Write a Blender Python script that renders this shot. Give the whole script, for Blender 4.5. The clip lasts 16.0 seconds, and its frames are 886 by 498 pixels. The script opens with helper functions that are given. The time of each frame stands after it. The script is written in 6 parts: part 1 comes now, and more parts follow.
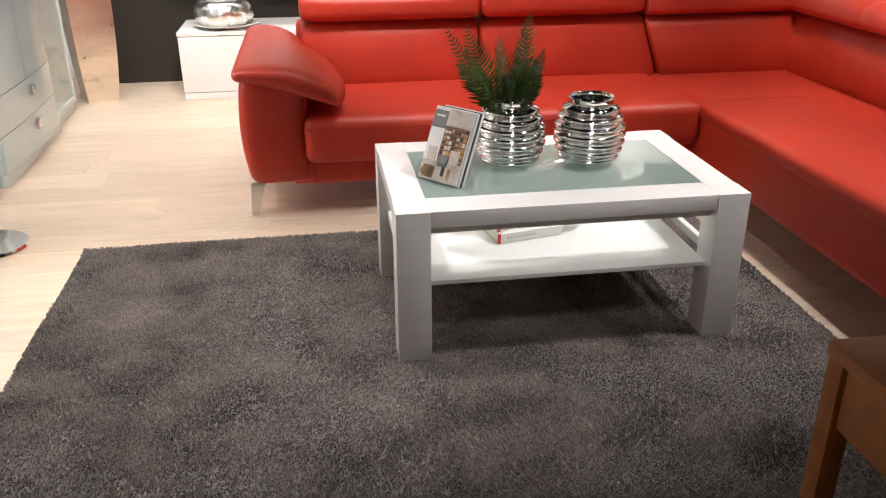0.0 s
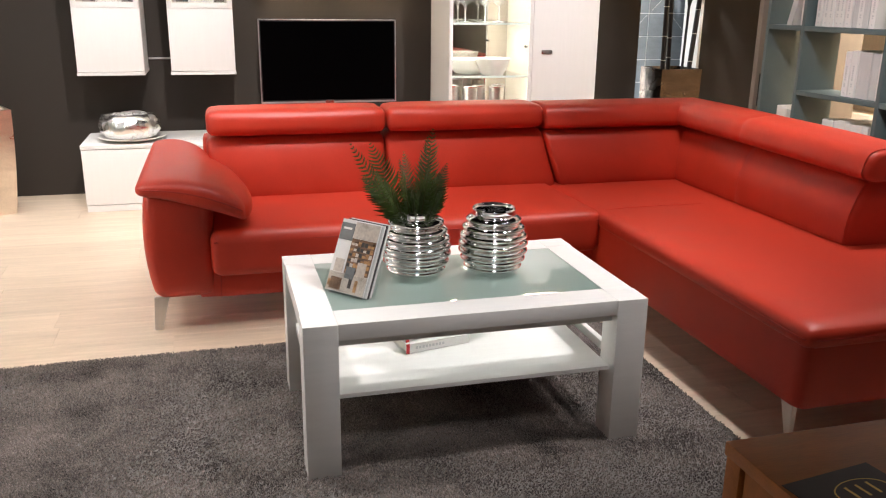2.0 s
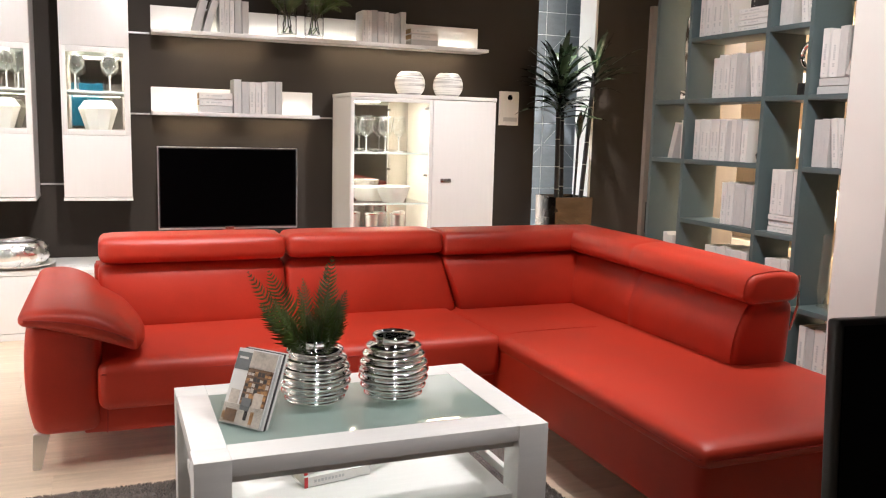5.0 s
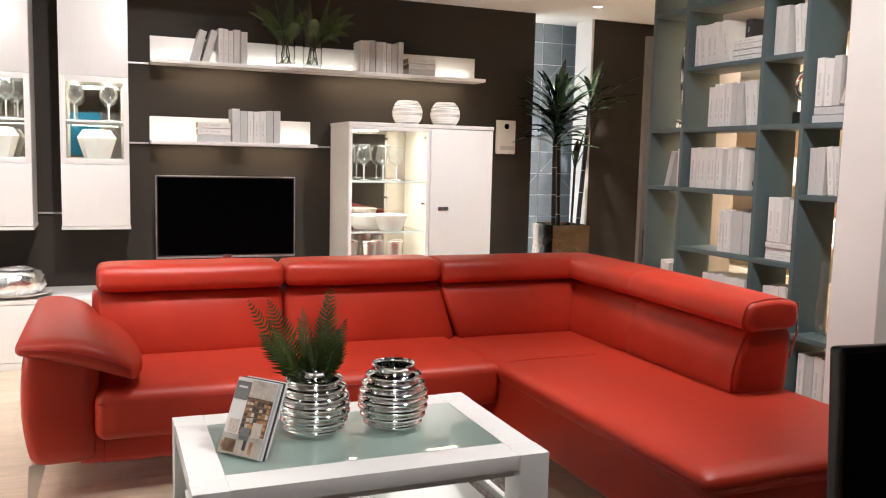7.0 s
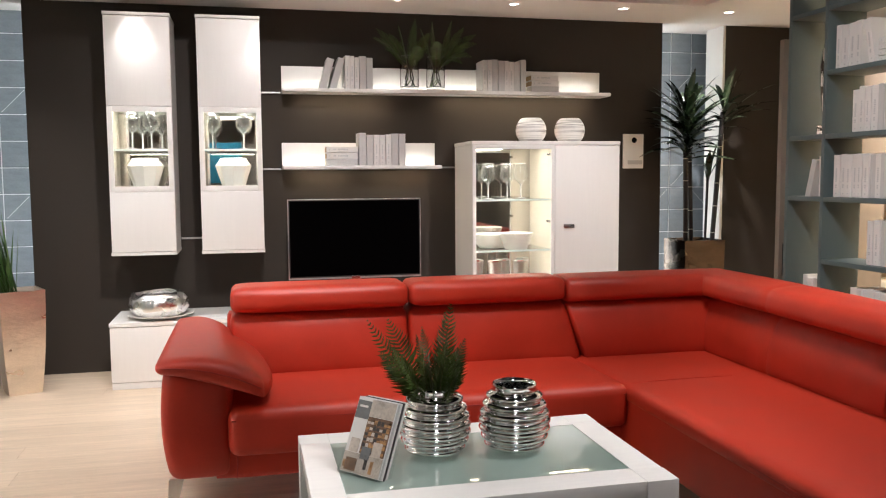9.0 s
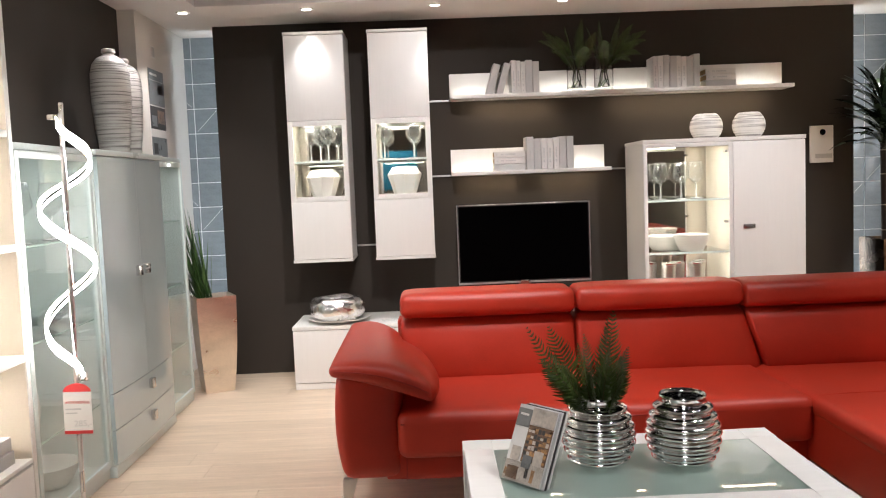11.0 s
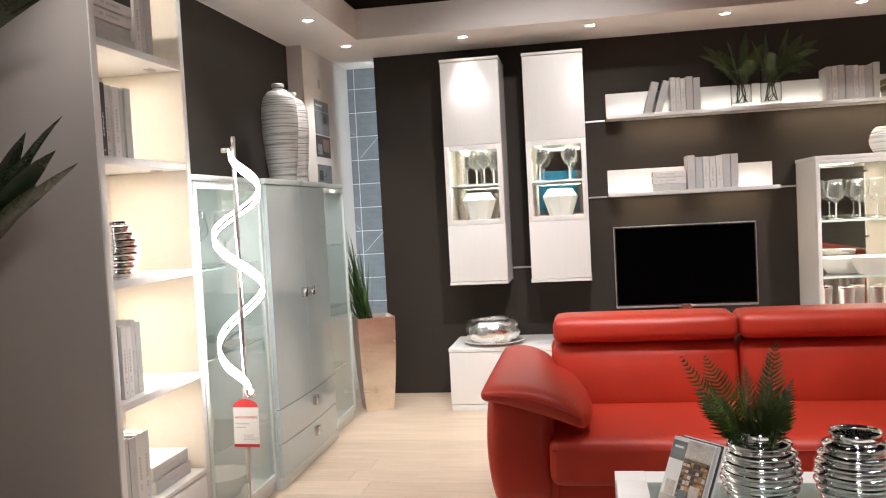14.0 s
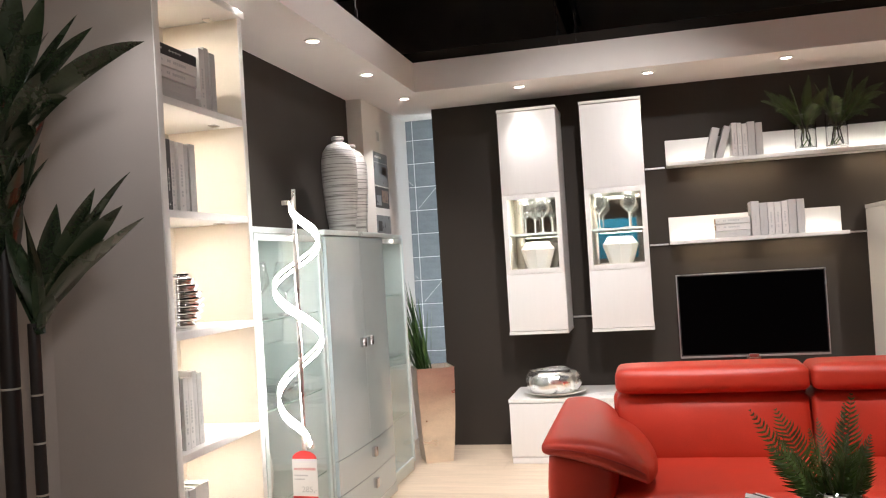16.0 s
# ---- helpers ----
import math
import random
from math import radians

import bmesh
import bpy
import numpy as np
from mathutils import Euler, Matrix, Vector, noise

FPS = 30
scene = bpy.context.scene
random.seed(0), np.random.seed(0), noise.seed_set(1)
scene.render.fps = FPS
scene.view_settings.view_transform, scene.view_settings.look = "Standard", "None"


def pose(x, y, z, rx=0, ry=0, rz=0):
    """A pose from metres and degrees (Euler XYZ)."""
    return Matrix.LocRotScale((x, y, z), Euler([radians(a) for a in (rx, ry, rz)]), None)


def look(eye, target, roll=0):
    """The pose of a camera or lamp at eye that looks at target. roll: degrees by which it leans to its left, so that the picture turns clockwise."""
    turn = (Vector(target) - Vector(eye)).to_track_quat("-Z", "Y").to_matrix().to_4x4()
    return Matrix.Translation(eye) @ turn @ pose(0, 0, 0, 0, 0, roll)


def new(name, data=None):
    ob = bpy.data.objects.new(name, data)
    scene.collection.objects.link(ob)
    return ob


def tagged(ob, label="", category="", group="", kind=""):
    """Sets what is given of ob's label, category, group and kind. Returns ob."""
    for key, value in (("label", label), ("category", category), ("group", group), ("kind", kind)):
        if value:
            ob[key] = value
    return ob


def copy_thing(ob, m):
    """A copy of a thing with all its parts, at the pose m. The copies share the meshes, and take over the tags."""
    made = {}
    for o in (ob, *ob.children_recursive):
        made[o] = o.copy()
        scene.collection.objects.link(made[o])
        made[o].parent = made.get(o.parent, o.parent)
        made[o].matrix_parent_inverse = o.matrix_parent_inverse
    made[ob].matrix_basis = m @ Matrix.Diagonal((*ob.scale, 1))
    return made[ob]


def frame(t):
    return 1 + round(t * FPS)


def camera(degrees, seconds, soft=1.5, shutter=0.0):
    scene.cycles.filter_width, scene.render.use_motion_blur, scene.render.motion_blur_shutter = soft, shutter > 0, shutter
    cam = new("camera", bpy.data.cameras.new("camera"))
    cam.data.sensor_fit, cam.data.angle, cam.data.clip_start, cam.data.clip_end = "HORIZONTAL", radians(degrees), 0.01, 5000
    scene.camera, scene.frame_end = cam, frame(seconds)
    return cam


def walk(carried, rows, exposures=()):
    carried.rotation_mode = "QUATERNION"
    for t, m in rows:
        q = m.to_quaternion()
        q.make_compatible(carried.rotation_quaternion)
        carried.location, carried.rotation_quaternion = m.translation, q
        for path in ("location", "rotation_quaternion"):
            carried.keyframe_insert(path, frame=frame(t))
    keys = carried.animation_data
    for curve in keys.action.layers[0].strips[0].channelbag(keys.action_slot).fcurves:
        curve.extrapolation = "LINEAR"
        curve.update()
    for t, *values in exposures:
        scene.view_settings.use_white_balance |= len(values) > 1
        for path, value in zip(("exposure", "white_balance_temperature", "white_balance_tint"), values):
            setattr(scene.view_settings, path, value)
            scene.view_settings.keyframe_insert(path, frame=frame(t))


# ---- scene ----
cam = camera(55.7, 16.0, 1.15)
PATH = [
    (0, (-0.045, 0.203, 1.322), (0.24, 2.009, 0.512), -0.2),
    (0.5, (-0.042, 0.199, 1.33), (0.305, 2.006, 0.547), -0.1),
    (1, (-0.041, 0.19, 1.336), (0.36, 2.015, 0.623), 0.2),
    (1.5, (-0.039, 0.188, 1.34), (0.417, 2.027, 0.699), 0.6),
    (2, (-0.032, 0.185, 1.345), (0.472, 2.033, 0.771), 0.7),
    (2.5, (-0.025, 0.179, 1.352), (0.509, 2.034, 0.828), 0.7),
    (3, (-0.024, 0.177, 1.351), (0.558, 2.032, 0.882), 1.0),
    (3.5, (-0.019, 0.176, 1.353), (0.606, 2.026, 0.92), 1.1),
    (4, (-0.017, 0.175, 1.356), (0.664, 2.018, 0.984), 1.2),
    (4.5, (-0.019, 0.176, 1.355), (0.706, 2.013, 1.037), 1.4),
    (7, (-0.034, 0.179, 1.356), (0.712, 2.022, 1.14), 1.4),
    (7.5, (-0.036, 0.184, 1.356), (0.695, 2.035, 1.16), 1.2),
    (8, (-0.026, 0.188, 1.351), (0.638, 2.066, 1.168), 0.8),
    (8.5, (-0.005, 0.199, 1.351), (0.584, 2.101, 1.175), 0.2),
    (9, (0.016, 0.203, 1.349), (0.466, 2.144, 1.176), -0.4),
    (9.5, (0.033, 0.207, 1.354), (0.41, 2.163, 1.18), -1.0),
    (9.8, (0.049, 0.214, 1.353), (0.369, 2.181, 1.182), -1.4),
    (10, (0.055, 0.211, 1.355), (0.323, 2.186, 1.186), -1.5),
    (10.2, (0.056, 0.209, 1.357), (0.267, 2.19, 1.19), -1.7),
    (12.5, (0.109, 0.21, 1.373), (-0.053, 2.198, 1.23), -2.5),
    (13, (0.11, 0.205, 1.38), (-0.117, 2.188, 1.247), -2.7),
    (13.5, (0.11, 0.207, 1.376), (-0.179, 2.183, 1.26), -2.8),
    (14, (0.109, 0.209, 1.376), (-0.234, 2.177, 1.283), -3.0),
    (14.5, (0.115, 0.195, 1.379), (-0.268, 2.157, 1.309), -3.2),
    (15, (0.132, 0.239, 1.369), (-0.3, 2.191, 1.351), -3.4),
    (15.5, (0.111, 0.227, 1.374), (-0.338, 2.175, 1.404), -3.6),
    (16, (0.112, 0.224, 1.38), (-0.363, 2.166, 1.411), -3.5),
]
walk(cam, [(t, look(eye, target, roll)) for t, eye, target, roll in PATH],
     [(0, 0.56), (4.5, 0.48), (8, 0.32), (9.5, 0.15), (12.5, 0.12), (14, 0.26), (16, 0.34)])
# World, lamps and exposure ------------------------------------------------
WARM = (1.0, 0.955, 0.955)
COOL = (0.88, 0.95, 1.0)
world = bpy.data.worlds.new("shop_air")
world.use_nodes = True
world.node_tree.nodes["Background"].inputs[0].default_value = (1.0, 0.93, 0.86, 1)
world.node_tree.nodes["Background"].inputs[1].default_value = 0.005
scene.world = world

CEIL = 2.54                      # underside of the lowered ceiling ring
WALL = 6.38                      # face of the dark media wall
RING_Y, RING_W, RING_E = 5.70, -1.36, 3.21
BEAM_X = -0.40
BACK_SPOTS = [(-0.67, 5.88), (0.18, 5.88), (1.03, 5.88), (1.85, 5.88), (2.67, 5.88), (3.50, 5.86)]
SIDE_SPOTS = [(-1.48, 5.86), (-1.47, 5.03), (-1.47, 4.19), (-1.47, 3.35), (-1.47, 2.51)]


def spot(at, to, watts, size=70, blend=0.5, radius=0.03, color=WARM):
    lamp = bpy.data.lights.new("spot_beam", "SPOT")
    lamp.energy, lamp.spot_size, lamp.spot_blend = watts, radians(size), blend
    lamp.shadow_soft_size, lamp.color = radius, color
    ob = new("spot_beam", lamp)
    ob.matrix_world = look(at, to)
    return ob


def strip(at, to, sx, sy, watts, color=WARM):
    """An LED strip: a narrow area lamp at a place, shining towards another."""
    lamp = bpy.data.lights.new("led_strip", "AREA")
    lamp.shape, lamp.size, lamp.size_y, lamp.energy, lamp.color = "RECTANGLE", sx, sy, watts, color
    ob = new("led_strip", lamp)
    ob.matrix_world = look(at, to)
    return ob


for x, y in BACK_SPOTS:
    spot((x, y, CEIL - 0.02), (x, y + 0.06, 0) if x < 3 else (x + 0.03, y + 0.36, 1.7), 18 if x < 3 else 165, 68 if x < 3 else 52, 0.8)
for x, y in SIDE_SPOTS:
    spot((x, y, CEIL - 0.02), (x - 0.04, y, 0), 40 if y > 3 else 14, 84, 0.9)
# unseen track spots added under the black shop ceiling, over and round the seating
TRACK = [((-0.6, 3.2, 3.5), (-0.65, 5.2, 0.2), 158, 60), ((0.5, 3.6, 3.5), (0.6, 4.0, 0.4), 58, 60), ((0.6, 2.95, 3.5), (0.75, 4.25, 0.66), 235, 42),
         ((1.75, 3.3, 3.5), (2.4, 3.6, 0.5), 95, 50), ((1.98, 2.1, 3.5), (0.85, 2.72, 0.1), 250, 42),
         ((2.55, 2.85, 3.5), (2.12, 2.85, 0.4), 172, 52), ((-0.75, 3.10, 3.5), (-0.60, 2.30, 0.0), 345, 46),
         ((0.3, 2.8, 3.5), (-0.2, 6.4, 0.65), 355, 56), ((2.75, 2.9, 3.5), (2.05, 6.0, 0.75), 430, 38),
         ((1.3, 2.3, 3.5), (3.35, 3.9, 1.2), 175, 56), ((1.5, 1.3, 3.5), (3.25, 3.0, 1.3), 165, 46),
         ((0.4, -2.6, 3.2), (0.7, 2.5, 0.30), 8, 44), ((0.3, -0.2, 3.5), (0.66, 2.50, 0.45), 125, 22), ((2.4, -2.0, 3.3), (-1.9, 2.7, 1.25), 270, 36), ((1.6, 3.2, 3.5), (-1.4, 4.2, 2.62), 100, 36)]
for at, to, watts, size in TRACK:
    # behind the camera: soft lamps added as fill
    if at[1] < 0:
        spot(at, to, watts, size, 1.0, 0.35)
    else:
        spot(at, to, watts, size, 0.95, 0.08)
# unseen wide spots added to raise the bounced light round the set
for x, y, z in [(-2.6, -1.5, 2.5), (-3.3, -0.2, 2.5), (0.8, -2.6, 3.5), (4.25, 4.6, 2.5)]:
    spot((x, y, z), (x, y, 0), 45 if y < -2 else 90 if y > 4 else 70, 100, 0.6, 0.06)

# unseen warm spot added to brighten the wall units behind the divider
spot((3.75, 3.7, 2.5), (4.7, 3.9, 1.1), 540, 110, 0.9, 0.06, (1.0, 0.88, 0.72))

# Materials ----------------------------------------------------------------


def material(name, color, rough=0.5, metal=0.0, vary=0.12, scale=6.0, fine=120.0, bump=0.0, bump_scale=None, coat=0.0,
             stretch=(1, 1, 1), spread=0.0, tint=None, rough_vary=0.08):
    """A surface with variation at two scales, some roughness variation and a fine relief."""
    m = bpy.data.materials.new(name)
    m.use_nodes = True
    nt = m.node_tree
    n, l = nt.nodes, nt.links
    bsdf = n["Principled BSDF"]
    bsdf.inputs["Roughness"].default_value = rough
    bsdf.inputs["Metallic"].default_value = metal
    bsdf.inputs["Coat Weight"].default_value = coat
    tc = n.new("ShaderNodeTexCoord")
    mp = n.new("ShaderNodeMapping")
    mp.inputs["Scale"].default_value = stretch
    l.new(tc.outputs["Object"], mp.inputs["Vector"])
    big, small = n.new("ShaderNodeTexNoise"), n.new("ShaderNodeTexNoise")
    for tex, s, d in ((big, scale, 4), (small, fine, 3)):
        tex.inputs["Scale"].default_value, tex.inputs["Detail"].default_value = s, d
        l.new(mp.outputs["Vector"], tex.inputs["Vector"])
    add = n.new("ShaderNodeMath")
    add.operation = "MULTIPLY_ADD"
    add.inputs[1].default_value = 0.35
    l.new(small.outputs["Fac"], add.inputs[0])
    mul = n.new("ShaderNodeMath")
    mul.operation = "MULTIPLY"
    mul.inputs[1].default_value = 0.65
    l.new(big.outputs["Fac"], mul.inputs[0])
    l.new(mul.outputs[0], add.inputs[2])
    fac = add.outputs[0]
    if spread:
        info = n.new("ShaderNodeObjectInfo")
        sp = n.new("ShaderNodeMath")
        sp.operation = "MULTIPLY_ADD"
        sp.inputs[1].default_value = spread
        l.new(info.outputs["Random"], sp.inputs[0])
        l.new(fac, sp.inputs[2])
        sub = n.new("ShaderNodeMath")
        sub.operation = "SUBTRACT"
        sub.inputs[1].default_value = spread / 2
        l.new(sp.outputs[0], sub.inputs[0])
        fac = sub.outputs[0]
    ramp = n.new("ShaderNodeValToRGB")
    lo = [max(0.0, c * (1 - vary * 2)) for c in color]
    hi = [min(1.0, c * (1 + vary * 2)) for c in (tint or color)]
    ramp.color_ramp.elements[0].position, ramp.color_ramp.elements[1].position = 0.25, 0.75
    ramp.color_ramp.elements[0].color, ramp.color_ramp.elements[1].color = (*lo, 1), (*hi, 1)
    l.new(fac, ramp.inputs["Fac"])
    l.new(ramp.outputs["Color"], bsdf.inputs["Base Color"])
    rr = n.new("ShaderNodeMapRange")
    rr.inputs["To Min"].default_value, rr.inputs["To Max"].default_value = max(0.0, rough - rough_vary), min(1.0, rough + rough_vary)
    l.new(big.outputs["Fac"], rr.inputs["Value"])
    l.new(rr.outputs[0], bsdf.inputs["Roughness"])
    if bump:
        bt = n.new("ShaderNodeTexNoise")
        bt.inputs["Scale"].default_value, bt.inputs["Detail"].default_value = bump_scale or fine, 3
        l.new(mp.outputs["Vector"], bt.inputs["Vector"])
        bp = n.new("ShaderNodeBump")
        bp.inputs["Strength"].default_value, bp.inputs["Distance"].default_value = bump, 0.002
        l.new(bt.outputs["Fac"], bp.inputs["Height"])
        l.new(bp.outputs["Normal"], bsdf.inputs["Normal"])
    return m


def glowing(name, color, strength):
    m = bpy.data.materials.new(name)
    m.use_nodes = True
    b = m.node_tree.nodes["Principled BSDF"]
    b.inputs["Base Color"].default_value = (0.8, 0.8, 0.8, 1)
    b.inputs["Emission Color"].default_value = (*color, 1)
    b.inputs["Emission Strength"].default_value = strength
    return m


def pane_glass(name, tint, gloss=1.0, glint_white=0.0, power=4.5):
    """A thin pane: it lets light straight through with a tint, and reflects by the angle."""
    m = bpy.data.materials.new(name)
    m.use_nodes = True
    n, l = m.node_tree.nodes, m.node_tree.links
    n.remove(n["Principled BSDF"])
    clear, shine, mix, fr = n.new("ShaderNodeBsdfTransparent"), n.new("ShaderNodeBsdfGlossy"), n.new("ShaderNodeMixShader"), n.new("ShaderNodeLayerWeight")
    clear.inputs[0].default_value = (*tint, 1)
    shine.inputs["Roughness"].default_value = 0.02
    fr.inputs["Blend"].default_value = 0.5
    steep = n.new("ShaderNodeMath")
    steep.operation = "POWER"
    steep.inputs[1].default_value = power
    l.new(fr.outputs["Facing"], steep.inputs[0])
    mul = n.new("ShaderNodeMath")
    mul.operation = "MULTIPLY_ADD"
    mul.inputs[1].default_value, mul.inputs[2].default_value = 0.9, 0.04 * gloss
    l.new(steep.outputs[0], mul.inputs[0])
    l.new(mul.outputs[0], mix.inputs[0])
    l.new(clear.outputs[0], mix.inputs[1])
    l.new(shine.outputs[0], mix.inputs[2])
    out = mix
    # flat white mixed in, standing for bright glints in the glass
    if glint_white:
        out, milk = n.new("ShaderNodeMixShader"), n.new("ShaderNodeBsdfDiffuse")
        milk.inputs[0].default_value = (0.85, 0.85, 0.84, 1)
        out.inputs[0].default_value = glint_white
        l.new(mix.outputs[0], out.inputs[1])
        l.new(milk.outputs[0], out.inputs[2])
    l.new(out.outputs[0], n["Material Output"].inputs["Surface"])
    return m


def clear_glass(name, tint=(1, 1, 1), rough=0.0):
    m = bpy.data.materials.new(name)
    m.use_nodes = True
    b = m.node_tree.nodes["Principled BSDF"]
    b.inputs["Base Color"].default_value = (*tint, 1)
    b.inputs["Roughness"].default_value = rough
    b.inputs["Transmission Weight"].default_value = 1.0
    b.inputs["IOR"].default_value = 1.45
    return m


def striped(name, dark, light, freq, rough=0.35):
    """Glaze with uneven horizontal bands."""
    m = material(name, light, rough, vary=0.05)
    n, l = m.node_tree.nodes, m.node_tree.links
    tc, mp, tex, ramp = n.new("ShaderNodeTexCoord"), n.new("ShaderNodeMapping"), n.new("ShaderNodeTexNoise"), n.new("ShaderNodeValToRGB")
    mp.inputs["Scale"].default_value = (3, 3, freq)
    tex.inputs["Scale"].default_value, tex.inputs["Detail"].default_value = 1.0, 5
    l.new(tc.outputs["Object"], mp.inputs["Vector"])
    l.new(mp.outputs[0], tex.inputs["Vector"])
    l.new(tex.outputs["Fac"], ramp.inputs[0])
    ramp.color_ramp.elements[0].position, ramp.color_ramp.elements[1].position = 0.36, 0.52
    ramp.color_ramp.elements[0].color, ramp.color_ramp.elements[1].color = (*dark, 1), (*light, 1)
    l.new(ramp.outputs[0], n["Principled BSDF"].inputs["Base Color"])
    bp = n.new("ShaderNodeBump")
    bp.inputs["Strength"].default_value, bp.inputs["Distance"].default_value = 0.5, 0.004
    l.new(tex.outputs["Fac"], bp.inputs["Height"])
    l.new(bp.outputs[0], n["Principled BSDF"].inputs["Normal"])
    return m


M_LEATHER = material("red_leather", (0.475, 0.031, 0.013), 0.43, vary=0.07, scale=5, fine=260, bump=0.26, bump_scale=420, tint=(0.52, 0.040, 0.018))
M_PIPING = material("red_seam", (0.36, 0.015, 0.008), 0.5, vary=0.05)
M_WHITE = material("white_lacquer", (0.80, 0.78, 0.755), 0.38, vary=0.010, fine=30, bump=0.012, bump_scale=90, stretch=(8, 8, 0.6))
M_TABLE = material("white_wood_decor", (0.80, 0.785, 0.76), 0.42, vary=0.02, fine=60, bump=0.08, bump_scale=120, stretch=(1, 10, 10))
M_WALL = material("dark_brown_wall", (0.0250, 0.0178, 0.0120), 0.75, vary=0.07, scale=3, fine=220, bump=0.12, bump_scale=300)
M_WHITE_WALL = material("white_wall_paint", (0.76, 0.73, 0.69), 0.85, vary=0.025, scale=3, fine=240, bump=0.1, bump_scale=350)
M_GREIGE = material("greige_wall_paint", (0.42, 0.37, 0.33), 0.85, vary=0.03, scale=3, fine=240, bump=0.1, bump_scale=350)
M_DOOR = material("brown_beige_door", (0.20, 0.165, 0.135), 0.5, vary=0.05, scale=3, stretch=(6, 6, 0.6))
M_CEIL = material("ceiling_paint", (0.85, 0.815, 0.775), 0.9, vary=0.02, scale=2, fine=200, bump=0.06, bump_scale=300)
M_BLACK_CEIL = material("black_shop_ceiling", (0.0045, 0.0040, 0.0040), 0.95, vary=0.2)
M_OAK = material("light_oak_plank", (0.60, 0.47, 0.345), 0.42, vary=0.075, scale=2.2, fine=26, bump=0.12, bump_scale=40, stretch=(1.2, 14, 1), spread=0.17, tint=(0.68, 0.55, 0.42))
M_JOINT = material("floor_joint", (0.56, 0.45, 0.345), 0.8, vary=0.1)
M_RUG = material("grey_pile", (0.150, 0.125, 0.111), 0.85, vary=0.62, scale=4.5, fine=200)
for nd in M_RUG.node_tree.nodes:
    if nd.type == "MATH" and nd.operation == "MULTIPLY_ADD" and abs(nd.inputs[1].default_value - 0.35) < 0.001:
        nd.inputs[1].default_value = 0.55          # stronger tuft-to-tuft variation
    if nd.type == "MATH" and nd.operation == "MULTIPLY":
        nd.inputs[1].default_value = 0.45
for nd in M_RUG.node_tree.nodes:
    if nd.type == "VALTORGB":
        nd.color_ramp.elements[0].position, nd.color_ramp.elements[1].position = 0.36, 0.66
_n, _l = M_RUG.node_tree.nodes, M_RUG.node_tree.links
_tuft, _mix, _rng = _n.new("ShaderNodeNewGeometry"), _n.new("ShaderNodeMix"), _n.new("ShaderNodeMapRange")
_rng.inputs["To Min"].default_value, _rng.inputs["To Max"].default_value = 0.68, 1.40
_mix.data_type, _mix.blend_type = "RGBA", "MULTIPLY"
_mix.inputs[0].default_value = 1.0
_l.new(_tuft.outputs["Random Per Island"], _rng.inputs["Value"])
_l.new(_n["Principled BSDF"].inputs["Base Color"].links[0].from_socket, _mix.inputs[6])
_l.new(_rng.outputs[0], _mix.inputs[7])
_l.new(_mix.outputs[2], _n["Principled BSDF"].inputs["Base Color"])
M_RUG_BASE = material("grey_rug_backing", (0.16, 0.145, 0.135), 0.95, vary=0.2)
M_CHROME = material("polished_chrome", (0.90, 0.89, 0.88), 0.085, 1.0, vary=0.02, rough_vary=0.03)
M_STEEL = material("brushed_steel", (0.62, 0.61, 0.60), 0.25, 1.0, vary=0.05, stretch=(1, 1, 8))
M_STEEL_DARK = material("dark_chain_steel", (0.16, 0.15, 0.15), 0.45, 1.0, vary=0.1)
M_ALU = material("matt_aluminium", (0.55, 0.55, 0.55), 0.4, 1.0, vary=0.05)
M_MIRROR = material("mirror_back", (0.62, 0.60, 0.57), 0.015, 1.0, vary=0.0, rough_vary=0.0)
M_BLACK_GLOSS = material("black_glass", (0.004, 0.004, 0.005), 0.06, vary=0.1, rough_vary=0.02)
M_BLACK_GLOSS.node_tree.nodes["Principled BSDF"].inputs["Specular IOR Level"].default_value = 0.08
M_BLACK = material("black_plastic", (0.015, 0.014, 0.014), 0.4, vary=0.1)
M_GREEN_LACQ = material("pale_green_lacquer", (0.50, 0.61, 0.64), 0.20, vary=0.02, coat=0.5, rough_vary=0.03)
M_GREEN_FRAME = material("pale_green_frame", (0.64, 0.71, 0.69), 0.3, vary=0.03)
M_TEAL = material("blue_green_board", (0.086, 0.118, 0.120), 0.45, vary=0.04, fine=80, bump=0.05)
M_CREAM = material("cream_interior", (0.82, 0.74, 0.635), 0.55, vary=0.02)
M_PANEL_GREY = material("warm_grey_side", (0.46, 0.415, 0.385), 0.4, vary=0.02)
M_TILE = material("blue_grey_tile", (0.21, 0.24, 0.265), 0.3, vary=0.10, scale=9, fine=70, bump=0.18, bump_scale=55, spread=0.2, stretch=(1, 1, 3))
M_GROUT = material("pale_grout", (0.80, 0.82, 0.83), 0.85, vary=0.05)
M_FERN = material("fern_green", (0.020, 0.045, 0.009), 0.42, vary=0.35, scale=18, tint=(0.062, 0.100, 0.020))
M_FERN_STEM = material("fern_stem", (0.10, 0.085, 0.04), 0.6, vary=0.2)
# fern green lightened to stand for spotlight falling on the shelf ferns
M_FERN_LIT = material("brightened_fern_green", (0.026, 0.060, 0.012), 0.32, vary=0.35, scale=18, tint=(0.072, 0.122, 0.030))
M_PALM = material("palm_leaf", (0.009, 0.017, 0.008), 0.27, vary=0.35, scale=9, tint=(0.024, 0.040, 0.018), coat=0.6)
M_PALM_LIGHT = material("grass_leaf", (0.065, 0.13, 0.035), 0.4, vary=0.3, scale=12)
M_CANE = material("dark_cane", (0.010, 0.007, 0.006), 0.5, vary=0.35, scale=14)
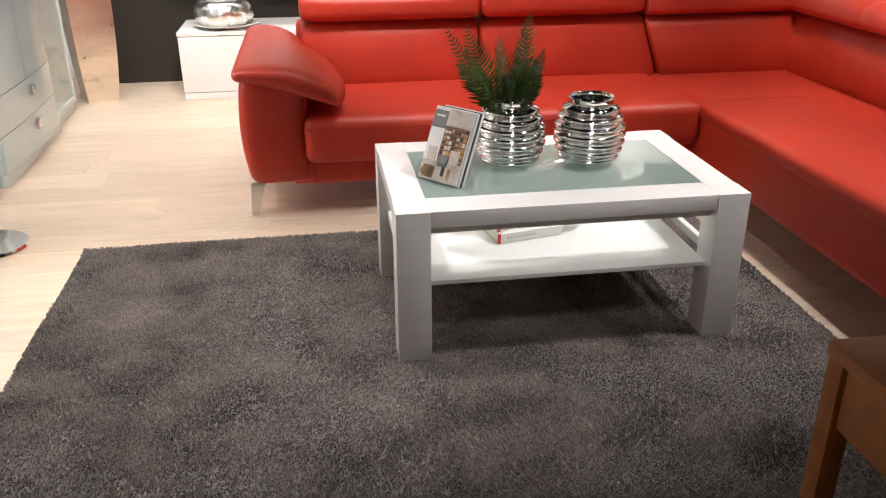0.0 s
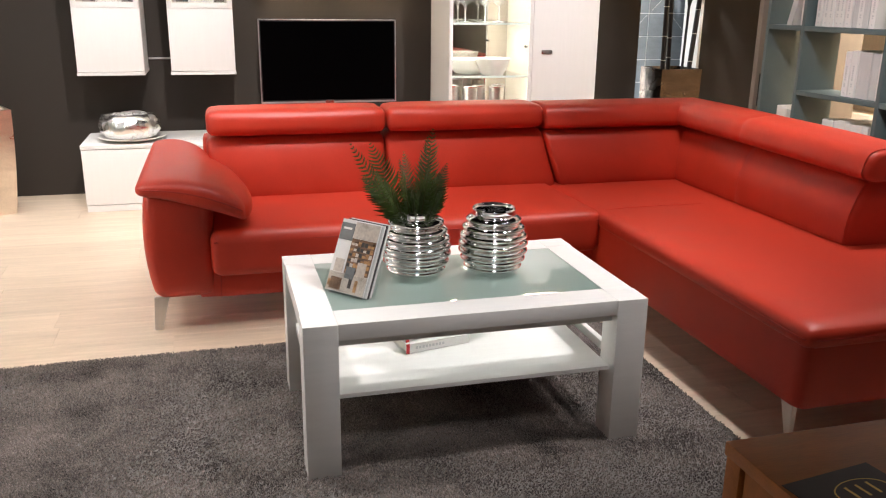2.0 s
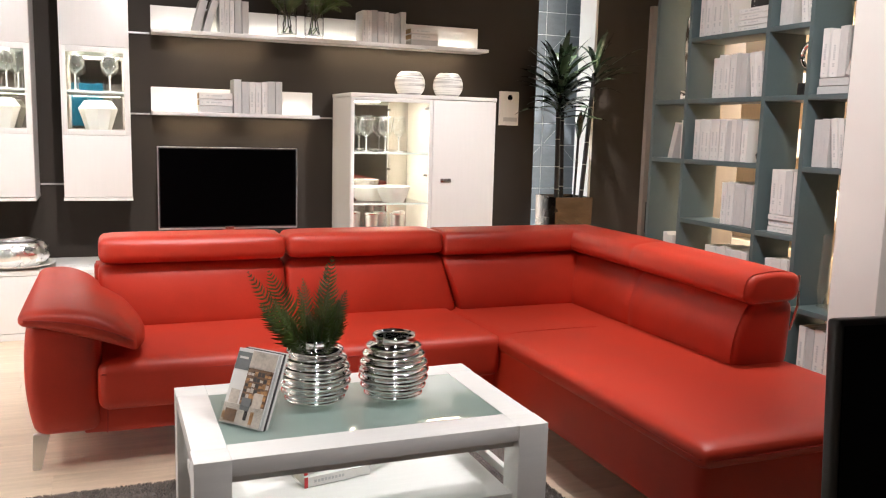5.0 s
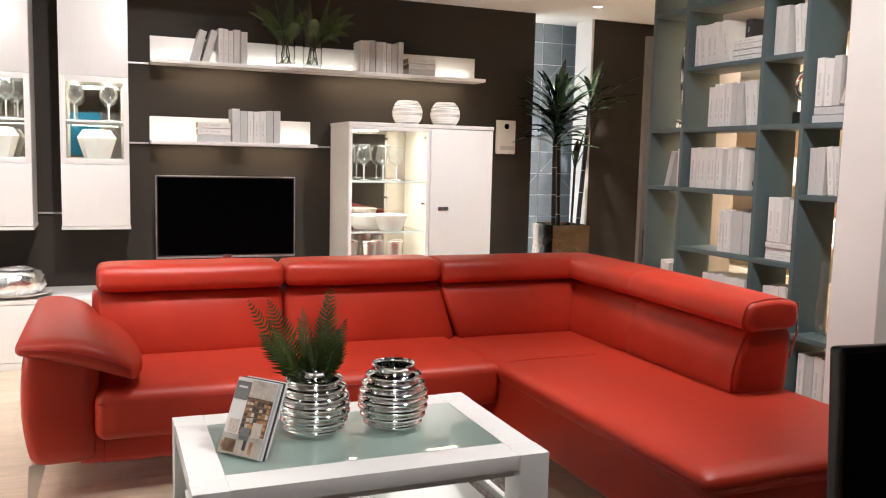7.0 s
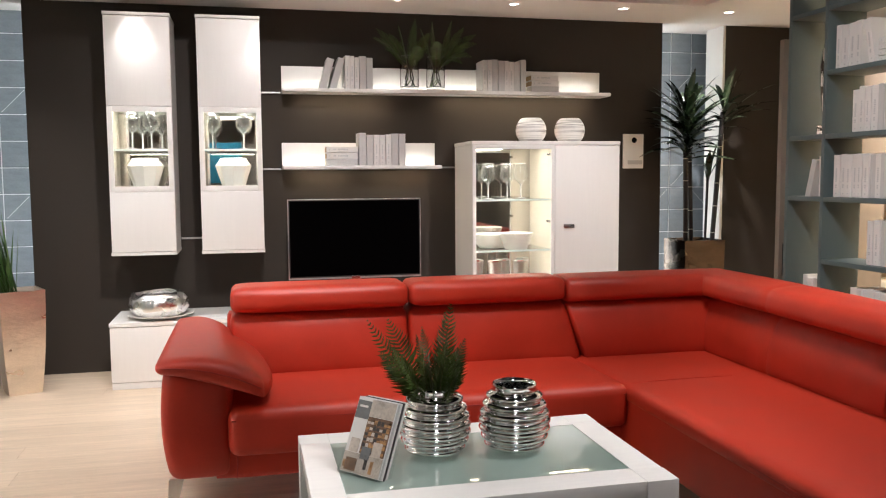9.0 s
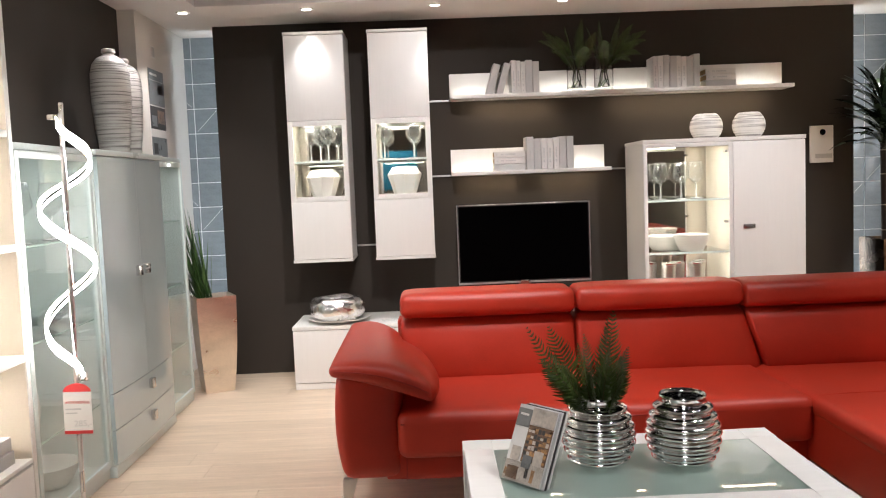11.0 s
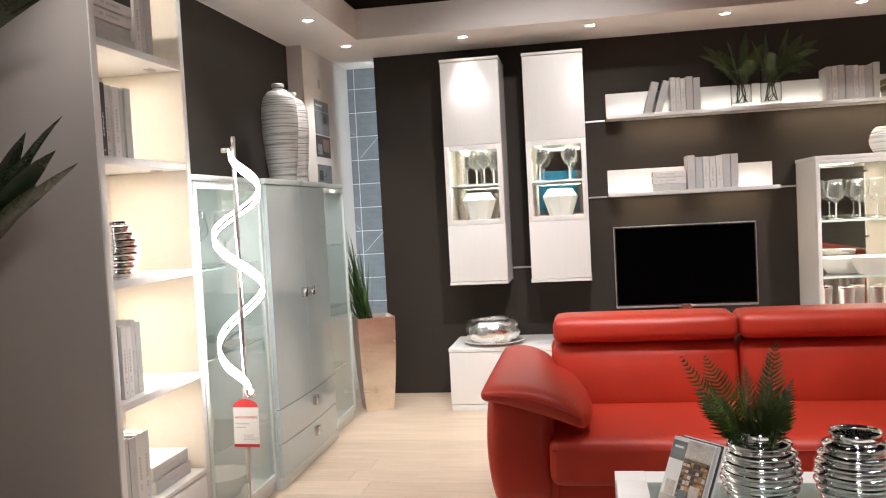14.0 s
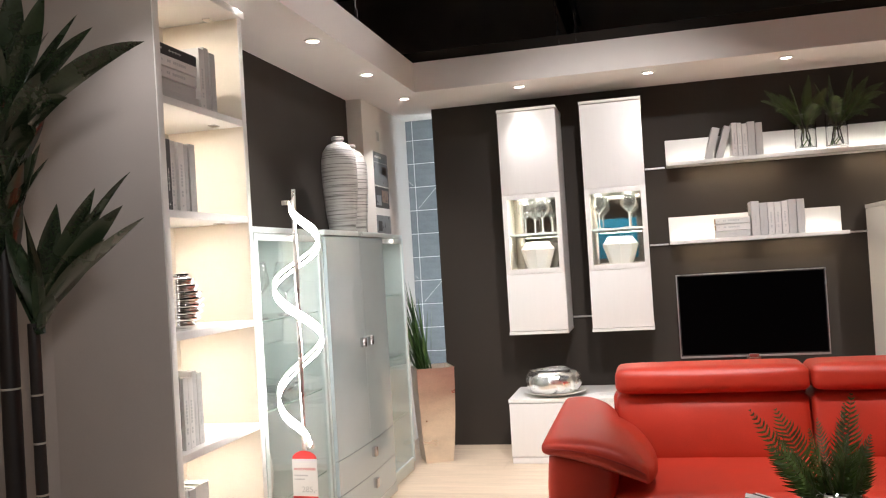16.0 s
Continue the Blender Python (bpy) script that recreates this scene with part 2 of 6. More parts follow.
M_CANE_RING = material("pale_cane_ring", (0.45, 0.42, 0.36), 0.6, vary=0.15)
M_SOIL = material("potting_soil", (0.03, 0.022, 0.016), 0.95, vary=0.3, bump=0.8, bump_scale=60)
M_HAMMERED = material("hammered_bronze_metal", (0.76, 0.68, 0.58), 0.30, 1.0, vary=0.14, scale=4, bump=1.0, bump_scale=24, stretch=(1, 1, 2.2))
M_BRONZE_DARK = material("dark_hammered_bronze", (0.105, 0.078, 0.060), 0.26, 1.0, vary=0.35, scale=5, bump=1.0, bump_scale=30, stretch=(1, 1, 2.2))
M_CERAMIC = material("white_ceramic", (0.80, 0.78, 0.74), 0.3, vary=0.02)
M_VASE_STRIPE = striped("banded_grey_glaze", (0.16, 0.15, 0.14), (0.52, 0.50, 0.47), 150)
M_BALL_STRIPE = striped("banded_silver_glaze", (0.27, 0.255, 0.24), (0.82, 0.80, 0.76), 90, 0.28)
M_PAPER = material("page_block", (0.70, 0.66, 0.58), 0.9, vary=0.06, fine=400)
M_BOOK_WHITE = material("white_book_cover", (0.74, 0.72, 0.69), 0.45, vary=0.03, spread=0.15)
M_BOOK_GREY = material("grey_book_cover", (0.56, 0.55, 0.535), 0.5, vary=0.04, spread=0.25)
M_BOOK_DARK = material("dark_book_cover", (0.04, 0.035, 0.035), 0.5, vary=0.1)
M_BAR = material("print_grey", (0.53, 0.525, 0.52), 0.6, vary=0.1)
M_RED_EDGE = material("red_print", (0.55, 0.03, 0.03), 0.5, vary=0.05)
M_GOLD_EDGE = material("tan_print", (0.40, 0.25, 0.10), 0.5, vary=0.1)
M_CHERRY = material("cherry_wood", (0.37, 0.130, 0.034), 0.34, vary=0.16, scale=2.5, fine=30, bump=0.06, stretch=(1, 9, 9), coat=0.15)
M_CARD = material("white_card", (0.78, 0.77, 0.75), 0.6, vary=0.02)
M_GOLD = material("gold_print", (0.75, 0.55, 0.18), 0.3, 0.8, vary=0.05)
M_PHOTO_A = material("photo_brown", (0.17, 0.095, 0.055), 0.3, vary=0.45, scale=30, fine=120)
M_PHOTO_B = material("photo_pale", (0.55, 0.49, 0.43), 0.3, vary=0.2, scale=22, fine=120)
M_PHOTO_WARM = material("photo_warm", (0.42, 0.22, 0.09), 0.35, vary=0.3, scale=60)
M_PHOTO_C = material("photo_grey", (0.16, 0.17, 0.175), 0.3, vary=0.15, scale=22)
M_WOOD_BEIGE = material("maple_board", (0.68, 0.52, 0.33), 0.5, vary=0.08, stretch=(1, 1, 0.2))
M_PANE = pane_glass("clear_pane", (0.97, 0.985, 0.975))
M_PANE_GREEN = pane_glass("green_tinted_pane", (0.935, 0.96, 0.95), 1.6)
M_GLASS = pane_glass("drinking_glass", (0.99, 0.995, 0.995), 0.8, 0.012, 3.0)
M_CLEAR = clear_glass("clear_vase_glass")
# stems and rims whitened with flat colour in place of refracted light
M_STEM = pane_glass("whitened_glass_stem", (0.97, 0.97, 0.97), 3.0, 0.42, 2.0)
M_ACRYLIC = pane_glass("clear_acrylic", (0.96, 0.97, 0.97), 1.5)
# both edge colours are set pale to imitate light glowing in the glass
M_EDGE = material("glass_edge_painted_bright", (0.80, 0.88, 0.85), 0.15, vary=0.02)
M_SHELF_GLASS = material("glass_edge_painted_lit", (0.60, 0.82, 0.74), 0.1, vary=0.02)
M_SPOT = glowing("spot_lens", (1.0, 0.93, 0.82), 22)
M_LED = glowing("led_diffuser", (1.0, 0.97, 0.94), 36)
M_SILVER = material("crumpled_silver", (0.90, 0.89, 0.88), 0.26, 1.0, vary=0.03, bump=0.6, bump_scale=40)

M_SCREEN = material("anti_glare_screen", (0.0010, 0.0009, 0.0010), 0.22, vary=0.05)
M_SCREEN.node_tree.nodes["Principled BSDF"].inputs["Specular IOR Level"].default_value = 0.015
M_BLUE = material("blue_print", (0.05, 0.42, 0.66), 0.5, vary=0.1)

# a frosted, greenish table glass with a clear glossy surface
M_FROST = material("frosted_green_glass", (0.070, 0.100, 0.090), 0.35, vary=0.02, coat=1.0)
M_FROST.node_tree.nodes["Principled BSDF"].inputs["Coat Roughness"].default_value = 0.02
_n, _l = M_FROST.node_tree.nodes, M_FROST.node_tree.links
_through, _both = _n.new("ShaderNodeBsdfTranslucent"), _n.new("ShaderNodeAddShader")
_through.inputs[0].default_value = (0.34, 0.385, 0.37, 1)
_l.new(_n["Principled BSDF"].outputs[0], _both.inputs[0])
_l.new(_through.outputs[0], _both.inputs[1])
_l.new(_both.outputs[0], _n["Material Output"].inputs["Surface"])
M_FROST.node_tree.nodes["Principled BSDF"].inputs["Coat IOR"].default_value = 2.0
M_POLE = material("satin_chrome", (0.92, 0.91, 0.90), 0.28, 1.0, vary=0.03)
M_FOOT = material("satin_steel", (0.74, 0.72, 0.70), 0.34, 1.0, vary=0.04)

# Mesh helpers -------------------------------------------------------------


def thing(name, at, label, category, group=""):
    ob = new(name)
    ob.empty_display_size = 0.1
    ob.location = at
    return tagged(ob, label, category, group)


def root_of(ob):
    while ob.parent:
        ob = ob.parent
    return ob


def finish(bm, name, mat, smooth=None):
    bmesh.ops.recalc_face_normals(bm, faces=bm.faces)
    plane = bm.faces.layers.int.get("plane")
    bm.faces.index_update()
    planes = [f.index for f in bm.faces if f[plane]] if plane else []
    me = bpy.data.meshes.new(name)
    bm.to_mesh(me)
    bm.free()
    me.materials.append(mat)
    if smooth is not None:
        me.shade_smooth()
        for i in planes:
            me.polygons[i].use_smooth = False
        if smooth < 180:
            me.set_sharp_from_angle(angle=radians(smooth))
    return me


def part(name, bm, mat, parent, label="", smooth=35, at=None):
    """Links a bmesh, given in world places, as one mesh under a thing or a part. at: the thing's place, if it was turned later."""
    org = Vector(at) if at else root_of(parent).location
    bmesh.ops.translate(bm, vec=-org, verts=bm.verts)
    ob = new(name, finish(bm, name, mat, smooth))
    ob.parent = parent
    return tagged(ob, label)


def setting(name, bm, mat, label, category, smooth=None):
    return tagged(new(name, finish(bm, name, mat, smooth)), label, category, kind="structure")


def box(x0, x1, y0, y1, z0, z1, bev=0.0, bm=None, seg=2):
    """A box, bevelled, added to bm."""
    bm = bm or bmesh.new()
    plane = bm.faces.layers.int.get("plane") or bm.faces.layers.int.new("plane")
    vs = [bm.verts.new((x, y, z)) for x in (x0, x1) for y in (y0, y1) for z in (z0, z1)]
    fs = [bm.faces.new([vs[i] for i in f]) for f in ((0, 1, 3, 2), (4, 6, 7, 5), (0, 4, 5, 1), (2, 3, 7, 6), (0, 2, 6, 4), (1, 5, 7, 3))]
    if bev:
        es = list({e for f in fs for e in f.edges})
        for f in fs:
            f[plane] = 1
        for f in bmesh.ops.bevel(bm, geom=es, offset=bev, segments=seg, affect="EDGES", profile=0.6)["faces"]:
            f[plane] = 0
    return bm


def lathe(profile, center=(0, 0), seg=32, bm=None):
    """A turned body round a vertical axis from (radius, height) pairs."""
    bm = bm or bmesh.new()
    rings = []
    for r, z in profile:
        if r < 1e-5:
            rings.append([bm.verts.new((center[0], center[1], z))])
        else:
            rings.append([bm.verts.new((center[0] + r * math.cos(2 * math.pi * i / seg), center[1] + r * math.sin(2 * math.pi * i / seg), z)) for i in range(seg)])
    for a, b in zip(rings, rings[1:]):
        for i in range(seg):
            j = (i + 1) % seg
            if len(a) == 1 and len(b) > 1:
                bm.faces.new((a[0], b[i], b[j]))
            elif len(b) == 1 and len(a) > 1:
                bm.faces.new((a[i], b[0], a[j]))
            elif len(a) > 1:
                bm.faces.new((a[i], b[i], b[j], a[j]))
    return bm


def tube(points, radius, seg=8, bm=None, squash=1.0):
    """A round bar along points; radius may be a list."""
    bm = bm or bmesh.new()
    pts = [Vector(p) for p in points]
    rings = []
    for i, p in enumerate(pts):
        way = (pts[min(i + 1, len(pts) - 1)] - pts[max(i - 1, 0)]).normalized()
        side = way.cross(Vector((0, 0, 1)))
        if side.length < 1e-3:
            side = Vector((1, 0, 0))
        side.normalize()
        up = side.cross(way)
        r = radius[i] if isinstance(radius, (list, tuple)) else radius
        rings.append([bm.verts.new(p + r * (math.cos(a) * side + squash * math.sin(a) * up)) for a in (2 * math.pi * k / seg for k in range(seg))])
    for a, b in zip(rings, rings[1:]):
        for i in range(seg):
            j = (i + 1) % seg
            bm.faces.new((a[i], b[i], b[j], a[j]))
    bm.faces.new(rings[0])
    bm.faces.new(rings[-1])
    return bm


def soft_box(x0, x1, y0, y1, z0, z1, r, puff=(0, 0, 0), n=10, warp=None):
    """An upholstered block: rounded edges, faces swollen by puff (metres per axis), bent by warp(x, y, z)."""
    bm = bmesh.new()
    bmesh.ops.create_cube(bm, size=2.0)
    bmesh.ops.subdivide_edges(bm, edges=bm.edges[:], cuts=n, use_grid_fill=True)
    cx, cy, cz = (x0 + x1) / 2, (y0 + y1) / 2, (z0 + z1) / 2
    hx, hy, hz = (x1 - x0) / 2, (y1 - y0) / 2, (z1 - z0) / 2
    rr = [min(r, h * 0.98) for h in (hx, hy, hz)]
    for v in bm.verts:
        q = []
        for c, h, ra in zip(v.co, (hx, hy, hz), rr):
            # crowd the grid towards the edges
            s = math.copysign(1 - (1 - abs(c)) ** 1.6, c) if abs(c) < 1 else c
            q.append(s * h)
        inner = [max(-h + ra, min(h - ra, c)) for c, h, ra in zip(q, (hx, hy, hz), rr)]
        d = Vector([(c - i) / ra for c, i, ra in zip(q, inner, rr)])
        if d.length > 1:
            d.normalize()
        p = Vector([i + dd * ra for i, dd, ra in zip(inner, d, rr)])
        u, w, t = p.x / hx, p.y / hy, p.z / hz
        p.x += math.copysign(puff[0], u) * abs(u) ** 2 * max(0, 1 - w * w) * max(0, 1 - t * t)
        p.y += math.copysign(puff[1], w) * abs(w) ** 2 * max(0, 1 - u * u) * max(0, 1 - t * t)
        p.z += math.copysign(puff[2], t) * abs(t) ** 2 * max(0, 1 - u ** 4) * max(0, 1 - w ** 4)
        v.co = (p.x + cx, p.y + cy, p.z + cz)
        if warp:
            v.co = warp(*v.co)
    return bm


def lettering(text, size, mat, name, parent, m, label=""):
    """Raised letters in the built-in font as a mesh under a thing; m: the pose in the thing's own space."""
    cu = bpy.data.curves.new("letters", "FONT")
    cu.body, cu.size, cu.extrude, cu.align_x, cu.align_y = text, size, 0.0004, "CENTER", "CENTER"
    tmp = bpy.data.objects.new("letters", cu)
    scene.collection.objects.link(tmp)
    me = bpy.data.meshes.new_from_object(tmp.evaluated_get(bpy.context.evaluated_depsgraph_get()))
    bpy.data.objects.remove(tmp)
    me.materials.clear()
    me.materials.append(mat)
    me.transform(m)
    ob = new(name, me)
    ob.parent = parent
    return tagged(ob, label)

# The place ----------------------------------------------------------------
setting("floor", box(-4.5, 7.5, -4.5, 8.2, -0.12, -0.012), M_JOINT, "floor base under light oak planks", "floor")
setting("wall_north", box(-1.42, 3.24, WALL, WALL + 0.10, 0, CEIL + 0.02), M_WALL, "dark brown painted media wall", "wall")
setting("wall_north_east", box(3.80, 7.5, WALL, WALL + 0.12, 0, CEIL + 0.02), M_WALL, "dark brown painted wall beside the recess", "wall")
setting("wall_west_dark", box(-2.05, -1.86, 2.95, 5.71, 0, CEIL + 0.02), M_WALL, "dark brown painted side wall", "wall")
setting("wall_west_pier", box(-2.05, -1.75, 5.71, 6.86, 0, CEIL + 0.02), M_WHITE_WALL, "white painted pier at the corner", "wall")
setting("wall_far_north", box(-2.2, 7.5, 6.86, 7.0, 0, CEIL + 0.02), M_WHITE_WALL, "white wall behind the tiled recesses", "wall")
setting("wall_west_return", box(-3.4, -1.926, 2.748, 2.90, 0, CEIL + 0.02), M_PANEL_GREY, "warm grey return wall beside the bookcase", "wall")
# outer walls out of view, added to enclose the light and fill reflections
setting("wall_west", box(-4.5, -4.3, -4.5, 8.2, 0, 4.0), M_GREIGE, "unseen greige wall added to close the shop", "wall")
setting("wall_south", box(-4.5, 7.5, -4.5, -4.3, 0, 4.0), M_GREIGE, "unseen greige wall added to close the shop", "wall")
setting("wall_east", box(7.3, 7.5, -4.5, 8.2, 0, 4.0), M_GREIGE, "unseen greige wall added to close the shop", "wall")
setting("wall_north_outer", box(-4.5, 7.5, 8.0, 8.2, 0, 4.0), M_GREIGE, "unseen greige wall added to close the shop", "wall")
setting("white_column", box(3.13, 3.52, 2.86, 3.12, 0, CEIL + 0.02, 0.004), M_WHITE_WALL, "white painted column beside the bookshelf", "column")
setting("wall_east_partition", box(3.44, 3.58, -2.6, 2.86, 0, CEIL + 0.02), M_GREIGE, "greige partition wall beyond the column", "wall")

bm = box(-4.3, 7.3, RING_Y, 8.0, CEIL, CEIL + 0.20)
box(-4.3, RING_W, -4.3, RING_Y, CEIL, CEIL + 0.20, bm=bm)
box(RING_E, 7.3, -4.3, RING_Y, CEIL, CEIL + 0.20, bm=bm)
box(RING_W, RING_E, -4.3, -3.8, CEIL, CEIL + 0.20, bm=bm)
setting("ceiling", bm, M_CEIL, "lowered off-white ceiling ring with downlights", "ceiling")
setting("ceiling_trim", box(RING_W - 0.30, RING_E + 0.3, RING_Y + 0.03, RING_Y + 0.07, CEIL + 0.202, CEIL + 0.275), M_WALL, "dark brown board standing behind the ceiling ring", "trim")
setting("ceiling_upper", box(-4.5, 7.5, -4.5, 8.2, 4.0, 4.15), M_BLACK_CEIL, "black open shop ceiling", "ceiling")

beam = thing("ceiling_beam", (BEAM_X, 6.2, 3.28), "dark steel beam under the black shop ceiling", "beam")
part("flange", box(BEAM_X - 0.052, BEAM_X + 0.052, 4.6, 7.95, 3.28, 3.295), M_BLACK, beam)
part("web", box(BEAM_X - 0.01, BEAM_X + 0.01, 4.6, 7.95, 3.295, 3.45), M_BLACK, beam)
part("flange", box(BEAM_X - 0.052, BEAM_X + 0.052, 4.6, 7.95, 3.45, 3.465), M_BLACK, beam)
for y in (4.7, 7.8):
    part("hanger", box(BEAM_X - 0.02, BEAM_X + 0.02, y - 0.02, y + 0.02, 3.466, 4.0), M_BLACK, beam)


def hanging_chain(x, y, lean):
    """A chain from the black ceiling down to the lowered ring: links turned in alternation."""
    ob = thing("chain", (x, y, CEIL + 0.20), "thin steel chain holding the lowered ceiling", "chain", "ceiling chains")
    n = 24
    for k in range(n):
        z = CEIL + 0.205 + 1.25 * k / n
        cx = x + lean * k / n
        c, s = (1, 0) if k % 2 else (0, 1)
        link = [(cx + 0.010 * math.cos(q) * c, y + 0.010 * math.cos(q) * s, z + 0.028 + 0.030 * math.sin(q)) for q in (2 * math.pi * i / 10 for i in range(11))]
        part("link", tube(link, 0.0028, 4), M_STEEL_DARK, ob)


for x, y, lean in ((-0.37, 5.74, -0.06), (-0.26, 5.74, 0.0), (-1.42, 4.42, 0.0), (-1.42, 4.75, -0.04)):
    hanging_chain(x, y, lean)


def downlight():
    ob = thing("ceiling_spotlight", (0, 0, CEIL), "round recessed white ceiling spotlight, switched on", "spotlight", "ceiling spotlights")
    part("trim_ring", lathe([(0.030, CEIL - 0.001), (0.032, CEIL - 0.007), (0.043, CEIL - 0.007), (0.046, CEIL - 0.001)], seg=24), M_WHITE, ob)
    part("lens", lathe([(0, CEIL - 0.003), (0.030, CEIL - 0.003), (0.030, CEIL - 0.001)], seg=24), M_SPOT, ob, "glowing lens")
    return ob


first = downlight()
first.location = (*BACK_SPOTS[0], CEIL)
for x, y in BACK_SPOTS[1:] + SIDE_SPOTS:
    copy_thing(first, Matrix.Translation((x, y, CEIL)))


def track_spot(at, to):
    ob = thing("track_spotlight", at, "black track spotlight added out of view under the shop ceiling", "spotlight", "track spotlights")
    a, way = Vector(at), (Vector(to) - Vector(at)).normalized()
    back = a - way * 0.20
    part("housing", tube([back, a - way * 0.05, a - way * 0.04], [0.05, 0.05, 0.056], 14), M_BLACK, ob)
    part("bracket", tube([back + way * 0.06, (back.x, back.y, 4.0)], 0.012, 8), M_BLACK, ob)
    return ob


for at, to, _, _ in TRACK:
    track_spot(at, to)


# Tiled recesses: tiles with pale joints, some with a raised diagonal -------
def tile_mesh(s, diagonal):
    bm = box(-s / 2, s / 2, -0.004, 0.0, -s / 2, s / 2, 0.0012, seg=1)
    if diagonal:
        d = s / 2 - 0.012
        vs = [bm.verts.new(p) for p in ((-d, -0.0048, -d), (-d + 0.004, -0.0048, -d), (d, -0.0048, d), (d - 0.004, -0.0048, d))]
        bm.faces.new(vs).material_index = 1
    me = finish(bm, "tile", M_TILE)
    me.materials.append(M_GROUT)
    return me


def tiled_wall(name, x0, columns, face):
    s, rows = 0.190, 14
    body = setting(name, box(x0 - 0.05, x0 + columns * s + 0.25, face, face + 0.05, 0, CEIL + 0.02), M_GROUT, "tiled recess wall with blue-grey square tiles", "wall")
    plain, diag = tile_mesh(s - 0.006, False), tile_mesh(s - 0.006, True)
    for i in range(columns):
        for j in range(rows):
            t = new("tile", diag if (i + j) % 2 == 0 and j % 4 > 1 else plain)
            t.matrix_basis = pose(x0 + (i + 0.5) * s, face - 0.0005, CEIL - (j + 0.5) * s + 0.03) @ Matrix.Diagonal((-1 if (i + j) % 4 else 1, 1, 1, 1)).to_4x4()
            t.parent = body
    return body


TILE_Y = 6.80
tiled_wall("wall_tiled_west", -1.885, 3, TILE_Y)
tiled_wall("wall_tiled_east", 3.16, 6, TILE_Y)
setting("recess_return", box(4.20, 4.26, WALL + 0.12, TILE_Y + 0.06, 0, CEIL), M_WHITE_WALL, "white return of the tiled recess", "wall")
strip((-1.46, 6.52, 1.30), (-1.62, 6.80, 1.30), 0.02, 2.4, 3.2, COOL)
# white board added where the recess tiles are lit to near white
setting("recess_jamb", box(3.778, 3.799, WALL + 0.004, 6.64, 0, CEIL), M_WHITE_WALL, "white board in place of the brightly lit recess tiles", "wall")
strip((3.205, 6.60, 1.30), (3.78, 6.66, 1.30), 0.05, 2.4, 7.0, (0.95, 0.98, 1.0))


# Media wall ---------------------------------------------------------------
low = thing("lowboard", (0.3, 6.05, 0), "long white lacquered lowboard on the floor", "lowboard")
LX0, LX1, LY0 = -0.865, 1.50, 5.80
part("body", box(LX0 + 0.004, LX1, LY0 + 0.022, 6.34, 0.045, 0.402, 0.002), M_WHITE, low)
part("top", box(LX0, LX1 + 0.004, LY0, 6.34, 0.405, 0.430, 0.003), M_WHITE, low)
part("plinth", box(LX0 + 0.006, LX1, LY0 + 0.006, 6.33, 0.0, 0.041, 0.001), M_WHITE, low)
for a, b in ((LX0 + 0.004, -0.08), (-0.076, 0.71), (0.714, LX1)):
    part("door", box(a, b, LY0 + 0.002, LY0 + 0.021, 0.046, 0.400, 0.002), M_WHITE, low)


def glass_shell(profile, center, name, mat, parent, label="", seg=28):
    return part(name, lathe(profile, center, seg), mat, parent, label, smooth=180)


def wine_glass(at, s=1.0):
    ob = thing("wine_glass", (0, 0, 0), "clear stemmed wine glass on a glass shelf", "wine glass", "wine glasses")
    glass_shell([(0.0, 0.092), (0.010, 0.094), (0.046, 0.130), (0.050, 0.140), (0.047, 0.165), (0.036, 0.226), (0.0352, 0.226), (0.0458, 0.165), (0.0485, 0.141), (0.010, 0.097), (0, 0.096)], (0, 0), "bowl", M_GLASS, ob, "angular bowl")
    glass_shell([(0.010, 0.0935), (0.005, 0.088), (0.0040, 0.05), (0.006, 0.006)], (0, 0), "stem", M_STEM, ob, seg=12)
    glass_shell([(0.006, 0.006), (0.038, 0.002), (0.038, 0.0), (0, 0.0)], (0, 0), "foot", M_STEM, ob)
    part("rim", lathe([(0.0349, 0.2255), (0.0356, 0.2275), (0.0363, 0.2255)], (0, 0), 28), M_STEM, ob)
    for c in ob.children:
        c.visible_shadow = False
    ob.location, ob.scale = at, (s, s, s)
    return ob


first_glass = wine_glass((-0.745, 6.10, 1.542), 1.12)


def another_glass(at):
    g = copy_thing(first_glass, Matrix.Translation(at))
    return g


def ice_bucket(at):
    ob = thing("faceted_bowl", at, "tall faceted white ceramic bowl in the lit compartment", "bowl", "faceted bowls")
    x, y, z = at
    part("body", lathe([(0, z), (0.070, z), (0.120, z + 0.158), (0.086, z + 0.205), (0.080, z + 0.202), (0.110, z + 0.156), (0.052, z + 0.01), (0, z + 0.01)], (x, y), 8), M_CERAMIC, ob, smooth=20)
    part("rim", lathe([(0.078, z + 0.204), (0.084, z + 0.210), (0.088, z + 0.204)], (x, y), 8), M_CERAMIC, ob)
    return ob


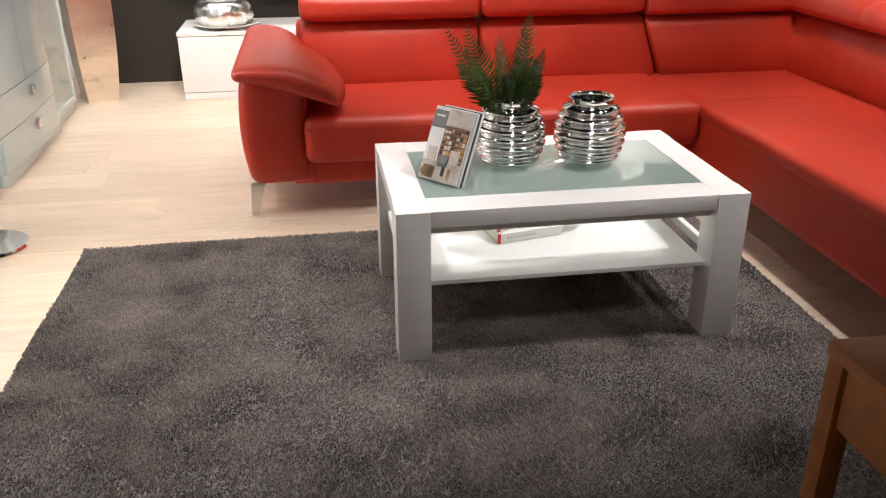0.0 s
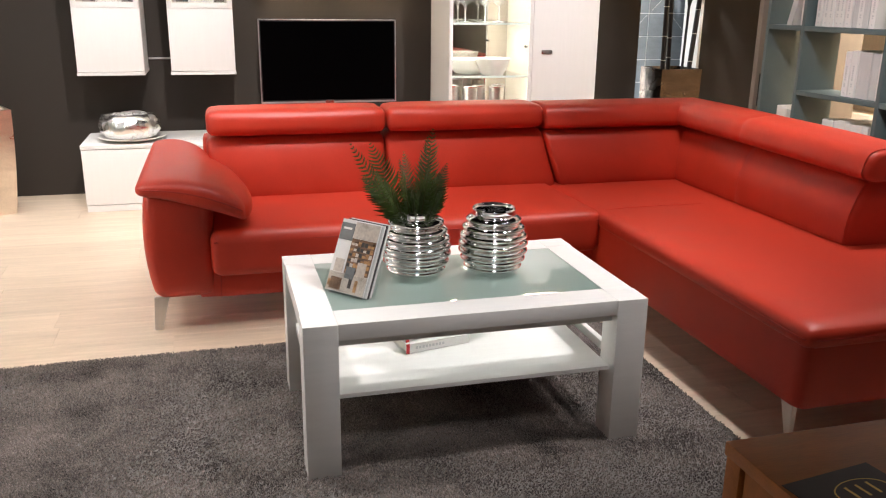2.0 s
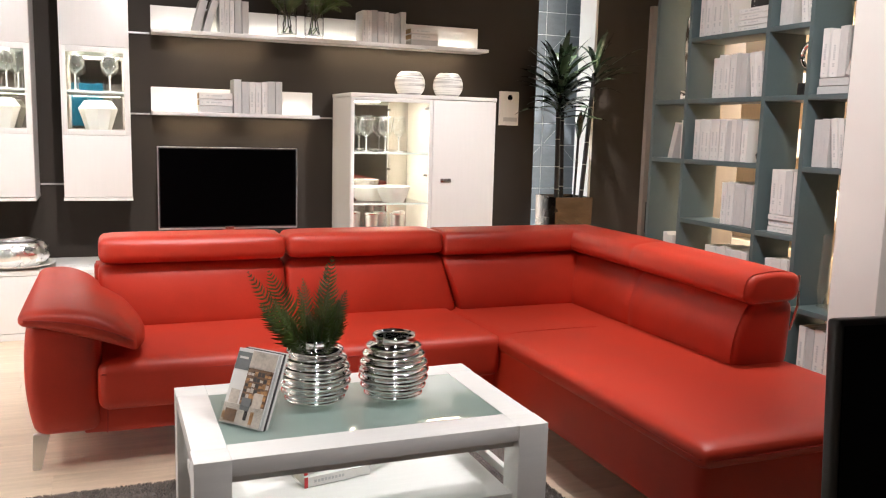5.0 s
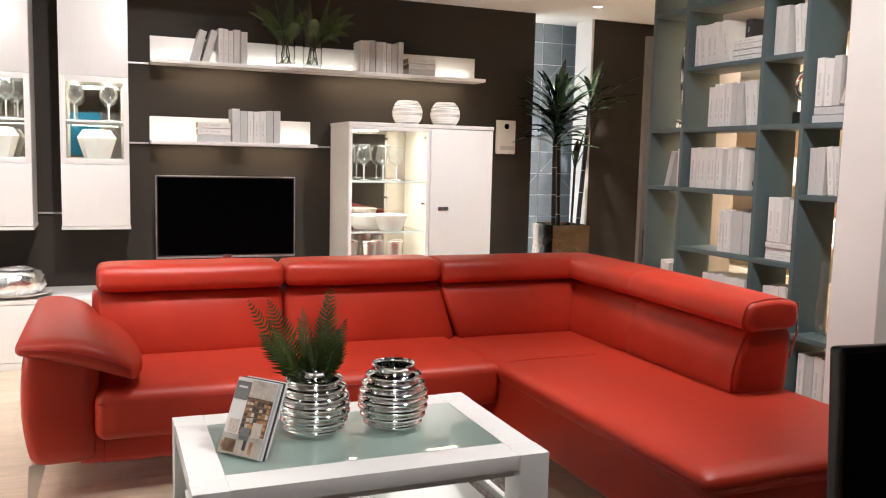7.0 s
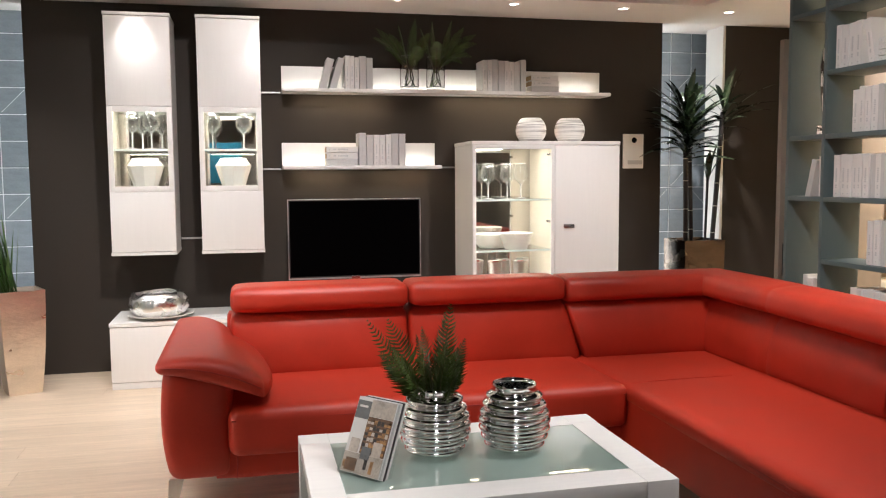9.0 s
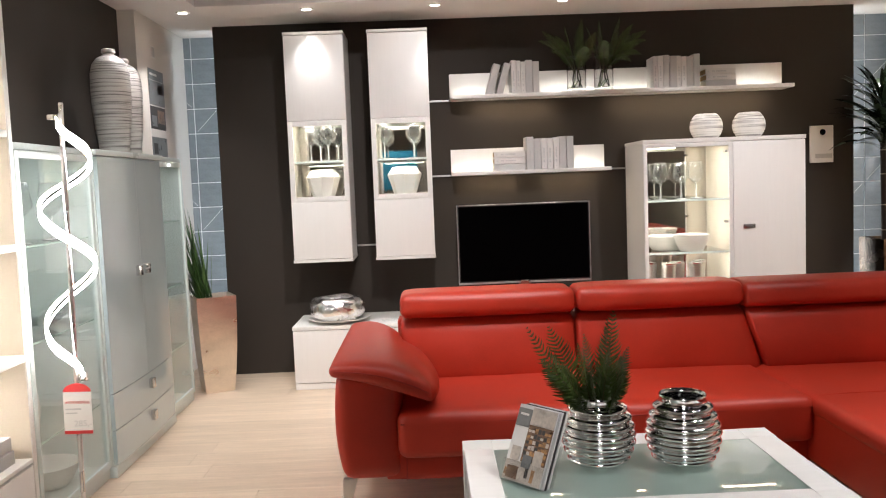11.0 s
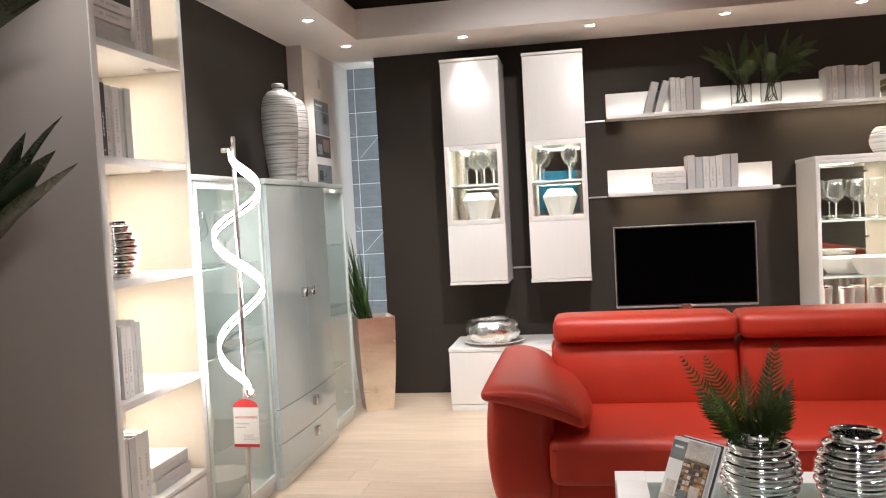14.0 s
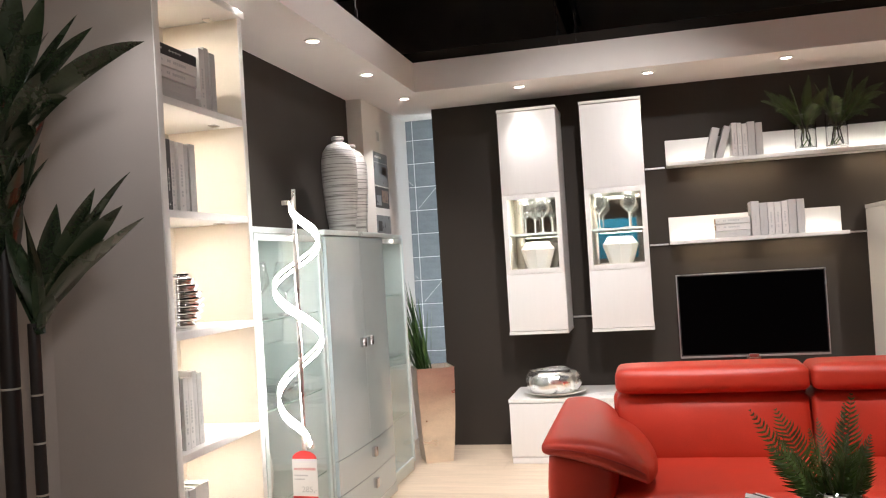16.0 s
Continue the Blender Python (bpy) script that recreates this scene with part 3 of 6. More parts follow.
def wall_cabinet(x0, x1, label):
    y0, z0, z1 = 5.98, 0.845, 2.41
    ob = thing("wall_cabinet", ((x0 + x1) / 2, WALL, z0), label, "wall cabinet", "white hanging cabinets")
    t = 0.018
    g0, g1 = 1.262, 1.812
    part("side_panel", box(x0, x0 + t, y0 + 0.02, WALL, z0 + 0.022, z1 - 0.022), M_WHITE, ob)
    part("side_panel", box(x1 - t, x1, y0 + 0.02, WALL, z0 + 0.022, z1 - 0.022), M_WHITE, ob)
    part("top_board", box(x0 - 0.003, x1 + 0.003, y0 - 0.004, WALL, z1 - 0.020, z1, 0.003), M_WHITE, ob)
    part("bottom_board", box(x0 - 0.003, x1 + 0.003, y0 - 0.004, WALL, z0, z0 + 0.020, 0.003), M_WHITE, ob)
    part("door", box(x0 + 0.001, x1 - 0.001, y0, y0 + 0.019, g1 + 0.003, z1 - 0.024, 0.002), M_WHITE, ob, "plain upper door")
    part("door", box(x0 + 0.001, x1 - 0.001, y0, y0 + 0.019, z0 + 0.024, g0 - 0.003, 0.002), M_WHITE, ob, "plain lower door")
    fr = bmesh.new()
    f = 0.034
    box(x0 + 0.001, x0 + f, y0, y0 + 0.019, g0, g1, 0.002, fr)
    box(x1 - f, x1 - 0.001, y0, y0 + 0.019, g0, g1, 0.002, fr)
    box(x0 + f, x1 - f, y0, y0 + 0.019, g1 - f, g1, 0.002, fr)
    box(x0 + f, x1 - f, y0, y0 + 0.019, g0, g0 + f, 0.002, fr)
    door = part("glass_door", fr, M_WHITE, ob, "framed glass door")
    p = part("pane", box(x0 + f - 0.002, x1 - f + 0.002, y0 + 0.008, y0 + 0.011, g0 + f - 0.002, g1 - f + 0.002), M_PANE, door)
    p.visible_shadow = False
    part("mirror_back", box(x0 + t, x1 - t, WALL - 0.012, WALL - 0.006, g0, g1), M_MIRROR, ob, "mirrored back panel")
    for z in (g0 - 0.004, g1 + 0.004):
        part("fixed_board", box(x0 + t, x1 - t, y0 + 0.022, WALL - 0.014, z - 0.009, z + 0.009), M_WHITE, ob)
    part("shelf", box(x0 + t, x1 - t, y0 + 0.035, WALL - 0.016, 1.528, 1.540, 0.001), M_EDGE, ob, "glass shelf coloured pale as if lit")
    cx = (x0 + x1) / 2
    strip((cx, y0 + 0.07, g1 - 0.02), (cx, y0 + 0.10, 1.2), 0.30, 0.02, 1.5, (1.0, 0.95, 0.86))
    strip((cx, y0 + 0.07, 1.522), (cx, y0 + 0.10, 1.0), 0.30, 0.02, 0.75, (1.0, 0.95, 0.86))
    for a, b in ((x0 + t, x0 + t + 0.003), (x1 - t - 0.003, x1 - t)):
        part("lining", box(a, b, y0 + 0.022, WALL - 0.014, g0 + 0.006, g1 - 0.006), M_CREAM, ob, "cream inner face")
    return ob


wall_cabinet(-0.855, -0.452, "tall white hanging cabinet with a lit glass compartment")
wall_cabinet(-0.288, 0.118, "tall white hanging cabinet with a lit mirrored compartment")
for x, y in ((-0.665, 6.22), (-0.595, 6.09), (-0.54, 6.22), (-0.205, 6.10), (0.0, 6.10)) :
    another_glass((x, y, 1.542))
first_glass.location = (-0.715, 6.09, 1.542)
ice_bucket((-0.645, 6.13, 1.272))
ice_bucket((-0.075, 6.13, 1.272))


def wall_shelf(x0, x1, z0, height, label):
    ob = thing("wall_shelf", ((x0 + x1) / 2, WALL, z0), label, "wall shelf", "white wall shelves")
    part("back_panel", box(x0, x1, WALL - 0.020, WALL, z0 + 0.026, z0 + 0.026 + height, 0.002), M_WHITE, ob)
    part("board", box(x0, x1 + 0.01, WALL - 0.215, WALL, z0, z0 + 0.025, 0.002), M_WHITE, ob)
    part("light_channel", box(x0 + 0.02, x1 - 0.02, WALL - 0.200, WALL - 0.192, z0 - 0.004, z0, 0.0), M_ALU, ob)
    return ob


wall_shelf(0.27, 2.70, 1.943, 0.170, "long white wall shelf with books and ferns")
wall_shelf(0.262, 1.385, 1.404, 0.165, "short white wall shelf with books above the television")
strip((1.485, WALL - 0.085, 1.972), (1.485, WALL, 2.02), 2.36, 0.012, 1.7, (1.0, 0.95, 0.86))
strip((0.824, WALL - 0.085, 1.433), (0.824, WALL, 1.48), 1.06, 0.012, 0.72, (1.0, 0.95, 0.86))
for a in (0.72, 1.75, 2.3):
    strip((a, WALL - 0.10, 1.938), (a, WALL + 0.02, 1.0), 0.6, 0.02, 1.5, (1.0, 0.80, 0.56))
for a in (0.55, 1.12):
    strip((a, WALL - 0.10, 1.399), (a, WALL + 0.02, 0.6), 0.42, 0.02, 1.1, (1.0, 0.80, 0.56))


def wall_rail(x0, x1, z):
    ob = thing("wall_rail", ((x0 + x1) / 2, WALL, z), "thin aluminium rail on the dark wall", "rail", "thin wall rails")
    part("rail", box(x0, x1, WALL - 0.016, WALL, z - 0.006, z + 0.006, 0.001), M_ALU, ob)


wall_rail(0.121, 0.262, 1.95)
wall_rail(0.121, 0.255, 1.408)
wall_rail(1.397, 1.545, 1.415)
wall_rail(-0.449, -0.291, 0.925)

# Highboard with a lit, mirrored glass half
hb = thing("highboard", (2.10, 6.12, 0), "white lacquered highboard with a lit glass half and one door", "cabinet")
HX0, HX1, HY0, HZ = 1.545, 2.650, 5.87, 1.592
part("top", box(HX0 - 0.004, HX1 + 0.004, HY0 - 0.004, WALL, HZ - 0.026, HZ, 0.003), M_WHITE, hb)
part("side_panel", box(HX0, HX0 + 0.018, HY0 + 0.02, WALL, 0.06, HZ - 0.028), M_WHITE, hb)
part("side_panel", box(HX1 - 0.018, HX1, HY0 + 0.02, WALL, 0.06, HZ - 0.028), M_WHITE, hb)
part("divider", box(2.135, 2.153, HY0 + 0.022, WALL - 0.014, 0.08, HZ - 0.028), M_CREAM, hb)
part("plinth", box(HX0 + 0.01, HX1 - 0.01, HY0 + 0.02, WALL, 0, 0.058), M_WHITE, hb)
door = part("door", box(2.156, HX1 - 0.001, HY0, HY0 + 0.019, 0.06, HZ - 0.030, 0.002), M_WHITE, hb, "plain white door")
part("handle", box(2.220, 2.300, HY0 - 0.012, HY0, 0.972, 1.000, 0.003), M_STEEL, door, "flat steel handle")
fr = bmesh.new()
box(HX0 + 0.001, HX0 + 0.026, HY0, HY0 + 0.019, 0.06, HZ - 0.030, 0.002, fr)
box(2.128, 2.153, HY0, HY0 + 0.019, 0.06, HZ - 0.030, 0.002, fr)
box(HX0 + 0.026, 2.128, HY0, HY0 + 0.019, HZ - 0.055, HZ - 0.030, 0.002, fr)
box(HX0 + 0.026, 2.128, HY0, HY0 + 0.019, 0.06, 0.085, 0.002, fr)
door = part("glass_door", fr, M_WHITE, hb, "framed glass door")
part("pane", box(HX0 + 0.024, 2.130, HY0 + 0.008, HY0 + 0.011, 0.083, HZ - 0.053), M_PANE, door).visible_shadow = False
part("mirror_back", box(HX0 + 0.018, 2.135, WALL - 0.013, WALL - 0.006, 0.06, HZ - 0.028), M_MIRROR, hb, "mirrored back panel")
for z in (1.176, 0.815, 0.515):
    s = part("shelf", box(HX0 + 0.019, 2.134, HY0 + 0.032, WALL - 0.016, z - 0.006, z + 0.006), M_PANE_GREEN, hb, "clear glass shelf")
    s.visible_shadow = False
    part("shelf_edge", box(HX0 + 0.019, 2.134, HY0 + 0.026, HY0 + 0.0315, z - 0.007, z + 0.007, 0.001), M_EDGE, s, "polished glass edge coloured pale as if glowing")
strip((1.80, HY0 + 0.10, HZ - 0.034), (1.78, HY0 + 0.16, 0.3), 0.44, 0.03, 3.4, (1.0, 0.94, 0.84))
strip((1.80, HY0 + 0.10, 1.164), (1.78, HY0 + 0.12, 0.3), 0.44, 0.03, 2.6, (1.0, 0.94, 0.84))
for z in (1.50, 1.02):
    part("hinge", box(2.118, 2.134, HY0 + 0.024, HY0 + 0.08, z - 0.008, z + 0.008, 0.002), M_STEEL, hb)
for x, y in ((1.70, 6.02), (1.845, 6.02), (1.98, 6.12), (1.62, 6.14)):
    another_glass((x, y, 1.183))


def round_bowl(at, r, h, label):
    ob = thing("bowl", at, label, "bowl", "white bowls")
    x, y, z = at
    part("body", lathe([(0, z), (r * 0.62, z), (r * 0.82, z + h * 0.4), (r, z + h), (r * 0.97, z + h), (r * 0.78, z + h * 0.42), (r * 0.55, z + 0.008), (0, z + 0.008)], (x, y), 36), M_CERAMIC, ob, smooth=60)
    part("foot_ring", lathe([(r * 0.55, z), (r * 0.56, z + 0.003), (r * 0.6, z)], (x, y), 36), M_CERAMIC, ob)


round_bowl((1.77, 6.16, 0.822), 0.155, 0.10, "wide white ceramic bowl on a lit glass shelf")
round_bowl((1.90, 5.99, 0.822), 0.125, 0.115, "smaller white ceramic bowl on a lit glass shelf")


def tumbler(at):
    ob = thing("tumbler", at, "silvered drinking glass on a lit shelf", "drinking glass", "silvered tumblers")
    x, y, z = at
    part("body", lathe([(0, z), (0.036, z), (0.050, z + 0.215), (0.048, z + 0.215), (0.034, z + 0.008), (0, z + 0.008)], (x, y), 24), M_FOOT, ob, smooth=40)
    part("rim", lathe([(0.048, z + 0.214), (0.051, z + 0.219), (0.0505, z + 0.210)], (x, y), 24), M_CHROME, ob)


for x, y in ((1.63, 6.08), (1.74, 5.99), (1.83, 6.08), (1.93, 5.99), (1.99, 6.12)):
    tumbler((x, y, 0.522))
strip((1.80, HY0 + 0.08, 0.805), (1.80, HY0 + 0.10, 0.4), 0.44, 0.02, 2.2, (1.0, 0.94, 0.84))


def ball_vase(at):
    ob = thing("ball_vase", at, "flattened round white vase with silvery bands on the highboard", "vase", "round banded vases")
    x, y, z = at
    prof = [(0, z), (0.066, z)] + [(0.112 * math.sqrt(1 - ((0.170 * k / 14 - 0.085) / 0.112) ** 2), z + 0.002 + 0.170 * k / 14) for k in range(15)] + [(0.060, z + 0.172), (0.046, z + 0.166), (0.04, z + 0.10), (0, z + 0.09)]
    part("body", lathe(prof, (x, y), 40), M_BALL_STRIPE, ob, smooth=60)
    part("lip", lathe([(0.062, z + 0.171), (0.068, z + 0.1755), (0.074, z + 0.171)], (x, y), 40), M_CERAMIC, ob)


ball_vase((2.052, 6.10, HZ))
ball_vase((2.353, 6.10, HZ))

# Television on the lowboard
tv = thing("television", (0.735, 6.05, 0.43), "flat black television with a thin silver frame, switched off", "television")
part("housing", box(0.281, 1.197, 6.02, 6.055, 0.648, 1.192, 0.004), M_BLACK, tv)
part("screen", box(0.290, 1.188, 6.013, 6.019, 0.665, 1.183), M_SCREEN, tv, "dark glossy screen")
fr = bmesh.new()
for a in ((0.276, 0.2825, 6.010, 6.05, 0.643, 1.197), (1.1955, 1.202, 6.010, 6.05, 0.643, 1.197), (0.2825, 1.1955, 6.010, 6.05, 1.1905, 1.197), (0.2825, 1.1955, 6.010, 6.05, 0.643, 0.655)):
    box(*a, 0.001, fr, 1)
part("bezel", fr, M_ALU, tv, "thin silver bezel")
part("badge", box(0.705, 0.765, 6.000, 6.010, 0.633, 0.665, 0.003), M_STEEL, tv, "small silver badge")
part("neck", box(0.69, 0.78, 6.02, 6.06, 0.44, 0.66, 0.006), M_STEEL, tv)
part("foot", box(0.50, 0.97, 5.94, 6.14, 0.430, 0.442, 0.004), M_BLACK_GLOSS, tv)

# Price sheet beside the plate
ps = thing("price_sheet", (-0.15, 5.95, 0.43), "white printed price sheet lying on the lowboard", "sheet")
lie = pose(-0.15, 5.95, 0.4305, 0, 0, 14)
for nm, dims, mat, lab in (("sheet", (-0.15, 0.15, -0.075, 0.075, 0, 0.0012), M_CARD, ""), ("print_bar", (-0.12, 0.02, 0.02, 0.035, 0.0013, 0.0018), M_BAR, "unreadable print"),
                           ("print_bar", (-0.12, 0.09, -0.012, -0.002, 0.0013, 0.0018), M_BAR, "unreadable print"), ("print_bar", (-0.12, 0.06, -0.040, -0.030, 0.0013, 0.0018), M_BAR, "unreadable print")):
    bm = box(*dims)
    bm.transform(lie)
    part(nm, bm, mat, ps, lab)

# Crumpled silver bowl on a white plate
plate = thing("plate", (-0.565, 5.99, 0.43), "round white plate on the lowboard", "plate")
part("dish", lathe([(0, 0.431), (0.11, 0.431), (0.212, 0.456), (0.214, 0.462), (0.207, 0.462), (0.11, 0.438), (0, 0.438)], (-0.565, 5.99), 44), M_CERAMIC, plate, smooth=60)
part("foot_ring", lathe([(0.10, 0.430), (0.104, 0.434), (0.112, 0.430)], (-0.565, 5.99), 44), M_CERAMIC, plate)
sb = thing("silver_bowl", (-0.575, 5.99, 0.44), "crumpled mirror-silver bowl resting on a white plate", "bowl")
prof = [(0, 0.440), (0.10, 0.440), (0.165, 0.462), (0.186, 0.50), (0.192, 0.53), (0.185, 0.566), (0.155, 0.594), (0.118, 0.602), (0.113, 0.596), (0.14, 0.575), (0.165, 0.535), (0.14, 0.48), (0, 0.46)]
b = lathe(prof, (-0.575, 5.99), 56)
for v in b.verts:
    d = Vector((v.co.x + 0.575, v.co.y - 5.99, 0))
    if d.length > 0.05:
        k = noise.noise(v.co * 16) * 0.016 + noise.noise(v.co * 34) * 0.006
        v.co += d.normalized() * k + Vector((0, 0, 0.4 * k if v.co.z > 0.47 else 0))
part("body", b, M_SILVER, sb, smooth=180)
part("base", lathe([(0, 0.439), (0.09, 0.439), (0.10, 0.443)], (-0.575, 5.99), 40), M_CHROME, sb)

# White door station on the wall
ds = thing("door_station", (2.995, WALL, 1.40), "white wall unit with a round dark lens and grey display", "wall panel")
part("housing", box(2.910, 3.080, WALL - 0.022, WALL, 1.400, 1.670, 0.004), M_CARD, ds)
lens = lathe([(0, 0.004), (0.020, 0.004), (0.023, 0)], (0, 0), 20)
bmesh.ops.rotate(lens, matrix=Matrix.Rotation(radians(90), 3, "X"), verts=lens.verts)
bmesh.ops.translate(lens, vec=(3.0, WALL - 0.021, 1.622), verts=lens.verts)
part("lens", lens, M_BLACK_GLOSS, ds, "round dark lens")
part("display", box(2.945, 3.07, WALL - 0.025, WALL - 0.021, 1.432, 1.464, 0.001), M_BAR, ds, "grey display strip")

# unseen panel added for the blue reflection in the mirrored cabinets
bp = thing("display_panel", (-0.60, -4.29, 1.2), "blue panel on the far shop wall, added for reflections", "panel")
part("board", box(-1.05, -0.08, -4.30, -4.27, 1.25, 2.02, 0.004), M_BLUE, bp)
part("edge", box(-1.08, -1.052, -4.30, -4.26, 1.22, 2.05, 0.003), M_ALU, bp)
part("edge", box(-0.078, -0.050, -4.30, -4.26, 1.22, 2.05, 0.003), M_ALU, bp)
# unseen spot added to brighten that reflection
spot((-0.6, -2.9, 3.5), (-0.7, -4.3, 1.5), 190, 60, 0.5, 0.05)


# Books --------------------------------------------------------------------
def book_kind(label, cover, accent, leaves=M_PAPER, band=None):
    """An upright book, spine towards -y, standing at the origin: 42 mm thick, 240 mm high, 180 mm deep."""
    w, h, d = 0.042, 0.240, 0.180
    ob = thing("book", (0, 0, -20), label, "book", "books")
    bm = box(0.001, 0.004, 0, d, 0, h)
    box(w - 0.004, w - 0.001, 0, d, 0, h, bm=bm)
    box(0.001, w - 0.001, -0.002, 0.003, 0, h, 0.0012, bm, 1)
    at = (0, 0, 0)
    part("cover", bm, cover, ob, at=at)
    part("pages", box(0.004, w - 0.004, 0.003, d - 0.005, 0.004, h - 0.004), leaves, ob, at=at)
    bars = bmesh.new()
    if cover is M_BOOK_WHITE:
        for k in range(10):
            if k != 2:
                box(w * 0.36, w * 0.60, -0.0028, -0.0018, 0.052 + 0.0115 * k, 0.060 + 0.0115 * k, bm=bars)
    else:
        box(w * 0.46, w * 0.53, -0.0028, -0.0018, 0.066, 0.142, bm=bars)
        for k in range(4):
            box(w * 0.38, w * 0.61, -0.0027, -0.0019, 0.070 + 0.019 * k, 0.0735 + 0.019 * k, bm=bars)
    if not band:
        tagged(part("title_print", bars, accent, ob, "unreadable printed title", at=at), kind="stuff")
        part("spine_mark", box(w * 0.42, w * 0.58, -0.0028, -0.0018, 0.018, 0.024), accent, ob, at=at)
    if band:
        part("head_band", box(0.0005, w - 0.0005, -0.0032, 0.0, -0.0008, 0.011), band, ob, "red head band", at=at)
        for k in range(9):
            part("title_letter", box(w * 0.36, w * 0.62, -0.0027, -0.0018, 0.034 + 0.0125 * k, 0.042 + 0.0125 * k), accent, ob, at=at)
    return ob


B = {"w": book_kind("white hardback book with a grey printed spine", M_BOOK_WHITE, M_BAR),
     "g": book_kind("grey hardback book with a printed spine", M_BOOK_GREY, M_BAR),
     "r": book_kind("white hardback book with tan page edges", M_BOOK_WHITE, M_BAR, M_GOLD_EDGE),
     "t": book_kind("white hardback book with tan page edges and red band", M_BOOK_WHITE, M_BAR, M_PAPER, M_RED_EDGE),
     "d": book_kind("dark-bound hardback book on a shelf", M_BOOK_DARK, M_BOOK_GREY)}


def put_book(kind, base, x, y, z, lean=0.0, flat=False, w=0.042, h=0.24, d=0.18):
    s = Matrix.Diagonal((w / 0.042, d / 0.18, h / 0.24, 1))
    if flat:
        m = base @ pose(x, y, z + w, 0, 90, 0) @ s
    else:
        m = base @ pose(x, y, z, 0, lean, 0) @ s
    return copy_thing(B[kind], m)


def book_row(base, x, kinds, w=0.042, h=0.24, d=0.18, seed=1, last_lean=0.0):
    """Upright books side by side; the last one may lean back against them."""
    rng = random.Random(seed)
    for i, k in enumerate(kinds):
        ww, hh = w * rng.uniform(0.88, 1.08), h * rng.uniform(0.955, 1.03)
        if last_lean and i == len(kinds) - 1:
            put_book(k, base, x + 0.012 + (math.sin(radians(abs(last_lean))) * hh if last_lean < 0 else 0), rng.uniform(0, 0.012), 0.001 if last_lean < 0 else 0.001 + ww * math.sin(radians(last_lean)), last_lean, False, ww, hh, d)
        else:
            put_book(k, base, x, rng.uniform(0, 0.012), 0.001, 0, False, ww, hh, d)
        x += ww + 0.0012
    return x


def book_stack(base, x, kinds, w=0.035, h=0.25, d=0.18, seed=1):
    rng = random.Random(seed)
    z = 0.001
    for k in kinds:
        put_book(k, base, x + rng.uniform(-0.006, 0.006), rng.uniform(0, 0.015), z, 0, True, w, h, d)
        z += w + 0.001
    return z


S1 = pose(0, WALL - 0.205, 1.968)
put_book("g", S1, 0.520, 0.005, 0.001, 16, w=0.052, h=0.222)
put_book("g", S1, 0.592, 0.0, 0.001, 17, w=0.048, h=0.226)
x = book_row(S1, 0.703, "www", 0.033, 0.222, seed=2)
book_row(S1, x, "gg", 0.050, 0.226, seed=12)
x = book_row(S1, 1.708, "ww", 0.036, 0.222, seed=3)
x = book_row(S1, x, "gg", 0.048, 0.226, seed=13)
x = book_row(S1, x, "ww", 0.034, 0.218, seed=14)
book_row(S1, x, "gg", 0.046, 0.222, seed=15)
book_stack(S1, 2.085, "grr", 0.040, 0.215, seed=4)
S2 = pose(0, WALL - 0.205, 1.429)
book_stack(S2, 0.562, "grr", 0.044, 0.222, seed=5)
x = book_row(S2, 0.794, "gg", 0.052, 0.226, seed=6)
x = book_row(S2, x, "www", 0.044, 0.218, seed=16)
book_row(S2, x, "gg", 0.053, 0.222, seed=17)


# Greenery -----------------------------------------------------------------
def frond(root, tip, bow, width, rng, parent, turn=0.0, pairs=21, stem_mat=None, leaf_mat=None):
    """A fern frond from root to tip, bowed upwards, with two rows of pointed leaflets; turn tips its blade round the stem."""
    a, c = Vector(root), Vector(tip)
    b = a.lerp(c, 0.5) + Vector((0, 0, bow))
    steps = 14
    pts = [(a.lerp(b, i / steps)).lerp(b.lerp(c, i / steps), i / steps) for i in range(steps + 1)]
    stem = part("frond_stem", tube(pts, [0.0024 * (1 - 0.75 * i / steps) for i in range(steps + 1)], 5), stem_mat or M_FERN_STEM, parent)
    bm = bmesh.new()
    for k in range(pairs):
        f = 0.14 + 0.86 * k / (pairs - 1)
        i = min(int(f * steps), steps - 1)
        q = pts[i].lerp(pts[i + 1], f * steps - i)
        way = (pts[i + 1] - pts[i]).normalized()
        side = way.cross(Vector((0, 0, 1)))
        if side.length < 0.05:
            side = Vector((0, 1, 0))
        side.normalize()
        up = side.cross(way)
        side, up = side * math.cos(turn) + up * math.sin(turn), up * math.cos(turn) - side * math.sin(turn)
        g = min(1.0, 0.55 + 2.2 * (f - 0.14)) * (1 - ((f - 0.14) / 0.86) ** 2.2) + 0.10
        for s in (-1, 1):
            size = width * g * rng.uniform(0.86, 1.08)
            d = (side * s + way * rng.uniform(0.42, 0.60) + up * rng.uniform(-0.22, 0.08)).normalized()
            across = (way - d * way.dot(d)).normalized() * (0.0022 + 0.0023 * g)
            tipv = q + d * size + way * size * 0.22 - up * size * 0.10
            mid, far = q + d * size * 0.38, q + d * size * 0.74 + way * size * 0.07
            fold = up * 0.0012
            vs = [bm.verts.new(p) for p in (q - across * 0.7, q + across * 0.7, mid + across + fold, far + across * 0.62 + fold, tipv, far - across * 0.62 + fold, mid - across + fold)]
            bm.faces.new(vs)
    part("foliage", bm, leaf_mat or M_FERN, stem, "pointed green leaflets", smooth=None)


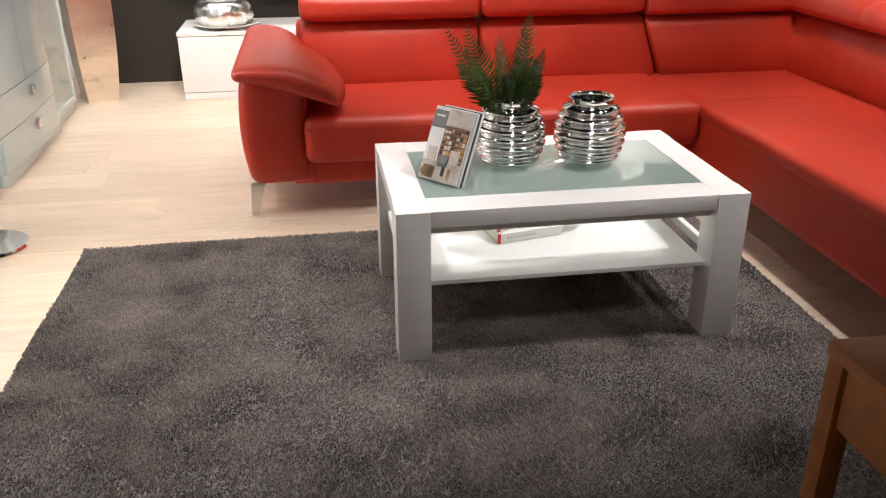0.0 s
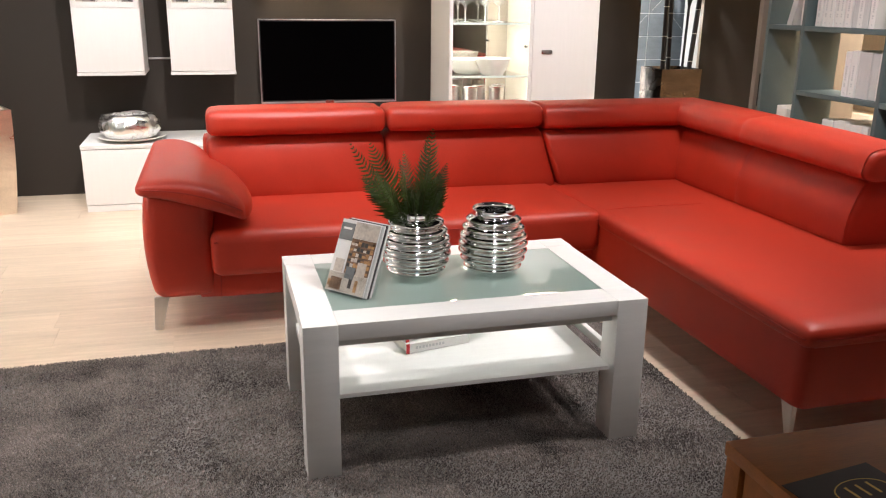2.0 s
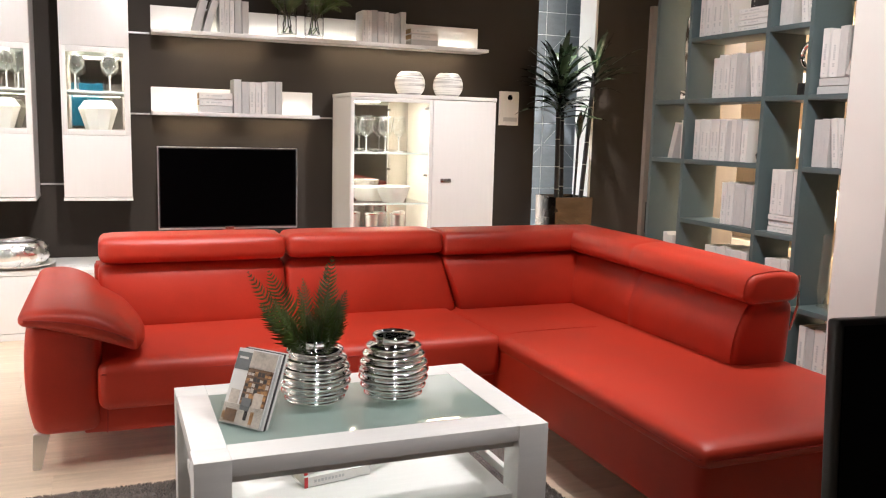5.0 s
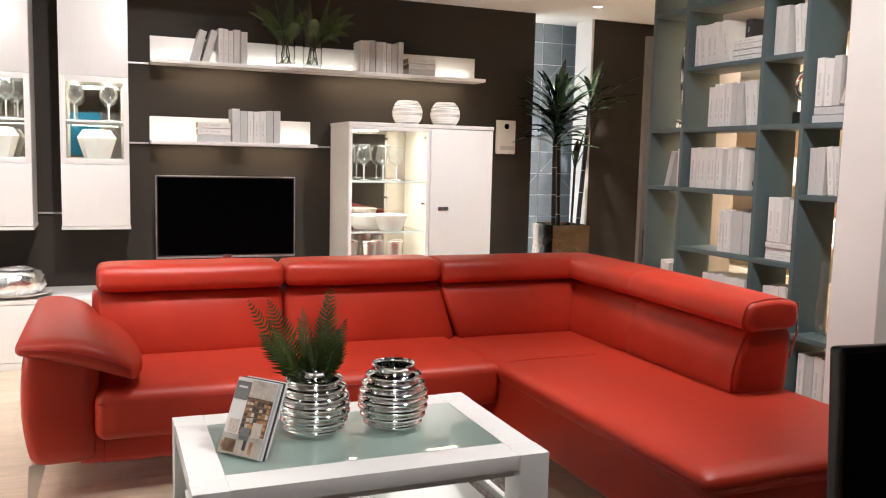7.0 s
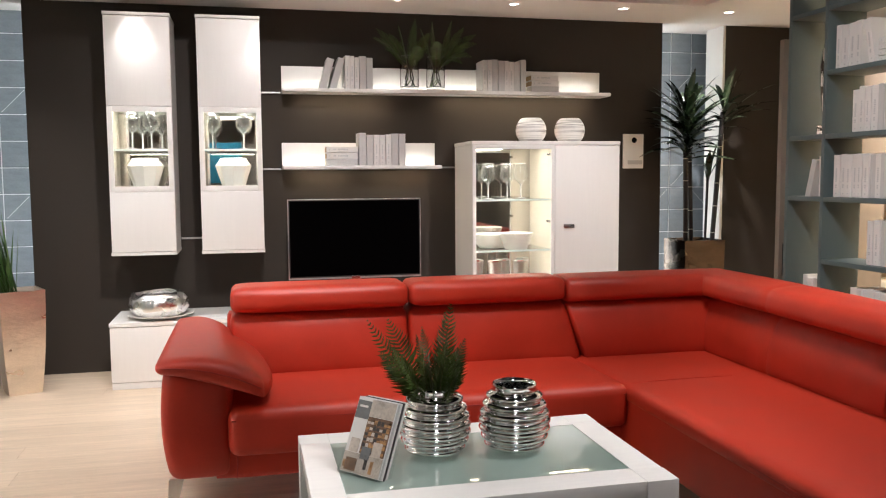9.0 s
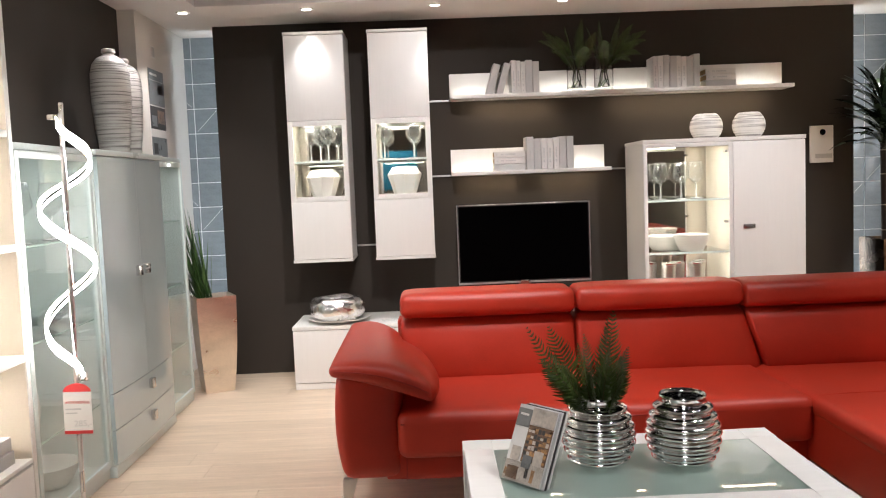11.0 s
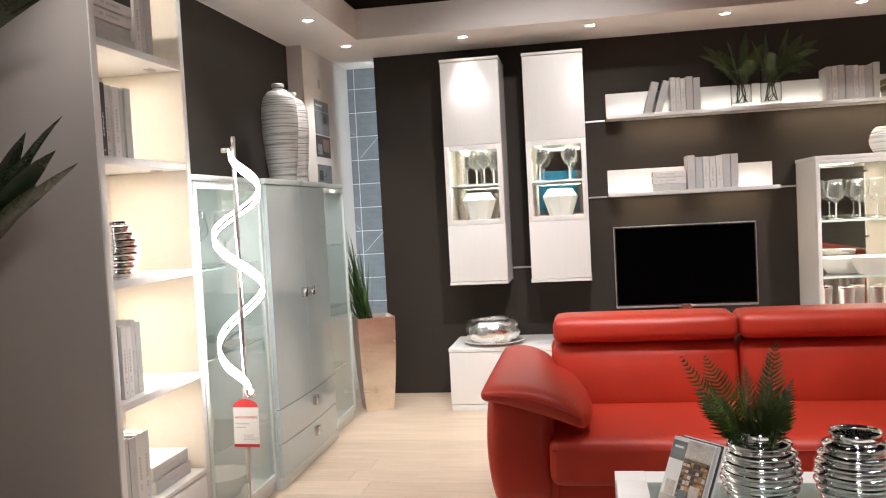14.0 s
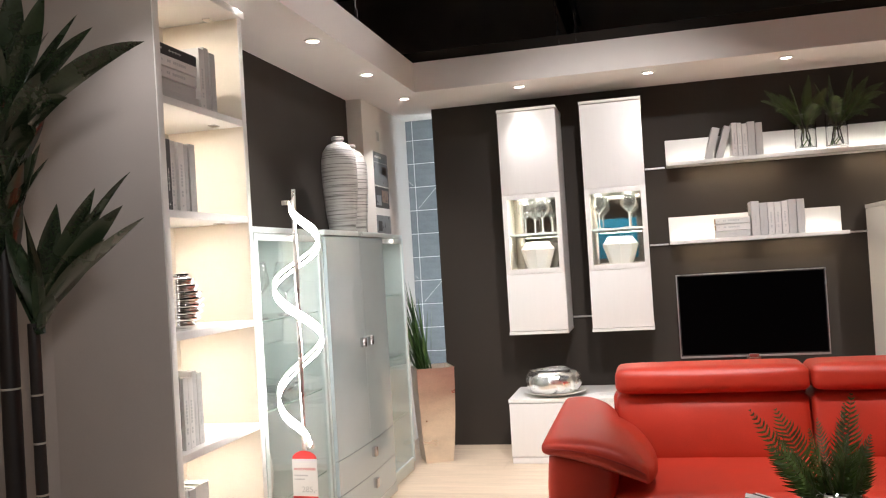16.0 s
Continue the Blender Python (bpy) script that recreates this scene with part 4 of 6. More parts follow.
def fern(at, label, tips, seed, width=0.05, pairs=20, leaf_mat=None):
    """A fern whose fronds run from one place to the given tips (metres from there)."""
    rng = random.Random(seed)
    ob = thing("fern", at, label, "fern", "artificial ferns")
    for dx, dy, dz, bow, turn in tips:
        az = math.atan2(dy, dx)
        frond(Vector(at) + Vector((0.014 * math.cos(az), 0.014 * math.sin(az), 0)), Vector(at) + Vector((dx, dy, dz)), bow, width * rng.uniform(0.88, 1.1), rng, ob, turn, pairs, None, leaf_mat)
    return ob


def leaf_to(root, tip, width, bow, twist=0.0, mid=0.42):
    """One long pointed leaf with a folded midrib, bent from root to tip; bow lifts its middle."""
    bm = bmesh.new()
    a, c = Vector(root), Vector(tip)
    b = a.lerp(c, 0.5) + Vector((0, 0, bow))
    n, rows = 12, []
    for i in range(n + 1):
        f = i / n
        p = (a.lerp(b, f)).lerp(b.lerp(c, f), f)
        way = ((b - a) * (1 - f) + (c - b) * f).normalized()
        side = way.cross(Vector((0, 0, 1)))
        side = side.normalized() if side.length > 0.05 else Vector((1, 0, 0))
        up = side.cross(way)
        t = twist * (0.4 + 0.6 * f)
        sv, uv = side * math.cos(t) + up * math.sin(t), up * math.cos(t) - side * math.sin(t)
        w = width * (0.40 + 0.60 * math.sin(math.pi / 2 * f / mid)) if f < mid else width * (1 - ((f - mid) / (1 - mid)) ** 1.8)
        w = max(0.0008, w)
        rows.append([bm.verts.new(p - sv * w / 2 + uv * w * 0.14), bm.verts.new(p), bm.verts.new(p + sv * w / 2 + uv * w * 0.14)])
    for p, q in zip(rows, rows[1:]):
        for k in (0, 1):
            bm.faces.new((p[k], p[k + 1], q[k + 1], q[k]))
    return bm


def cane(points, r, parent, rng, rings=True):
    st = part("cane", tube(points, r, 12), M_CANE, parent, "dark ringed cane")
    a, b = Vector(points[0]), Vector(points[-1])
    if rings:
        f = rng.uniform(0.08, 0.2)
        while f < 0.95:
            q = a.lerp(b, f)
            part("cane_ring", tube([q - Vector((0, 0, 0.003)), q + Vector((0, 0, 0.003))], r * 1.08, 12), M_CANE_RING, st)
            f += rng.uniform(0.16, 0.3)
    return st


def planter(center, top, base, height, turn, label, metal=M_HAMMERED):
    """A tall tapered square planter of hammered metal, filled with soil."""
    x, y = center
    ob = thing("planter", (x, y, 0), label, "planter", "hammered metal planters")
    bm = bmesh.new()

    def ring(half, z):
        return [bm.verts.new((sx * half, sy * half, z)) for sx, sy in ((-1, -1), (1, -1), (1, 1), (-1, 1))]
    steps = 10
    rings = []
    for i in range(steps + 1):
        f = i / steps
        half = base + (top - base) * (f ** 0.8) + 0.012 * math.sin(math.pi * f)
        rings.append(ring(half / 2, height * f))
    rings.append(ring(top / 2 - 0.012, height))
    rings.append(ring(top / 2 - 0.02, height - 0.06))
    for a, b in zip(rings, rings[1:]):
        for k in range(4):
            bm.faces.new((a[k], a[(k + 1) % 4], b[(k + 1) % 4], b[k]))
    bm.faces.new(rings[0])
    bmesh.ops.rotate(bm, matrix=Matrix.Rotation(radians(turn), 3, "Z"), verts=bm.verts)
    bmesh.ops.translate(bm, vec=(x, y, 0), verts=bm.verts)
    part("pot", bm, metal, ob, smooth=30)
    s = box(-top / 2 + 0.021, top / 2 - 0.021, -top / 2 + 0.021, top / 2 - 0.021, height - 0.08, height - 0.045)
    bmesh.ops.rotate(s, matrix=Matrix.Rotation(radians(turn), 3, "Z"), verts=s.verts)
    bmesh.ops.translate(s, vec=(x, y, 0), verts=s.verts)
    part("soil", s, M_SOIL, ob, "dark potting soil")
    return ob


# planter and cane palm in the east recess
planter((3.485, 6.27), 0.345, 0.27, 0.835, 0, "tall square dark hammered metal planter in the recess", M_BRONZE_DARK)
pr = random.Random(11)
palm = thing("cane_palm", (3.50, 6.27, 0.79), "dark cane palm with strap leaves in a metal planter", "plant", "cane palms")
for x0, x1, y, h in ((3.401, 3.386, 6.25, 1.56), (3.481, 3.452, 6.31, 1.60), (3.625, 3.700, 6.24, 1.84)):
    cane([(x0, y, 0.79), (x1, y, h)], 0.019, palm, pr)
cane([(3.540, 6.20, 0.79), (3.556, 6.20, 1.36)], 0.010, palm, pr, False)


def head(x, y, z0, z1, count, reach, rng, width=0.046, lift=(0.10, 0.42), skip=None):
    """A head of strap leaves round a cane's top, from spreading low leaves to steep high ones."""
    for i in range(count):
        f = i / (count - 1)
        az = i * 2.39996 + rng.uniform(-0.3, 0.3)
        r = reach * (1 - 0.42 * f ** 2) * rng.uniform(0.62, 1.06)
        z = z0 + (z1 - z0) * f
        dy = math.sin(az) * r
        dy = min(dy, 6.36 - y) if skip else dy
        part("leaf", leaf_to((x, y, z), (x + math.cos(az) * r, y + dy, z + lift[0] + (lift[1] - lift[0]) * f * rng.uniform(0.7, 1.15) - 0.10 * rng.random()), width * rng.uniform(0.8, 1.1), 0.09 * rng.uniform(0.5, 1.3), rng.uniform(-0.5, 0.5)), M_PALM, palm, smooth=180)


head(3.386, 6.25, 1.46, 1.80, 50, 0.40, pr, 0.058, (0.06, 0.36), True)
head(3.452, 6.31, 1.52, 1.80, 38, 0.40, pr, 0.056, (0.06, 0.36), True)
head(3.700, 6.24, 1.70, 1.92, 16, 0.28, pr, 0.046, (0.04, 0.27), True)
for root, tip, bow in (((3.38, 6.22, 1.60), (2.90, 6.10, 1.735), 0.10), ((3.38, 6.22, 1.70), (3.02, 6.12, 1.86), 0.09), ((3.38, 6.22, 1.78), (3.03, 6.16, 2.02), 0.06),
                       ((3.71, 6.22, 1.80), (4.09, 6.12, 2.055), 0.07), ((3.71, 6.21, 1.77), (4.085, 6.08, 1.915), 0.08), ((3.70, 6.22, 1.86), (3.83, 6.16, 2.185), 0.02),
                       ((3.70, 6.22, 1.84), (3.73, 6.12, 2.185), 0.02), ((3.71, 6.20, 1.76), (3.99, 6.02, 1.84), 0.07)):
    part("leaf", leaf_to(root, tip, 0.040, bow, 0.35), M_PALM, palm, smooth=180)
for dx, dy, dz in ((0.05, -0.05, 0.30), (0.10, -0.04, 0.20), (-0.06, -0.02, 0.16), (-0.02, -0.06, 0.24), (0.03, 0.05, 0.22)):
    part("leaf", leaf_to((3.556, 6.20, 1.30), (3.556 + dx, 6.20 + dy, 1.30 + dz), 0.046, 0.02, 0.3), M_PALM, palm, smooth=180)

# planter with tall grass leaves at the corner
planter((-1.415, 5.93), 0.262, 0.19, 0.655, 25, "tall tapered hammered bronze planter beside the glass cabinet")
grass = thing("snake_grass", (-1.415, 5.93, 0.60), "tall green grass leaves in a bronze planter", "plant")
gr = random.Random(5)
for i in range(66):
    f = gr.random()
    root = (-1.475 + gr.uniform(-0.045, 0.055), 5.93 + gr.uniform(-0.06, 0.06), 0.60)
    out = gr.uniform(0.03, 0.20) if f < 0.9 else -0.03
    tip = (root[0] - out, root[1] - gr.uniform(-0.05, 0.10), 0.66 + gr.uniform(0.22, 0.72) * (1 - 0.3 * abs(out - 0.12) / 0.1))
    part("leaf", leaf_to(root, tip, 0.024, -0.01, gr.uniform(-0.5, 0.5)), M_PALM_LIGHT, grass, smooth=180)


def cylinder_vase(at):
    ob = thing("cylinder_vase", at, "clear glass cylinder vase on the wall shelf", "vase", "glass cylinder vases")
    x, y, z = at
    part("body", lathe([(0, z), (0.060, z), (0.068, z + 0.02), (0.069, z + 0.20), (0.064, z + 0.245), (0.061, z + 0.245), (0.065, z + 0.20), (0.064, z + 0.03), (0, z + 0.022)], (x, y), 32), M_CLEAR, ob, smooth=60).visible_shadow = False
    part("lip", lathe([(0.0605, z + 0.2445), (0.0625, z + 0.2480), (0.0645, z + 0.2445)], (x, y), 32), M_STEM, ob, "rounded rim").visible_shadow = False


SHELF_FERNS = ((1.180, 21, ((-0.275, -0.10, 0.22, 0.10, 0.9), (-0.19, -0.12, 0.14, 0.10, 0.8), (-0.10, -0.14, 0.30, 0.05, 1.0), (0.03, -0.08, 0.36, 0.02, 1.2), (0.12, -0.12, 0.26, 0.05, 0.7), (-0.14, 0.02, 0.27, 0.06, 1.1), (0.05, -0.16, 0.16, 0.08, 0.4), (-0.24, -0.02, 0.30, 0.07, 1.0))),
               (1.375, 22, ((0.28, -0.10, 0.20, 0.12, -0.9), (0.235, -0.14, 0.10, 0.13, -0.8), (0.20, -0.05, 0.32, 0.06, -1.1), (0.10, -0.10, 0.36, 0.03, -1.0), (-0.05, -0.12, 0.34, 0.04, 1.0), (-0.13, -0.08, 0.30, 0.06, 1.0), (0.15, -0.18, 0.05, 0.12, -0.5), (-0.02, -0.16, 0.20, 0.08, 0.3), (0.30, 0.0, 0.28, 0.09, -1.0))))
for x, seed, tips in SHELF_FERNS:
    cylinder_vase((x, WALL - 0.115, 1.968))
    sh = fern((x, WALL - 0.115, 2.10), "green artificial fern in a clear glass vase", tips, seed, 0.058, 24, M_FERN_LIT)
    sr = random.Random(seed)
    for k in range(7):
        a, b = k * 2.4, k * 2.4 + sr.uniform(0.6, 2.0)
        part("stalk", tube([(x + 0.046 * math.cos(b), WALL - 0.115 + 0.046 * math.sin(b), 1.997), (x + 0.03 * math.cos(a), WALL - 0.115 + 0.03 * math.sin(a), 2.06), (x + 0.016 * math.cos(a), WALL - 0.115 + 0.016 * math.sin(a), 2.125)], 0.0042, 6), M_CANE if k % 3 else M_FERN_LIT, sh, "stalk standing in the vase")

# Sofa ---------------------------------------------------------------------
sofa = thing("corner_sofa", (1.2, 3.6, 0), "red leather corner sofa with adjustable headrests and chrome feet", "sofa")


def seat_slope(x, y, z):
    # seats drop a little towards the backrest
    return Vector((x, y, z + (0.010 - 0.006 * max(0, (y - 3.60) / 0.65) if z > 0.36 else 0)))


def chaise_slope(x, y, z):
    k = max(0, (x - 1.75) / 0.6) if y < 3.7 else max(max(0, (x - 1.75) / 0.6), (y - 3.60) / 0.65)
    return Vector((x, y, z + (0.006 - 0.010 * min(1, k)) * (1 if y > 2.9 else 0.5) if z > 0.38 else z))


part("seat_cushion", soft_box(-0.085, 1.632, 3.535, 4.32, 0.238, 0.424, 0.045, (0, 0.006, 0.006), 14, seat_slope), M_LEATHER, sofa, smooth=180)
part("front_rail", soft_box(-0.14, 1.64, 3.60, 3.75, 0.135, 0.262, 0.018, (0, 0, 0), 6), M_LEATHER, sofa, smooth=180)
part("seam", tube([(-0.055, 3.597, 0.140), (-0.052, 3.596, 0.240)], 0.0022, 6), M_PIPING, sofa, "stitched seam")
part("base_frame", box(-0.27, 2.58, 3.72, 4.46, 0.14, 0.30, 0.01), M_PIPING, sofa)
part("chaise_base", soft_box(1.622, 2.642, 2.128, 3.80, 0.140, 0.388, 0.030, (0.004, 0.004, 0), 12), M_LEATHER, sofa, smooth=180)
part("chaise_cushion", soft_box(1.612, 2.650, 2.112, 4.36, 0.345, 0.423, 0.040, (0, 0, 0.004), 18, chaise_slope), M_LEATHER, sofa, smooth=180)
part("piping", tube([(1.625, 3.57, 0.384), (1.616, 2.9, 0.384), (1.612, 2.170, 0.384), (1.617, 2.135, 0.384), (1.650, 2.114, 0.384), (2.2, 2.110, 0.384), (2.62, 2.122, 0.384)], 0.003, 6), M_PIPING, sofa, "stitched seam")
part("piping", tube([(-0.07, 3.540, 0.390), (0.8, 3.529, 0.392), (1.62, 3.540, 0.390)], 0.003, 6), M_PIPING, sofa, "stitched seam")
part("seam", tube([(1.65, 3.560, 0.4300), (1.75, 3.570, 0.4330), (1.95, 3.585, 0.4310), (2.16, 3.595, 0.4265)], 0.0014, 6), M_LEATHER, sofa, "stitched seam")


def arm_warp(x, y, z):
    # narrower towards the floor, leaning out at the top
    f = (z - 0.145) / 0.45
    k = 0.018 * (1 - f) ** 4
    return Vector((x + (k if x < -0.2 else 0) + 0.015 * math.sin(math.pi * max(0, min(1, f))) * (-1 if x < -0.2 else 0), y + 0.015 * (1 - f) ** 2 * (1 if y < 3.9 else 0), z))


part("arm_body", soft_box(-0.330, -0.072, 3.575, 4.50, 0.145, 0.600, 0.045, (0.006, 0.012, 0), 12, arm_warp), M_LEATHER, sofa, smooth=180)


def pad_warp(x, y, z):
    # a cushion draped over the arm: high on the outside, dropping to a tip over the seat
    u = (x + 0.345) / 0.44
    v = (y - 3.50) / 0.80
    t = (z - 0.0) / 0.085
    u, v = max(0, min(1, u)), max(0, min(1, v))
    # rounded corners in plan
    a, b = 2 * u - 1, 2 * v - 1
    m = max(abs(a), abs(b))
    s = m / (a ** 4 + b ** 4) ** 0.25 if m > 0.01 else 1.0
    s = 1 - (1 - s) * max(0, min(1, 1.2 * u))
    x += (s - 1) * a * 0.22
    y += (s - 1) * b * 0.40
    top = 0.636 + 0.014 * math.sin(math.pi * min(1, u / 0.9)) - 0.100 * u ** 2.4 + (0.056 - 0.01 * u) * v ** 0.8
    low = 0.588 - 0.122 * u ** 1.5 + 0.055 * v
    zz = low + (top - low) * t
    return Vector((x + 0.03 * v * (1 - u) - 0.13 * u * v ** 2.2, y + 0.055 * (1 - u) * (1 - v), zz))


part("arm_pad", soft_box(-0.352, 0.104, 3.480, 4.30, 0.0, 0.090, 0.036, (0, 0.01, 0.008), 18, pad_warp), M_LEATHER, sofa, "padded sloping armrest", smooth=180)
part("piping", tube([pad_warp(-0.33 + 0.40 * k / 14, 3.474 - 0.004 * math.sin(math.pi * k / 14), 0.052) for k in range(15)], 0.0028, 6), M_PIPING, sofa, "stitched seam")


def back_piece(name, x0, x1, z0, z1, front, thick, lean, r, puff, label="", cut=0.0):
    """A backrest piece along the wall side; it leans back as it rises. cut: how far its end is cut back at the top."""
    def w(x, y, z):
        return Vector((x - cut * max(0, (z - z0) / (z1 - z0)) * ((x - x0) / (x1 - x0)) ** 3, y + lean * (z - z0), z))
    part(name, soft_box(x0, x1, front, front + thick, z0, z1, r, (0, puff, 0.004), 12, w), M_LEATHER, sofa, label, smooth=180)


back_piece("back_cushion", -0.082, 0.768, 0.395, 0.708, 4.155, 0.27, 0.22, 0.045, 0.022)
back_piece("back_cushion", 0.774, 1.675, 0.395, 0.708, 4.155, 0.27, 0.22, 0.045, 0.022, cut=0.08)
back_piece("headrest", -0.078, 0.7695, 0.715, 0.832, 4.175, 0.26, 0.10, 0.040, 0.010, "adjustable padded headrest")
back_piece("headrest", 0.7715, 1.588, 0.715, 0.832, 4.175, 0.26, 0.10, 0.040, 0.010, "adjustable padded headrest")


def corner_run(name, profile, x0, y0, cx, cy, seam, dome, drop, label="", cut=0.0):
    """A mitred run of upholstery: along the back from x0 to the corner, then forward along the side to y0, pinched at a seam and domed at its end."""
    path = [((x0, cy), (0, 1), 0.90, 0), ((x0 + 0.012, cy), (0, 1), 1.0, 0), ((cx * 0.5 + x0 * 0.5, cy), (0, 1), 1.012, 0), ((cx - 0.12, cy), (0, 1), 1.0, 0), ((cx, cy), (1, 1), 0.975, 0)]
    stops = [(cy - 0.20, 1.0), (cy - 0.40, 1.012), (seam + 0.06, 1.008), (seam + 0.012, 0.994), (seam, 0.955), (seam - 0.012, 0.994), (seam - 0.06, 1.008)]
    stops += [(seam + (y0 + dome - seam) * k, 1.012) for k in (0.3, 0.6, 0.85)] + [(y0 + dome, 1.0)]
    stops += [(y0 + dome * (1 - math.sin(a)), 1 - 0.34 * (1 - math.cos(a))) for a in (math.pi / 2 * k / 5 for k in range(1, 6))]
    for y, grow in stops:
        f = max(0, (cy - y) / (cy - y0))
        path.append(((cx, y), (1, 0), grow, -drop * f ** 3))
    pc = Vector((sum(p[0] for p in profile) / len(profile), sum(p[1] for p in profile) / len(profile)))
    bm = bmesh.new()
    rings = []
    low, high = min(b for _, b in profile), max(b for _, b in profile)
    for i, ((px, py), (dx, dy), g, dz) in enumerate(path):
        rings.append([bm.verts.new((px - (cut * (b - low) / (high - low) if i < 2 else 0) + dx * (pc.x + (a - pc.x) * g), py + dy * (pc.x + (a - pc.x) * g), dz + pc.y + (b - pc.y) * g)) for a, b in profile])
    k = len(profile)
    for a, b in zip(rings, rings[1:]):
        for i in range(k):
            bm.faces.new((a[i], a[(i + 1) % k], b[(i + 1) % k], b[i]))
    bm.faces.new(rings[0])
    bm.faces.new(rings[-1])
    part(name, bm, M_LEATHER, sofa, label, smooth=75)
    edge = [(cx + a * 1.004, y0 + dome * 0.62, b * 1.002 - drop) for a, b in profile if a < 0.10 and b > 0.44]
    part("piping", tube(edge, 0.0024, 6), M_LEATHER, sofa, "stitched seam of the end panel")


def rounded(points, r, seg=5):
    """A closed outline with rounded corners."""
    out = []
    n = len(points)
    for i in range(n):
        a, b, c = (Vector(points[(i + k) % n]) for k in (-1, 0, 1))
        u, v = (a - b), (c - b)
        rr = min(r, u.length * 0.45, v.length * 0.45)
        p, q = b + u.normalized() * rr, b + v.normalized() * rr
        for k in range(seg + 1):
            f = k / seg
            out.append(tuple((p.lerp(b, f)).lerp(b.lerp(q, f), f)))
    return out


corner_run("back_cushion", rounded([(-0.168, 0.395), (-0.165, 0.54), (-0.100, 0.700), (0.140, 0.700), (0.125, 0.395)], 0.06), 1.680, 2.830, 2.500, 4.305, 3.60, 0.030, 0.012, "corner back cushion", 0.085)
corner_run("headrest", rounded([(-0.150, 0.722), (-0.130, 0.818), (0.02, 0.836), (0.150, 0.818), (0.145, 0.706), (-0.10, 0.698)], 0.055), 1.594, 2.785, 2.480, 4.320, 3.62, 0.035, 0.016, "long corner headrest")
part("back_shell", soft_box(-0.10, 2.66, 4.40, 4.555, 0.15, 0.690, 0.03, (0, 0, 0), 8), M_LEATHER, sofa, smooth=180)
part("side_shell", soft_box(2.555, 2.655, 2.90, 4.55, 0.15, 0.670, 0.03, (0, 0, 0), 8), M_LEATHER, sofa, smooth=180)
part("headrest_bracket", tube([(2.645, 2.86, 0.55), (2.66, 2.84, 0.66), (2.655, 2.84, 0.79)], 0.006, 8), M_STEEL, sofa, "steel headrest bracket")


def sofa_foot(x, y, dx, dy, wide=0.030):
    bm = bmesh.new()
    a = [bm.verts.new((x + sx * wide + dx, y + sy * (0.042 - wide) + dy, 0.145)) for sx, sy in ((-1, -1), (1, -1), (1, 1), (-1, 1))]
    b = [bm.verts.new((x + sx * min(0.016, wide * 0.8), y + sy * 0.010, 0.0)) for sx, sy in ((-1, -1), (1, -1), (1, 1), (-1, 1))]
    for k in range(4):
        bm.faces.new((a[k], a[(k + 1) % 4], b[(k + 1) % 4], b[k]))
    bm.faces.new(a)
    bm.faces.new(b)
    bmesh.ops.bevel(bm, geom=bm.edges[:], offset=0.003, segments=2, affect="EDGES")
    part("foot", bm, M_FOOT, sofa, "slanted steel foot")


for f in ((-0.315, 3.645, 0.022, 0.0), (1.665, 2.20, 0.0, 0.02, 0.010), (2.58, 2.20, 0, 0.02, 0.010), (-0.25, 4.46, 0.02, 0), (2.58, 4.46, -0.02, 0), (1.70, 3.78, 0, 0)):
    sofa_foot(*f)

# Coffee table -------------------------------------------------------------
RUG_Z = 0.014
ct = thing("coffee_table", (0.68, 2.68, RUG_Z), "white coffee table with a frosted glass inlay and lower shelf", "coffee table")
TX0, TX1, TY0, TY1, TZ = 0.160, 1.204, 2.336, 3.020, 0.477
for x in (TX0, TX1 - 0.098):
    for y in (TY0, TY1 - 0.098):
        part("leg", box(x, x + 0.098, y, y + 0.098, 0.0, TZ, 0.0012), M_TABLE, ct, "square white leg")
GX0, GX1, GY0, GY1 = 0.258, 1.106, 2.452, 2.908
part("frame_rail", box(TX0 + 0.0985, TX1 - 0.0985, TY0 + 0.003, GY0, TZ - 0.048, TZ - 0.0002, 0.0010), M_TABLE, ct)
part("frame_rail", box(TX0 + 0.0985, TX1 - 0.0985, GY1, TY1 - 0.003, TZ - 0.048, TZ - 0.0002, 0.0010), M_TABLE, ct)
part("frame_rail", box(TX0 + 0.003, GX0, TY0 + 0.0985, TY1 - 0.0985, TZ - 0.048, TZ - 0.0002, 0.0010), M_TABLE, ct)
part("frame_rail", box(GX1, TX1 - 0.003, TY0 + 0.0985, TY1 - 0.0985, TZ - 0.048, TZ - 0.0002, 0.0010), M_TABLE, ct)
part("apron", box(TX0 + 0.10, TX1 - 0.10, TY0 + 0.035, TY0 + 0.053, TZ - 0.077, TZ - 0.049), M_TABLE, ct)
part("apron", box(TX0 + 0.10, TX1 - 0.10, TY1 - 0.053, TY1 - 0.035, TZ - 0.077, TZ - 0.049), M_TABLE, ct)
part("glass_inlay", box(GX0 + 0.001, GX1 - 0.001, GY0 + 0.001, GY1 - 0.001, TZ - 0.008, TZ - 0.0015), M_FROST, ct, "frosted greenish glass inlay").visible_shadow = False
part("shelf", box(TX0 + 0.098, TX1 - 0.098, TY0 + 0.03, TY1 - 0.03, 0.238, 0.252, 0.002), M_TABLE, ct, "white lower shelf")
part("shelf_rail", box(TX0 + 0.030, TX0 + 0.050, TY0 + 0.098, TY1 - 0.098, 0.232, 0.262, 0.002), M_TABLE, ct)
part("shelf_rail", box(TX1 - 0.050, TX1 - 0.030, TY0 + 0.098, TY1 - 0.098, 0.232, 0.262, 0.002), M_TABLE, ct)


